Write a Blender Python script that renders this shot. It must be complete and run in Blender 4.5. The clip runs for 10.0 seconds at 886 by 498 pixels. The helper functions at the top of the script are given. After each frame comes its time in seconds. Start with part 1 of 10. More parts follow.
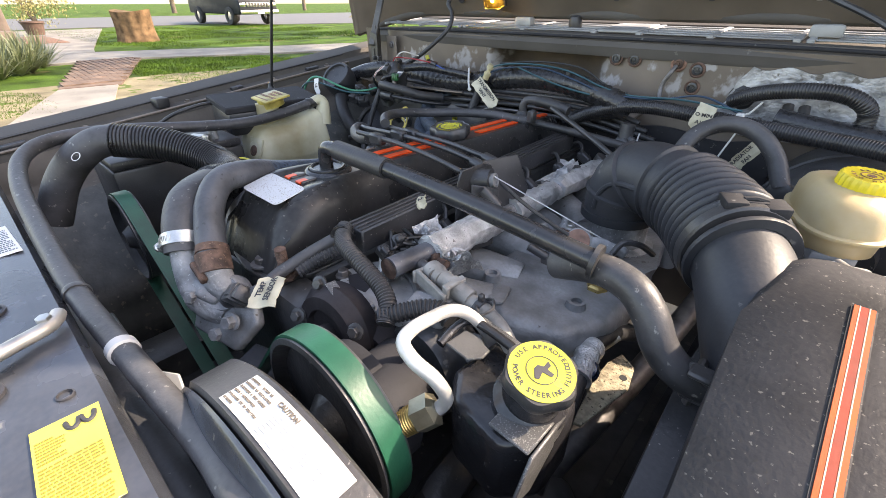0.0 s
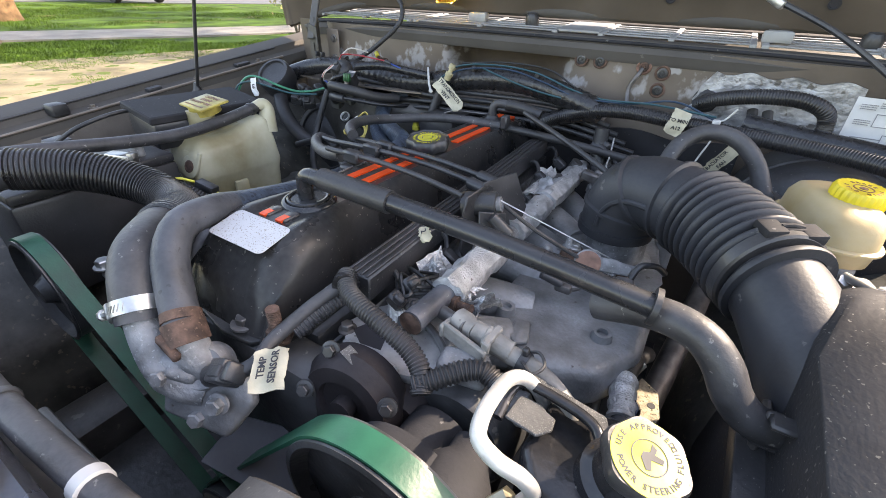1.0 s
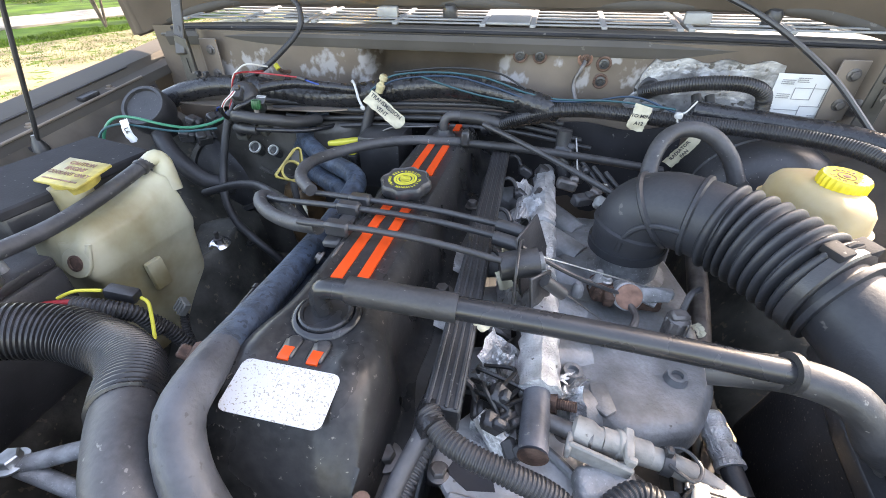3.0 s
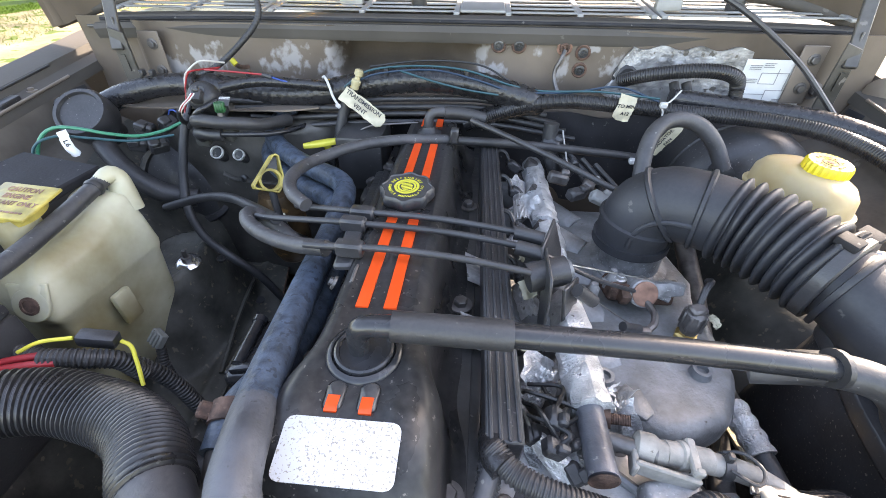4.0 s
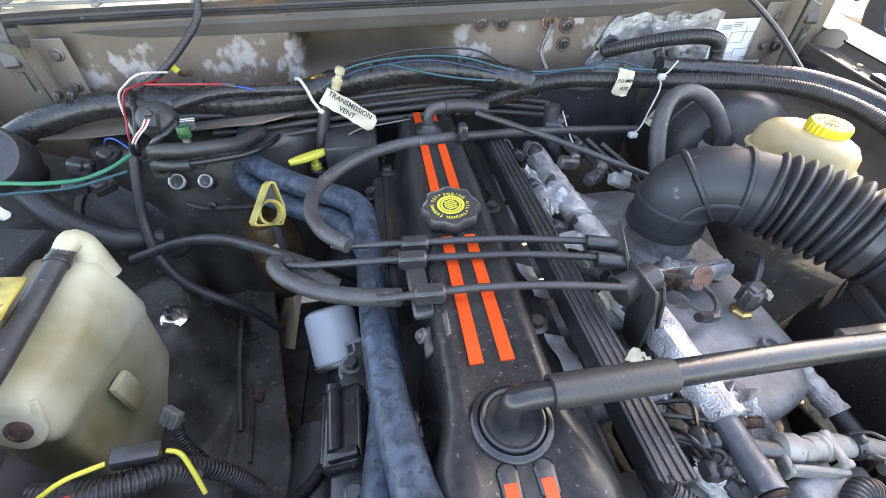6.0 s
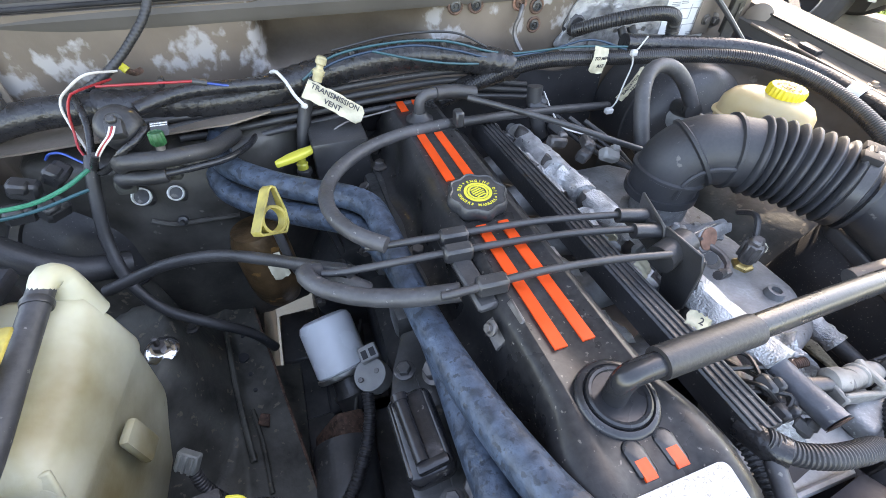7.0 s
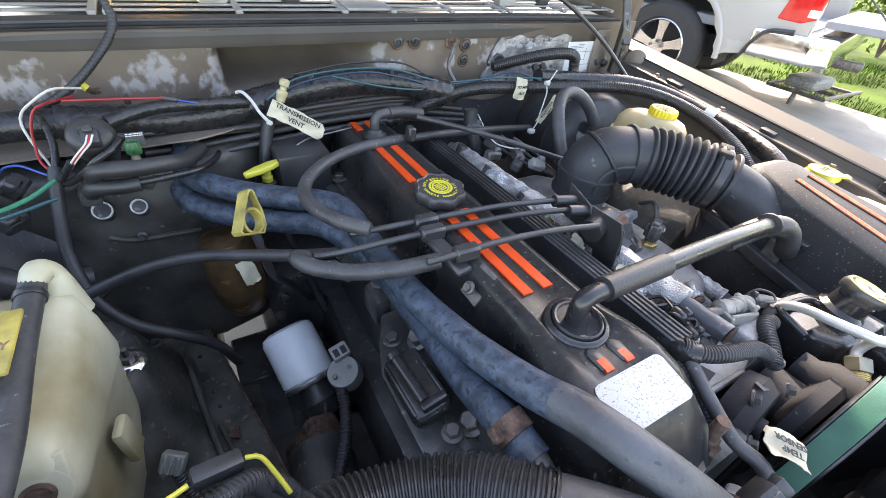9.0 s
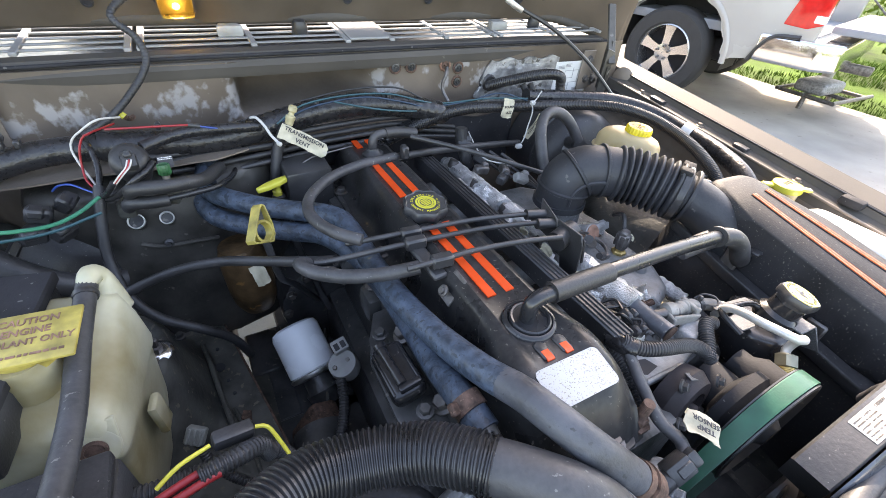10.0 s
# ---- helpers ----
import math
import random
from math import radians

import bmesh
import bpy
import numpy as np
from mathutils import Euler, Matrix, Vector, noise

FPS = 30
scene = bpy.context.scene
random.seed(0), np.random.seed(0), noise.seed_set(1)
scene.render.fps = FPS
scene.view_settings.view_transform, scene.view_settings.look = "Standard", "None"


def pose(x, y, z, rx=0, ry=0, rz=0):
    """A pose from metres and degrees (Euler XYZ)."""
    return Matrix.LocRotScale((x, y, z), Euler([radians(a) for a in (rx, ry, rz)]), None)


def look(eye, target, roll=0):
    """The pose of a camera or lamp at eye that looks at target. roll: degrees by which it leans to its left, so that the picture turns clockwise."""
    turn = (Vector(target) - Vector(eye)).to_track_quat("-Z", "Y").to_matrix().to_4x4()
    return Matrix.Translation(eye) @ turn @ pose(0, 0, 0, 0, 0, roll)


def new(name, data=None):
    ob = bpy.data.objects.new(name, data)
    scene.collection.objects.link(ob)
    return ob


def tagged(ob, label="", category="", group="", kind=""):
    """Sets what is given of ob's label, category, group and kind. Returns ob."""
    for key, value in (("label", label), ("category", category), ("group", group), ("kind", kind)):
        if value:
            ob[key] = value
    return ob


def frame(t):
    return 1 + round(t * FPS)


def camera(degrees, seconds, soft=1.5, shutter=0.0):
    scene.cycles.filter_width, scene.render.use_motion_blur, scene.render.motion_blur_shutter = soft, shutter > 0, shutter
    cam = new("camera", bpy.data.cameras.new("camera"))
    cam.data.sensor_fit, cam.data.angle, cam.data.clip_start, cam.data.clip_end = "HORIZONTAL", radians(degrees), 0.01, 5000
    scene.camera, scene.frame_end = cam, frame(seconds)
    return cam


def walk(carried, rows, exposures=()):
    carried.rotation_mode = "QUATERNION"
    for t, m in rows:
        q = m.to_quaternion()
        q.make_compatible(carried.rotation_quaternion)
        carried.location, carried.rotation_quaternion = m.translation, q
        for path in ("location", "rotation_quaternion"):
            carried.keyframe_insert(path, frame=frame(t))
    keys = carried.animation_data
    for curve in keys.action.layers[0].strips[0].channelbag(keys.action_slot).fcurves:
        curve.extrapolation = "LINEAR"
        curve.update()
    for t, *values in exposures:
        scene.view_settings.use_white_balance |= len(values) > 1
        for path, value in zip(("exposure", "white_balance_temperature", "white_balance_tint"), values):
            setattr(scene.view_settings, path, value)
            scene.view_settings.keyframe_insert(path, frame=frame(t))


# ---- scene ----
cam = camera(92.6, 10.0, 0.85)
METRES, EYE, TILT, LEAN, TURN = 1.0, 1.1468, -30.257, 0.018, 41.993
ROWS = [
    (0.0, 0.0, 0.0, 0.0, 0.0, 0.0, -0.0),
    (0.5, -0.0427, 0.0278, 0.0278, -4.29, -0.81, 1.29),
    (1.0, -0.0915, 0.0663, 0.0621, -9.48, -2.02, 3.76),
    (1.5, -0.1124, 0.1004, 0.1026, -13.11, -3.12, 7.36),
    (2.0, -0.1492, 0.1328, 0.1505, -16.18, -4.46, 9.08),
    (2.5, -0.182, 0.167, 0.178, -20.9, -6.31, 12.05),
    (4.0, -0.2534, 0.2626, 0.2558, -33.08, -12.88, 17.48),
    (4.5, -0.2729, 0.2891, 0.2799, -36.24, -15.21, 18.76),
    (5.0, -0.2876, 0.3137, 0.3072, -38.32, -17.08, 20.95),
    (5.5, -0.2973, 0.3457, 0.3375, -41.1, -19.35, 21.97),
    (7.0, -0.3728, 0.4951, 0.4089, -58.05, -28.38, 25.26),
    (7.5, -0.3979, 0.5224, 0.4095, -62.4, -29.97, 24.95),
    (8.0, -0.428, 0.5356, 0.4085, -66.2, -29.65, 24.46),
    (8.5, -0.4605, 0.5305, 0.4081, -68.87, -28.8, 23.98),
    (9.0, -0.4913, 0.5077, 0.4094, -69.88, -27.81, 23.83),
    (9.5, -0.5228, 0.4673, 0.4237, -69.39, -27.25, 23.81),
    (10.0, -0.5387, 0.4266, 0.4364, -68.18, -26.9, 24.27),
]
walk(cam, [(t, pose(0.5141, -0.2690, EYE, TILT, LEAN, TURN) @ pose(METRES * x, METRES * y, METRES * z, 90 + pitch, roll, yaw)) for t, x, y, z, yaw, pitch, roll in ROWS], [(0.0, 2.46, 8450, 17), (1.2, 2.62, 8450, 17), (2.5, 3.04, 8450, 17), (5.0, 3.29, 8450, 17), (6.9, 3.42, 8450, 17), (7.6, 3.18, 8450, 17), (8.5, 3.04, 8450, 17), (10.0, 2.96, 8450, 17)])

# ---- world, sun, exposure ----
SUN_AZ, SUN_EL = math.atan2(0.66, 0.75), radians(40)
world = bpy.data.worlds.new("sky")
scene.world = world
world.use_nodes = True
wn = world.node_tree
sky = wn.nodes.new("ShaderNodeTexSky")
sky.sky_type, sky.sun_disc = "NISHITA", False
sky.sun_elevation, sky.sun_rotation = SUN_EL, SUN_AZ
sky.air_density, sky.dust_density = 1.0, 1.5
wn.nodes["Background"].inputs["Strength"].default_value = 0.15
wn.links.new(sky.outputs[0], wn.nodes["Background"].inputs["Color"])
sun = new("sun", bpy.data.lights.new("sun", "SUN"))
sun.data.energy, sun.data.angle, sun.data.color = 2.0, radians(0.6), (1.0, 0.97, 0.92)
toward_sun = Vector((math.sin(SUN_AZ) * math.cos(SUN_EL), math.cos(SUN_AZ) * math.cos(SUN_EL), math.sin(SUN_EL)))
sun.matrix_world = look(toward_sun * 20, (0, 0, 0))


# ---- materials ----
def surf(name, base, rough=0.5, metal=0.0, var=0.3, scale=14.0, fine=160.0, bump=0.15, dust=None, amount=0.0,
         spot=None, spots=0.0, spot_scale=40.0, coat=0.0, spec=0.5, depth=0.002, rough_var=0.15):
    """A worn surface: broad stains, fine grain, a film of dust that settles on upward faces, and flecks or chips."""
    m = bpy.data.materials.new(name)
    m.use_nodes = True
    t = m.node_tree
    n, l = t.nodes, t.links
    b = n["Principled BSDF"]
    co = n.new("ShaderNodeNewGeometry")
    broad = n.new("ShaderNodeTexNoise")
    broad.inputs["Scale"].default_value, broad.inputs["Detail"].default_value = scale, 5
    grain = n.new("ShaderNodeTexNoise")
    grain.inputs["Scale"].default_value, grain.inputs["Detail"].default_value = fine, 4
    for q in (broad, grain):
        l.new(co.outputs["Position"], q.inputs["Vector"])
    mix = n.new("ShaderNodeMix")
    mix.data_type = "RGBA"
    lo = [max(0.0, c * (1 - var)) for c in base]
    hi = [min(1.0, c * (1 + var)) for c in base]
    mix.inputs["A"].default_value, mix.inputs["B"].default_value = (*lo, 1), (*hi, 1)
    sharp = n.new("ShaderNodeMapRange")
    sharp.inputs["From Min"].default_value, sharp.inputs["From Max"].default_value = 0.32, 0.68
    l.new(broad.outputs["Fac"], sharp.inputs["Value"])
    l.new(sharp.outputs["Result"], mix.inputs["Factor"])
    last = mix.outputs["Result"]
    if spot:
        chips = n.new("ShaderNodeTexNoise")
        chips.inputs["Scale"].default_value, chips.inputs["Detail"].default_value = spot_scale, 6
        l.new(co.outputs["Position"], chips.inputs["Vector"])
        edge = n.new("ShaderNodeMapRange")
        edge.inputs["From Min"].default_value, edge.inputs["From Max"].default_value = 0.72 - spots, 0.76 - spots
        l.new(chips.outputs["Fac"], edge.inputs["Value"])
        over = n.new("ShaderNodeMix")
        over.data_type = "RGBA"
        over.inputs["B"].default_value = (*spot, 1)
        l.new(edge.outputs["Result"], over.inputs["Factor"])
        l.new(last, over.inputs["A"])
        last = over.outputs["Result"]
    if dust:
        sep = n.new("ShaderNodeSeparateXYZ")
        l.new(co.outputs["Normal"], sep.inputs[0])
        up = n.new("ShaderNodeMapRange")
        up.inputs["From Min"].default_value, up.inputs["From Max"].default_value = -0.2, 1.0
        up.inputs["To Max"].default_value = amount
        l.new(sep.outputs["Z"], up.inputs["Value"])
        patch = n.new("ShaderNodeMath")
        patch.operation = "MULTIPLY"
        l.new(up.outputs["Result"], patch.inputs[0])
        speck = n.new("ShaderNodeMapRange")
        speck.inputs["From Min"].default_value, speck.inputs["From Max"].default_value = 0.3, 0.7
        speck.inputs["To Min"].default_value, speck.inputs["To Max"].default_value = 0.35, 1.3
        l.new(grain.outputs["Fac"], speck.inputs["Value"])
        l.new(speck.outputs["Result"], patch.inputs[1])
        film = n.new("ShaderNodeMix")
        film.data_type = "RGBA"
        film.inputs["B"].default_value = (*dust, 1)
        l.new(patch.outputs[0], film.inputs["Factor"])
        l.new(last, film.inputs["A"])
        last = film.outputs["Result"]
    l.new(last, b.inputs["Base Color"])
    rr = n.new("ShaderNodeMapRange")
    rr.inputs["To Min"].default_value, rr.inputs["To Max"].default_value = max(0.03, rough - rough_var), min(1, rough + rough_var)
    l.new(broad.outputs["Fac"], rr.inputs["Value"])
    l.new(rr.outputs["Result"], b.inputs["Roughness"])
    b.inputs["Metallic"].default_value = metal
    b.inputs["Specular IOR Level"].default_value = spec
    b.inputs["Coat Weight"].default_value = coat
    b.inputs["Coat Roughness"].default_value = 0.12
    if bump:
        bp = n.new("ShaderNodeBump")
        bp.inputs["Strength"].default_value, bp.inputs["Distance"].default_value = bump, depth
        l.new(grain.outputs["Fac"], bp.inputs["Height"])
        l.new(bp.outputs["Normal"], b.inputs["Normal"])
    return m


DUST = (0.145, 0.138, 0.130)
M_BODY = surf("taupe_car_paint", (0.082, 0.074, 0.066), 0.66, 0.0, 0.2, 6, 240, 0.1, (0.095, 0.088, 0.078), 0.3, (0.14, 0.13, 0.115), 0.015, 60, spec=0.2)
M_BAY = surf("dull_taupe_bay_paint", (0.185, 0.150, 0.122), 0.5, 0.15, 0.35, 7, 140, 0.15, (0.24, 0.21, 0.18), 0.25, (0.36, 0.34, 0.32), 0.03, 26)
M_BAYDARK = surf("grimy_dark_panel", (0.066, 0.062, 0.056), 0.42, 0.1, 0.6, 14, 130, 0.35, (0.13, 0.12, 0.11), 0.3, (0.17, 0.155, 0.14), 0.06, 44)
M_PLASTIC = surf("black_plastic", (0.034, 0.034, 0.036), 0.36, 0, 0.35, 20, 350, 0.15, DUST, 0.12, (0.12, 0.115, 0.11), 0.02, 160)
M_PLASTICD = surf("dusty_black_plastic", (0.030, 0.030, 0.033), 0.42, 0, 0.35, 18, 240, 0.18, (0.15, 0.144, 0.136), 0.12, (0.19, 0.18, 0.165), 0.05, 230)
M_RUBBER = surf("black_rubber", (0.027, 0.027, 0.029), 0.46, 0, 0.35, 24, 300, 0.2, DUST, 0.10, (0.11, 0.105, 0.10), 0.02, 150)
M_RUBBERD = surf("dusty_black_rubber", (0.042, 0.042, 0.046), 0.5, 0, 0.45, 24, 180, 0.25, (0.16, 0.155, 0.15), 0.18, (0.17, 0.165, 0.155), 0.06, 130)
M_INTAKE = surf("intake_rubber", (0.025, 0.027, 0.032), 0.5, 0, 0.35, 12, 240, 0.15, (0.15, 0.143, 0.135), 0.09, (0.10, 0.097, 0.092), 0.03, 60, spec=0.42)
M_TAPE = surf("black_harness_tape", (0.018, 0.018, 0.020), 0.28, 0, 0.35, 60, 200, 0.5, DUST, 0.06)
M_BLUEHOSE = surf("weathered_blue_black_hose", (0.043, 0.062, 0.090), 0.46, 0, 0.55, 70, 150, 0.7, (0.12, 0.145, 0.175), 0.10, (0.022, 0.030, 0.043), 0.15, 130)
M_COVER = surf("gloss_black_enamel", (0.016, 0.016, 0.017), 0.30, 0, 0.5, 14, 130, 0.12, (0.125, 0.12, 0.115), 0.20, (0.14, 0.125, 0.11), 0.06, 190, spec=0.26)
M_COVERPAD = surf("dusty_black_enamel", (0.030, 0.030, 0.033), 0.34, 0, 0.4, 20, 160, 0.12, (0.13, 0.125, 0.12), 0.3)
M_BLOCK = surf("oily_black_engine_block", (0.048, 0.049, 0.051), 0.36, 0.15, 0.6, 18, 90, 0.5, (0.11, 0.105, 0.10), 0.22, (0.16, 0.15, 0.135), 0.06, 60)
M_CAST = surf("grey_cast_aluminium", (0.27, 0.28, 0.29), 0.5, 0.35, 0.4, 26, 220, 0.45, (0.18, 0.17, 0.155), 0.35, (0.10, 0.092, 0.084), 0.04, 60)
M_CASTD = surf("stained_cast_aluminium", (0.25, 0.255, 0.26), 0.6, 0.3, 0.45, 45, 140, 0.8, (0.22, 0.20, 0.18), 0.25, (0.37, 0.38, 0.38), 0.10, 260)
M_ALU = surf("bright_aluminium_tube", (0.50, 0.495, 0.48), 0.45, 0.5, 0.2, 30, 300, 0.2)
M_STEEL = surf("zinc_steel", (0.50, 0.50, 0.49), 0.38, 0.9, 0.25, 60, 300, 0.15)
M_DSTEEL = surf("dark_steel", (0.16, 0.15, 0.145), 0.5, 0.7, 0.4, 50, 200, 0.2)
M_RUST = surf("rusty_steel", (0.105, 0.062, 0.046), 0.8, 0.2, 0.6, 90, 180, 0.6, spot=(0.17, 0.105, 0.075), spots=0.10, spot_scale=300)
M_COPPER = surf("corroded_copper_brown", (0.27, 0.15, 0.11), 0.6, 0.45, 0.4, 60, 200, 0.3)
M_BRASS = surf("brass_fitting", (0.62, 0.45, 0.18), 0.32, 0.9, 0.2, 60, 300, 0.1)
M_CHROME = surf("polished_chrome", (0.75, 0.75, 0.76), 0.12, 1.0, 0.05, 20, 200, 0.02)
M_FOIL = surf("crinkled_silver_sleeve", (0.60, 0.605, 0.61), 0.40, 0.7, 0.3, 60, 420, 1.0, depth=0.003, spot=(0.25, 0.25, 0.25), spots=0.05, spot_scale=120)
M_FOILMAT = surf("woven_silver_heat_foil", (0.56, 0.56, 0.56), 0.42, 0.6, 0.3, 60, 420, 0.8, depth=0.002, spot=(0.24, 0.23, 0.21), spots=0.08, spot_scale=60)
M_INSUL = surf("foil_insulation", (0.32, 0.32, 0.325), 0.45, 0.55, 0.45, 40, 120, 0.8, depth=0.003, spot=(0.14, 0.13, 0.12), spots=0.10, spot_scale=45)
M_ORANGE = surf("orange_red_enamel", (0.78, 0.070, 0.008), 0.4, 0, 0.08, 30, 200, 0.05, DUST, 0.03)
M_STICKER = surf("white_vinyl_sticker", (0.48, 0.48, 0.49), 0.5, 0, 0.08, 20, 200, 0.02, spot=(0.26, 0.23, 0.195), spots=0.137, spot_scale=520)
M_PAPER = surf("white_paper_label", (0.66, 0.66, 0.65), 0.55, 0, 0.08, 30, 200, 0.02)
M_TAG = surf("cream_cloth_tape", (0.47, 0.43, 0.32), 0.7, 0, 0.2, 50, 260, 0.2)
M_CREAM = surf("aged_cream_plastic", (0.40, 0.35, 0.21), 0.45, 0, 0.25, 60, 200, 0.1, (0.25, 0.2, 0.12), 0.2)
# Sand tone for the added plate that stands in for a sunlit patch.
M_SUNPATCH = surf("sandy_sunlit_surface", (0.36, 0.31, 0.22), 0.85, 0, 0.35, 120, 300, 0.7, depth=0.003, spot=(0.12, 0.10, 0.07), spots=0.12, spot_scale=220)
M_CASTPALE = surf("pale_cast_aluminium", (0.44, 0.44, 0.44), 0.5, 0.25, 0.35, 30, 220, 0.4, (0.26, 0.25, 0.23), 0.25, (0.14, 0.13, 0.12), 0.05, 120)
M_CONNDULL = surf("dull_green_grey_plastic", (0.19, 0.195, 0.18), 0.55, 0, 0.25, 40, 200, 0.1, DUST, 0.15)
M_RIM = surf("bright_cut_metal", (0.82, 0.82, 0.80), 0.35, 0.4, 0.1, 60, 300, 0.05)
M_BLUEGLOSS = surf("shiny_blue_black_plastic", (0.018, 0.030, 0.055), 0.14, 0, 0.2, 30, 200, 0.05, coat=0.4)
M_INK = surf("dark_ink", (0.03, 0.03, 0.035), 0.6, 0, 0.1, 30, 100, 0)
M_FADEINK = surf("brown_grey_ink", (0.13, 0.115, 0.10), 0.6, 0, 0.2, 60, 200, 0)
M_INKGREY = surf("faded_grey_ink", (0.26, 0.26, 0.27), 0.6, 0, 0.1, 30, 100, 0)
M_YELLOW = surf("yellow_plastic", (0.72, 0.55, 0.03), 0.4, 0, 0.1, 30, 200, 0.05, DUST, 0.06)
M_YDIRTY = surf("dirty_yellow_plastic", (0.40, 0.315, 0.075), 0.42, 0, 0.5, 34, 160, 0.1, (0.17, 0.14, 0.08), 0.28)
M_YLABEL = surf("lemon_yellow_label", (0.58, 0.53, 0.07), 0.22, 0, 0.10, 30, 200, 0.02, coat=0.5)
M_GREEN = surf("green_serpentine_belt", (0.008, 0.078, 0.044), 0.42, 0, 0.25, 30, 300, 0.1)
M_GREENCAP = surf("green_plastic_cap", (0.012, 0.085, 0.030), 0.45, 0, 0.45, 90, 200, 0.2, DUST, 0.12)
M_WIRE = {c: surf(c + "_wire_insulation", v, 0.4, 0, 0.08, 30, 200, 0.02) for c, v in dict(
    red=(0.33, 0.022, 0.026), white=(0.55, 0.53, 0.50), blue=(0.012, 0.034, 0.065), green=(0.02, 0.20, 0.12), teal=(0.015, 0.07, 0.085),
    yellow=(0.75, 0.66, 0.08), black=(0.02, 0.02, 0.02)).items()}
# Stripe orange darkened for the lid, where sun would wash it out.
M_LIDSTRIPE = surf("darkened_orange_stripe", (0.38, 0.062, 0.009), 0.6, 0, 0.25, 30, 200, 0.08, DUST, 0.06, spec=0.25)
M_LIDRED = surf("dark_red_stripe_paint", (0.24, 0.022, 0.008), 0.6, 0, 0.25, 30, 200, 0.08, DUST, 0.06, spec=0.25)
M_GREYHOSE = surf("pale_dusty_rubber", (0.25, 0.237, 0.215), 0.65, 0, 0.4, 50, 220, 0.3, (0.27, 0.25, 0.22), 0.25, (0.09, 0.08, 0.07), 0.05, 120)
M_OLIVE = surf("olive_plated_steel", (0.30, 0.275, 0.20), 0.34, 0.8, 0.3, 40, 200, 0.15)
M_RAIL = surf("dull_dark_tube_paint", (0.10, 0.105, 0.12), 0.45, 0.3, 0.4, 40, 200, 0.3, DUST, 0.2, (0.24, 0.235, 0.22), 0.05, 160)
M_PURPLE = surf("purple_brown_oxidised_casting", (0.030, 0.025, 0.027), 0.62, 0.0, 0.4, 20, 140, 0.3, (0.10, 0.092, 0.09), 0.10, spec=0.25)
M_BLADE_GREY = surf("blue_grey_fan_plastic", (0.085, 0.092, 0.108), 0.5, 0, 0.3, 20, 160, 0.15, DUST, 0.2)
M_FADED = surf("faded_print", (0.40, 0.40, 0.40), 0.6, 0, 0.1, 30, 100, 0)
M_YPRINT = surf("olive_print", (0.20, 0.17, 0.02), 0.6, 0, 0.1, 30, 100, 0)
M_WING = surf("dusty_inner_wing_paint", (0.110, 0.094, 0.079), 0.7, 0.0, 0.35, 10, 140, 0.2, (0.14, 0.126, 0.108), 0.25, (0.19, 0.17, 0.15), 0.03, 30, spec=0.25)
M_MATTE = surf("matte_black_moulding", (0.028, 0.028, 0.031), 0.75, 0, 0.35, 14, 240, 0.2, spec=0.2, spot=(0.13, 0.125, 0.12), spots=0.04, spot_scale=120)
M_CORR = surf("black_corrugated_rubber", (0.020, 0.020, 0.022), 0.32, 0, 0.4, 20, 200, 0.15, (0.12, 0.115, 0.11), 0.12)
M_LEADBLUE = surf("bright_blue_lead", (0.018, 0.065, 0.28), 0.4, 0, 0.08, 30, 200, 0.02)
M_GREASE = surf("greasy_black_metal", (0.056, 0.056, 0.050), 0.50, 0.0, 0.75, 16, 90, 0.6, (0.105, 0.10, 0.088), 0.28, (0.15, 0.13, 0.10), 0.10, 70, spec=0.4)
M_SPECK = surf("speckled_grey_metal", (0.085, 0.085, 0.085), 0.4, 0.3, 0.3, 30, 200, 0.3, spot=(0.24, 0.24, 0.23), spots=0.14, spot_scale=900)
M_GLOSS = surf("shiny_black_moulding", (0.018, 0.018, 0.020), 0.2, 0, 0.3, 20, 160, 0.2, DUST, 0.06, (0.11, 0.105, 0.10), 0.04, 120)
M_SHEEN = surf("sheen_black_pipe", (0.020, 0.021, 0.024), 0.26, 0, 0.3, 20, 240, 0.08, DUST, 0.06)
M_HOSEGREY = surf("dusty_grey_black_hose", (0.056, 0.060, 0.070), 0.5, 0, 0.4, 30, 160, 0.4, (0.14, 0.14, 0.145), 0.15, (0.030, 0.032, 0.036), 0.08, 140)
M_SCORCH = surf("heat_stained_brown_metal", (0.085, 0.050, 0.024), 0.36, 0.3, 0.7, 26, 120, 0.4, spot=(0.25, 0.13, 0.045), spots=0.10, spot_scale=34)
M_CONN = surf("grey_connector_plastic", (0.30, 0.30, 0.29), 0.5, 0, 0.15, 30, 200, 0.05)
M_ZIP = surf("white_nylon_tie", (0.48, 0.48, 0.47), 0.4, 0, 0.06, 30, 200, 0.0)
M_FILTER = surf("pale_blue_white_enamel", (0.84, 0.89, 0.93), 0.25, 0, 0.05, 16, 200, 0.03)
M_AIRBOX = surf("dusty_airbox_plastic", (0.028, 0.028, 0.031), 0.6, 0, 0.4, 12, 240, 0.25, (0.13, 0.12, 0.11), 0.10, (0.15, 0.14, 0.125), 0.075, 300, spec=0.28)
M_SUPPORT = surf("blue_black_radiator_support", (0.050, 0.058, 0.074), 0.26, 0.3, 0.5, 10, 180, 0.08, (0.20, 0.185, 0.17), 0.10, (0.26, 0.24, 0.21), 0.02, 40)
M_COPPERPIPE = surf("dull_silver_pipe", (0.45, 0.43, 0.40), 0.45, 0.7, 0.25, 40, 200, 0.15)


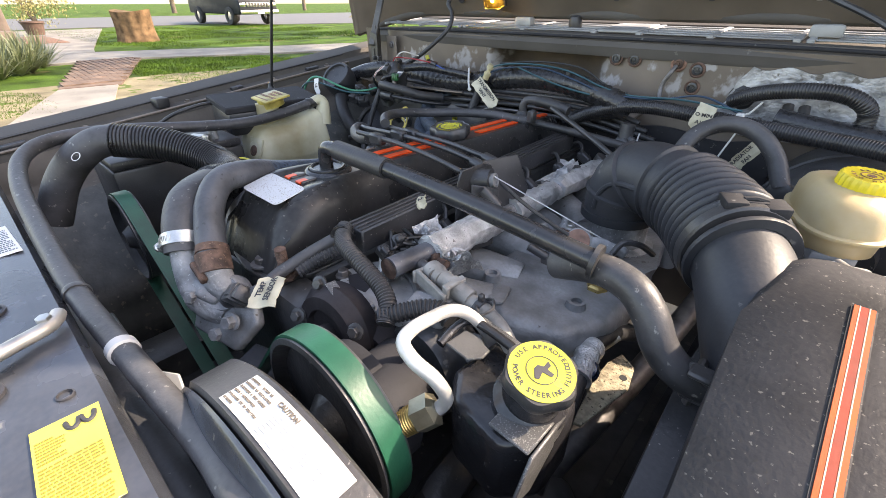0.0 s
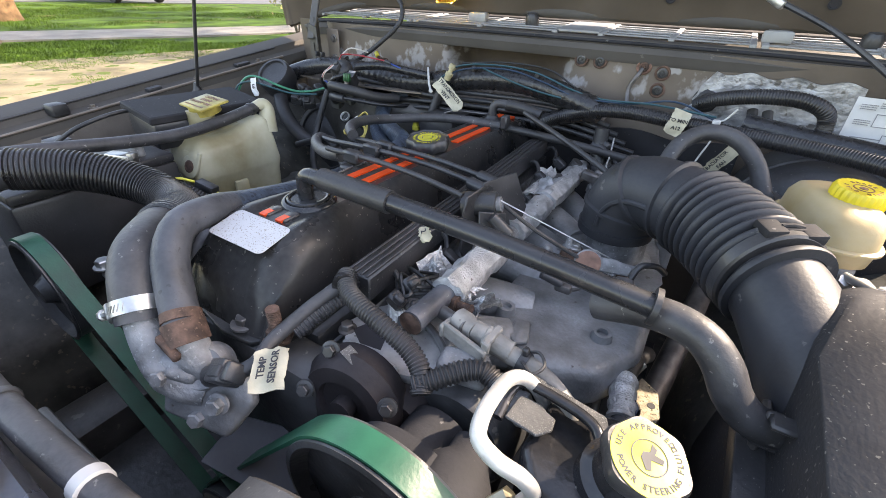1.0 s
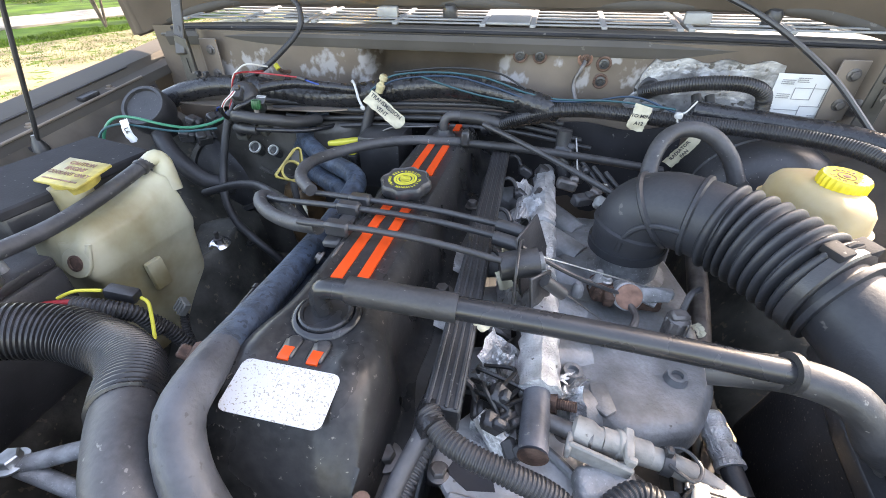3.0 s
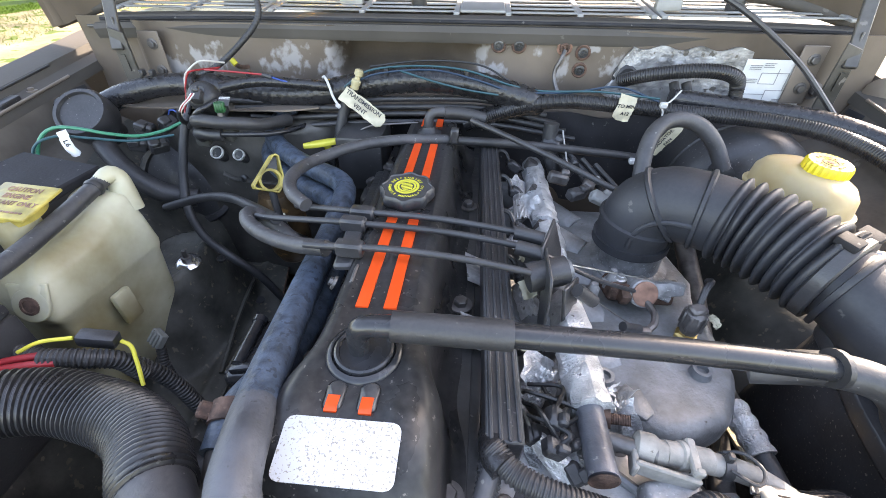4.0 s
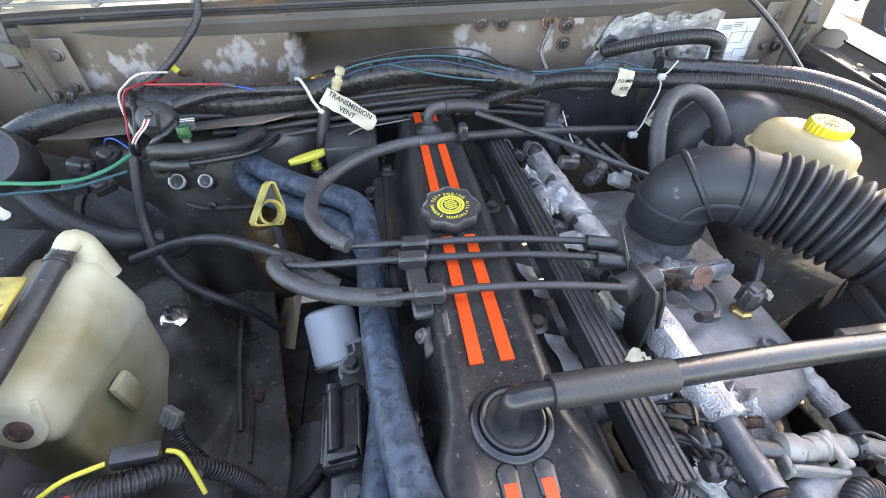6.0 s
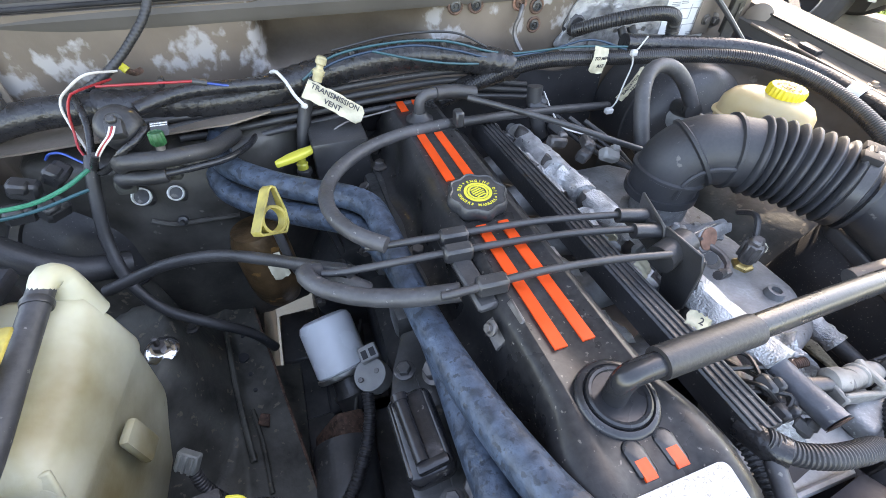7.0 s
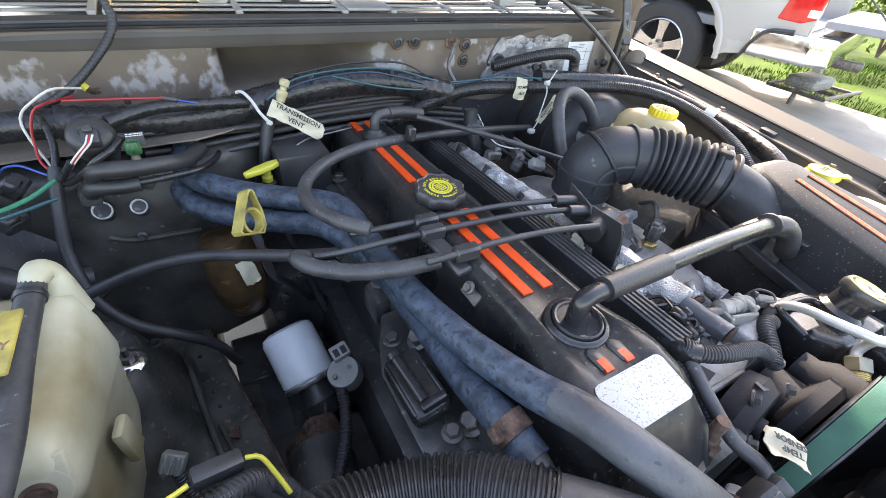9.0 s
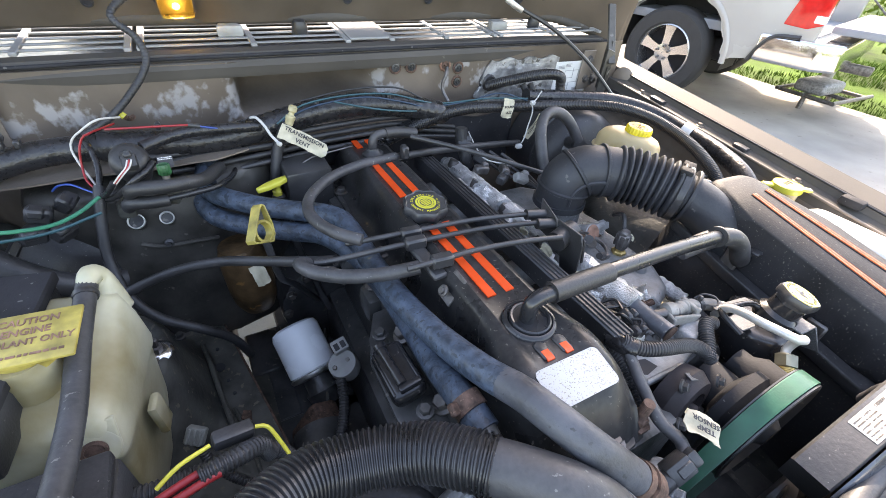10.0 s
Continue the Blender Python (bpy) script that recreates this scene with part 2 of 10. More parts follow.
def scraped(name, centres):
    """The bay paint, rubbed through to pale primer round some places on the firewall, each (x, z, width, height)."""
    m = surf(name, (0.115, 0.090, 0.071), 0.46, 0.15, 0.35, 6, 140, 0.15, (0.17, 0.15, 0.13), 0.25, (0.09, 0.065, 0.05), 0.0, 20)
    n, l = m.node_tree.nodes, m.node_tree.links
    b = n["Principled BSDF"]
    co = next(q for q in n if q.bl_idname == "ShaderNodeNewGeometry")
    far = None
    for x, z, w, h in centres:
        mp = n.new("ShaderNodeMapping")
        mp.inputs["Location"].default_value = (-x * 2 / w, 0, -z * 2 / h)
        mp.inputs["Scale"].default_value = (2 / w, 0, 2 / h)
        l.new(co.outputs["Position"], mp.inputs["Vector"])
        ln = n.new("ShaderNodeVectorMath")
        ln.operation = "LENGTH"
        l.new(mp.outputs["Vector"], ln.inputs[0])
        if far is None:
            far = ln.outputs["Value"]
        else:
            mn = n.new("ShaderNodeMath")
            mn.operation = "MINIMUM"
            l.new(far, mn.inputs[0])
            l.new(ln.outputs["Value"], mn.inputs[1])
            far = mn.outputs[0]
    st = n.new("ShaderNodeMapping")
    st.inputs["Scale"].default_value = (62, 20, 46)
    st.inputs["Rotation"].default_value = (0, 0.35, 0)
    l.new(co.outputs["Position"], st.inputs["Vector"])
    no = n.new("ShaderNodeTexNoise")
    no.inputs["Scale"].default_value, no.inputs["Detail"].default_value = 1.0, 8
    l.new(st.outputs["Vector"], no.inputs["Vector"])
    ad = n.new("ShaderNodeMath")
    ad.operation = "MULTIPLY_ADD"
    ad.inputs[1].default_value, ad.inputs[2].default_value = 3.6, -1.32
    l.new(no.outputs["Fac"], ad.inputs[0])
    sb = n.new("ShaderNodeMath")
    sb.operation = "SUBTRACT"
    l.new(ad.outputs[0], sb.inputs[0])
    l.new(far, sb.inputs[1])
    rg = n.new("ShaderNodeMapRange")
    rg.inputs["From Min"].default_value, rg.inputs["From Max"].default_value = -0.42, 0.15
    rg.inputs["To Max"].default_value = 0.88
    l.new(sb.outputs[0], rg.inputs["Value"])
    mx = n.new("ShaderNodeMix")
    mx.data_type = "RGBA"
    mx.inputs["B"].default_value = (0.31, 0.30, 0.30, 1)
    l.new(rg.outputs["Result"], mx.inputs["Factor"])
    l.new(b.inputs["Base Color"].links[0].from_socket, mx.inputs["A"])
    l.new(mx.outputs["Result"], b.inputs["Base Color"])
    return m


M_FIREWALL = scraped("scraped_firewall_paint", [(-0.224, 1.020, 0.030, 0.105), (-0.238, 0.985, 0.045, 0.06), (-0.310, 1.008, 0.080, 0.065), (-0.36, 0.99, 0.06, 0.035), (-0.50, 1.0, 0.11, 0.06), (-0.58, 0.985, 0.09, 0.05),
                                                (0.088, 1.018, 0.03, 0.075), (0.110, 0.992, 0.06, 0.035), (0.199, 1.030, 0.018, 0.036), (0.305, 1.036, 0.035, 0.014), (0.350, 1.005, 0.07, 0.05), (0.25, 1.0, 0.03, 0.05)])


def milky(name, base, tint_a, tint_b, cap=0.35, rough=0.42):
    """A translucent moulded plastic with brown staining."""
    m = surf(name, base, rough, 0, 0.22, 7, 140, 0.15, spot=(0.30, 0.24, 0.13), spots=0.015, spot_scale=30)
    b = m.node_tree.nodes["Principled BSDF"]
    b.inputs["Subsurface Weight"].default_value = cap
    b.inputs["Subsurface Radius"].default_value = (0.03, 0.026, 0.014)
    b.inputs["Subsurface Scale"].default_value = 0.5
    mix = next(q for q in m.node_tree.nodes if q.bl_idname == "ShaderNodeMix")
    mix.inputs["A"].default_value, mix.inputs["B"].default_value = (*tint_a, 1), (*tint_b, 1)
    return m


M_BOTTLE = milky("aged_translucent_plastic", (0.5, 0.5, 0.38), (0.23, 0.175, 0.075), (0.60, 0.58, 0.43), 0.2)
M_BRAKERES = milky("amber_tinted_translucent_plastic", (0.56, 0.50, 0.36), (0.42, 0.29, 0.13), (0.62, 0.53, 0.35))


def clear(name, tint, rough=0.05):
    m = bpy.data.materials.new(name)
    m.use_nodes = True
    b = m.node_tree.nodes["Principled BSDF"]
    b.inputs["Base Color"].default_value = (*tint, 1)
    b.inputs["Roughness"].default_value = rough
    b.inputs["Transmission Weight"].default_value = 1.0
    b.inputs["IOR"].default_value = 1.45
    return m


M_AMBER = clear("amber_lens", (0.95, 0.55, 0.06), 0.12)
M_LAMP = bpy.data.materials.new("lit_bulb")
M_LAMP.use_nodes = True
M_LAMP.node_tree.nodes["Principled BSDF"].inputs["Emission Color"].default_value = (1, 0.75, 0.35, 1)
M_LAMP.node_tree.nodes["Principled BSDF"].inputs["Emission Strength"].default_value = 25
M_GRASS = surf("spring_grass", (0.046, 0.086, 0.012), 0.9, 0, 0.6, 1.2, 30, 0.5, spot=(0.13, 0.115, 0.05), spots=0.07, spot_scale=0.55, depth=0.03, spec=0.1)
M_BLADE = surf("grass_blades", (0.056, 0.102, 0.013), 0.8, 0, 0.5, 1.5, 20, 0, spec=0.1)
M_CONCRETE = surf("weathered_concrete", (0.175, 0.162, 0.142), 0.9, 0, 0.3, 1.5, 60, 0.4, depth=0.006, spot=(0.13, 0.12, 0.10), spots=0.08, spot_scale=9)
# Concrete lightened so that ground in the pickup's shadow still reads as sunlit.
M_DRIVE = surf("sunlit_driveway_concrete", (0.33, 0.305, 0.265), 0.9, 0, 0.25, 1.5, 60, 0.4, depth=0.006, spot=(0.25, 0.23, 0.20), spots=0.06, spot_scale=9)
M_BRICKPATH = surf("worn_brick_paving", (0.13, 0.092, 0.072), 0.9, 0, 0.3, 4, 60, 0.4, spec=0.2)
M_DIRT = surf("dry_sandy_soil", (0.185, 0.160, 0.105), 0.95, 0, 0.4, 2, 40, 0.5, depth=0.02, spot=(0.07, 0.10, 0.025), spots=0.15, spot_scale=4, spec=0.1)
M_ASPHALT = surf("street_asphalt", (0.085, 0.086, 0.09), 0.8, 0, 0.2, 2, 60, 0.4)
M_STUMP = surf("cut_stump_wood", (0.15, 0.092, 0.052), 0.9, 0, 0.5, 5, 40, 0.6, depth=0.02, spec=0.1)
M_BARK = surf("grey_brown_bark", (0.13, 0.10, 0.075), 0.9, 0, 0.4, 8, 40, 0.8, depth=0.02)
M_LEAF = surf("fresh_leaves", (0.13, 0.19, 0.03), 0.5, 0, 0.45, 3, 30, 0)
M_LEAFY = surf("straw_green_leaves", (0.22, 0.20, 0.075), 0.6, 0, 0.4, 3, 30, 0)
M_WHITECAR = surf("white_truck_paint", (0.36, 0.35, 0.33), 0.25, 0, 0.03, 3, 300, 0, coat=0.3)
M_DARKCAR = surf("dark_grey_truck_paint", (0.010, 0.013, 0.018), 0.45, 0.0, 0.15, 3, 300, 0, spec=0.2)
M_TYRE = surf("tyre_rubber", (0.025, 0.025, 0.026), 0.75, 0, 0.2, 20, 160, 0.3, DUST, 0.1)
M_ALLOY = surf("silver_alloy_wheel", (0.45, 0.45, 0.46), 0.22, 0.9, 0.06, 20, 200, 0.0)
M_TAIL = surf("red_tail_lens", (0.55, 0.012, 0.012), 0.12, 0, 0.1, 30, 200, 0.02, coat=0.6)
M_BEDLINER = surf("grey_bedliner", (0.22, 0.24, 0.27), 0.5, 0, 0.1, 10, 150, 0.2)
M_HOODUNDER = surf("brown_hood_underside", (0.105, 0.082, 0.062), 0.6, 0.1, 0.25, 7, 120, 0.12)
M_SLAT = surf("weathered_cowl_grille_paint", (0.30, 0.30, 0.295), 0.45, 0.1, 0.2, 12, 150, 0.06)
M_WINDOW = surf("windscreen_glass", (0.02, 0.025, 0.028), 0.08, 0, 0.1, 5, 100, 0, coat=0.5)
M_STUCCO = surf("brown_porch_brick", (0.15, 0.115, 0.095), 0.85, 0, 0.3, 3, 50, 0.4, depth=0.01)
M_YUCCA = surf("pale_sword_leaves", (0.15, 0.175, 0.095), 0.6, 0, 0.35, 5, 40, 0)
M_POT = surf("dark_clay_pot", (0.10, 0.06, 0.045), 0.6, 0, 0.3, 10, 80, 0.2)
M_MULCH = surf("brown_mulch", (0.14, 0.075, 0.05), 0.9, 0, 0.4, 6, 50, 0.7, depth=0.02)


# ---- mesh helpers ----
def B():
    return bmesh.new()


def finish(name, bm, material, smooth=38):
    me = bpy.data.meshes.new(name)
    bmesh.ops.recalc_face_normals(bm, faces=bm.faces)
    bm.to_mesh(me)
    bm.free()
    me.materials.append(material)
    me.shade_smooth()
    me.set_sharp_from_angle(angle=radians(smooth))
    return me


def T(name, loc, label, category, group="", kind=""):
    """A thing: an empty at its base, to which parts are added."""
    ob = new(name)
    ob.empty_display_size = 0.02
    ob.location = loc
    return tagged(ob, label, category, group, kind)


def world_of(ob):
    m = Matrix.Translation(ob.location)
    while ob.parent:
        ob = ob.parent
        m = Matrix.Translation(ob.location) @ m
    return m


def part(name, bm, material, parent, label="", smooth=38):
    """One mesh under a thing or under a part; its vertices are given in world places."""
    me = finish(name, bm, material, smooth)
    base = Vector(np.mean([v.co for v in me.vertices], axis=0)) if len(me.vertices) else Vector()
    me.transform(Matrix.Translation(-base))
    ob = new(name, me)
    ob.parent = parent
    ob.location = base - world_of(parent).translation
    return tagged(ob, label)


def S(name, bm, material, label, category, group="", kind="", smooth=38):
    """A thing that is one mesh."""
    me = finish(name, bm, material, smooth)
    co = np.array([v.co for v in me.vertices])
    base = Vector(((co[:, 0].min() + co[:, 0].max()) / 2, (co[:, 1].min() + co[:, 1].max()) / 2, co[:, 2].min()))
    me.transform(Matrix.Translation(-base))
    ob = new(name, me)
    ob.location = base
    return tagged(ob, label, category, group, kind)


def V(*a):
    return Vector(a)


def smooth_line(pts, step=0.01):
    """Points along a smooth curve through the given ones."""
    p = [Vector(q) for q in pts]
    if len(p) == 2:
        n = max(2, int((p[1] - p[0]).length / step))
        return [p[0].lerp(p[1], i / n) for i in range(n + 1)]
    p = [p[0] * 2 - p[1]] + p + [p[-1] * 2 - p[-2]]
    out = []
    for i in range(1, len(p) - 2):
        a, b, c, d = p[i - 1:i + 3]
        n = max(2, int((c - b).length / step))
        for k in range(n):
            s = k / n
            out.append(0.5 * ((2 * b) + (c - a) * s + (2 * a - 5 * b + 4 * c - d) * s * s + (3 * b - a - 3 * c + d) * s ** 3))
    out.append(p[-2].copy())
    return out


def tube(bm, pts, r, seg=12, step=0.01, rib=0.0, amp=0.0, caps=True, soft=True, taper=None, square=False):
    """A round tube along a curve. rib: the pitch of its rings; amp: their height; taper: a factor from the share of its length."""
    if rib:
        step = rib / 4
    line = smooth_line(pts, step) if soft else [Vector(q) for q in pts]
    if rib or len(pts) == 2 or not soft:
        total = sum((b - a).length for a, b in zip(line, line[1:]))
        if rib:
            n = max(4, int(round(total / step)))
            want, out, k, run = [total * i / n for i in range(n + 1)], [], 0, 0.0
            for w in want:
                while k < len(line) - 2 and run + (line[k + 1] - line[k]).length < w:
                    run += (line[k + 1] - line[k]).length
                    k += 1
                d = (line[k + 1] - line[k]).length
                out.append(line[k].lerp(line[k + 1], min(1.0, (w - run) / d if d else 0)))
            line = out
    total = sum((b - a).length for a, b in zip(line, line[1:])) or 1
    up, rings, run = None, [], 0.0
    for i, c in enumerate(line):
        d = (line[min(i + 1, len(line) - 1)] - line[max(i - 1, 0)]).normalized()
        if i:
            run += (c - line[i - 1]).length
        if up is None:
            up = d.cross(V(0, 0, 1) if abs(d.z) < 0.9 else V(1, 0, 0)).normalized()
        up = (up - d * up.dot(d)).normalized()
        side = d.cross(up)
        rr = r * (taper(run / total) if taper else 1)
        if rib:
            ph = (run / rib) % 1
            rr += amp if 0.25 <= ph < 0.75 else 0
        rings.append([bm.verts.new(c + (up * math.cos(2 * math.pi * k / seg) + side * math.sin(2 * math.pi * k / seg)) * rr) for k in range(seg)])
    for a, b in zip(rings, rings[1:]):
        for k in range(seg):
            bm.faces.new((a[k], a[(k + 1) % seg], b[(k + 1) % seg], b[k]))
    if caps:
        bm.faces.new(rings[0][::-1])
        bm.faces.new(rings[-1])
    return bm


def axis(at, way, spin=0):
    """A pose at a place whose z points the given way."""
    return Matrix.Translation(at) @ Vector(way).to_track_quat("Z", "Y").to_matrix().to_4x4() @ Matrix.Rotation(radians(spin), 4, "Z")


def lathe(bm, m, profile, seg=28, wave=0, amp=0.0, ring=False):
    """Turns a profile of (radius, height) about the pose's z. wave, amp: lobes round the rim. ring: the profile is closed."""
    rings = []
    for r, z in profile:
        hoop = []
        for k in range(seg):
            a = 2 * math.pi * k / seg
            q = r + (amp * math.cos(wave * a) if wave and r > 0.6 * max(p[0] for p in profile) else 0)
            hoop.append(bm.verts.new(m @ V(q * math.cos(a), q * math.sin(a), z)))
        rings.append(hoop)
    for a, b in zip(rings, rings[1:]):
        for k in range(seg):
            bm.faces.new((a[k], a[(k + 1) % seg], b[(k + 1) % seg], b[k]))
    if ring:
        for k in range(seg):
            bm.faces.new((rings[-1][k], rings[-1][(k + 1) % seg], rings[0][(k + 1) % seg], rings[0][k]))
    else:
        bm.faces.new(rings[0])
        bm.faces.new(rings[-1])
    return bm


def box(bm, m, size, bevel=0.0, seg=2):
    """A block centred on the pose m."""
    if not isinstance(m, Matrix):
        m = Matrix.Translation(m)
    vs = bmesh.ops.create_cube(bm, size=1, matrix=m @ Matrix.Diagonal((*size, 1)))["verts"]
    if bevel:
        es = list({e for v in vs for e in v.link_edges})
        bmesh.ops.bevel(bm, geom=es, offset=bevel, segments=seg, affect="EDGES", profile=0.5)
    return bm


def prism(bm, m, outline, depth, bevel=0.0, seg=2):
    """A plate of the given outline in the pose's xy plane, from z = 0 to depth."""
    lo = [bm.verts.new(m @ V(x, y, 0)) for x, y in outline]
    hi = [bm.verts.new(m @ V(x, y, depth)) for x, y in outline]
    n = len(lo)
    fs = [bm.faces.new(lo[::-1]), bm.faces.new(hi)] + [bm.faces.new((lo[i], lo[(i + 1) % n], hi[(i + 1) % n], hi[i])) for i in range(n)]
    if bevel:
        es = list({e for f in fs for e in f.edges})
        bmesh.ops.bevel(bm, geom=es, offset=bevel, segments=seg, affect="EDGES", profile=0.5)
    return bm


def sheet(bm, f, nu, nv, off):
    """A bent plate: f(u, v) for u, v from 0 to 1, with a back face moved by off."""
    off = Vector(off)
    a = [[bm.verts.new(Vector(f(i / nu, j / nv))) for j in range(nv + 1)] for i in range(nu + 1)]
    b = [[bm.verts.new(a[i][j].co + off) for j in range(nv + 1)] for i in range(nu + 1)]
    for g, flip in ((a, 1), (b, -1)):
        for i in range(nu):
            for j in range(nv):
                q = (g[i][j], g[i + 1][j], g[i + 1][j + 1], g[i][j + 1])
                bm.faces.new(q[::flip])
    rim = [(i, 0) for i in range(nu)] + [(nu, j) for j in range(nv)] + [(i, nv) for i in range(nu, 0, -1)] + [(0, j) for j in range(nv, 0, -1)]
    for (i, j), (k, l) in zip(rim, rim[1:] + rim[:1]):
        bm.faces.new((a[i][j], a[k][l], b[k][l], b[i][j]))
    return bm


def letters(bm, s, m, size, align="CENTER", thick=0.0002):
    """Adds writing in the built-in font, lying in the pose's xy plane."""
    cu = bpy.data.curves.new("writing", "FONT")
    cu.body, cu.size, cu.align_x, cu.align_y, cu.extrude, cu.resolution_u = s, size, align, "CENTER", thick, 2
    cu.offset = size * 0.022
    ob = bpy.data.objects.new("writing", cu)
    me = ob.to_mesh()
    base = len(bm.verts)
    me.transform(m)
    bm.from_mesh(me)
    ob.to_mesh_clear()
    bpy.data.objects.remove(ob)
    bpy.data.curves.remove(cu)
    return bm


def ring_writing(bm, s, m, radius, size, start, span):
    """Letters set round a circle, clockwise from start degrees."""
    n = len(s)
    for i, ch in enumerate(s):
        if ch == " ":
            continue
        a = radians(start - span * (i + 0.5) / n)
        q = m @ Matrix.Translation((radius * math.cos(a), radius * math.sin(a), 0)) @ Matrix.Rotation(a - math.pi / 2, 4, "Z")
        letters(bm, ch, q, size)
    return bm


def bars(bm, m, w, h, rows, thick, rng, fill=0.9):
    """Rows of plain dashes where small print cannot be read."""
    for i in range(rows):
        y = h / 2 - h * (i + 0.5) / rows
        x = -w / 2
        end = w / 2 * (1 if rng.random() < 0.75 else rng.uniform(0.1, 0.8))
        while x < end - w * 0.03:
            d = min(end - x, rng.uniform(0.04, 0.14) * w)
            box(bm, m @ Matrix.Translation((x + d / 2, y, 0)), (d, h / rows * 0.45, thick))
            x += d + w * 0.025
    return bm


def bolt(parent, at, way, r=0.007, h=0.006, washer=0.0, mat=None, name="bolt", label=""):
    """A hexagon bolt head on a washer."""
    bm = B()
    m = axis(at, way, 15)
    lathe(bm, m, [(r, 0), (r, h * 0.85), (r * 0.86, h)], 6)
    ob = part(name, bm, mat or M_DSTEEL, parent, label, 20)
    if washer:
        bm = B()
        lathe(bm, m, [(washer, -0.003), (washer, -0.0005), (washer * 0.9, 0.0)], 20)
        part("washer", bm, mat or M_DSTEEL, parent)
    return ob


def hose(name, pts, r, mat, label, category="hose", group="", **kw):
    bm = B()
    tube(bm, pts, r, **kw)
    return S(name, bm, mat, label, category, group, smooth=50)


# ---- ground ----
def ground_z(x, y):
    return 0.0


bm = B()
xs = [-400, -200, -100, -60, -40, -30, -22, -16, -11, -7, -4.5, -3, -1, 2, 6, 12, 30, 80, 400]
ys = [-400, -100, -30, -8, 0, 8, 20, 40, 100, 400]
gv = [[bm.verts.new((x, y, ground_z(x, y) - 0.03)) for y in ys] for x in xs]
for i in range(len(xs) - 1):
    for j in range(len(ys) - 1):
        bm.faces.new((gv[i][j], gv[i + 1][j], gv[i + 1][j + 1], gv[i][j + 1]))
S("ground", bm, M_GRASS, "green lawn with dry patches", "lawn", kind="structure")


def slab(name, pts, mat, label, cat, top=0.0):
    """A paved patch that follows the ground."""
    bm = B()
    hi = [bm.verts.new((x, y, ground_z(x, y) + top)) for x, y in pts]
    lo = [bm.verts.new((x, y, ground_z(x, y) - 0.1)) for x, y in pts]
    n = len(pts)
    bm.faces.new(hi)
    for i in range(n):
        bm.faces.new((hi[i], lo[i], lo[(i + 1) % n], hi[(i + 1) % n]))
    return S(name, bm, mat, label, cat, kind="structure")


# Driveway colour carries some of the sunlight itself.
slab("driveway", [(-3.0, -9), (5.95, -9), (5.95, 14), (-3.0, 14)], M_DRIVE, "worn concrete driveway with sunlight put into its pale colour", "driveway")

# ---- car body ----
def rail_z(y):
    return 0.925 + 0.11 * y


body = T("car_body", (0.03, 0.3, 0.3), "taupe car body round an open engine bay", "car body")

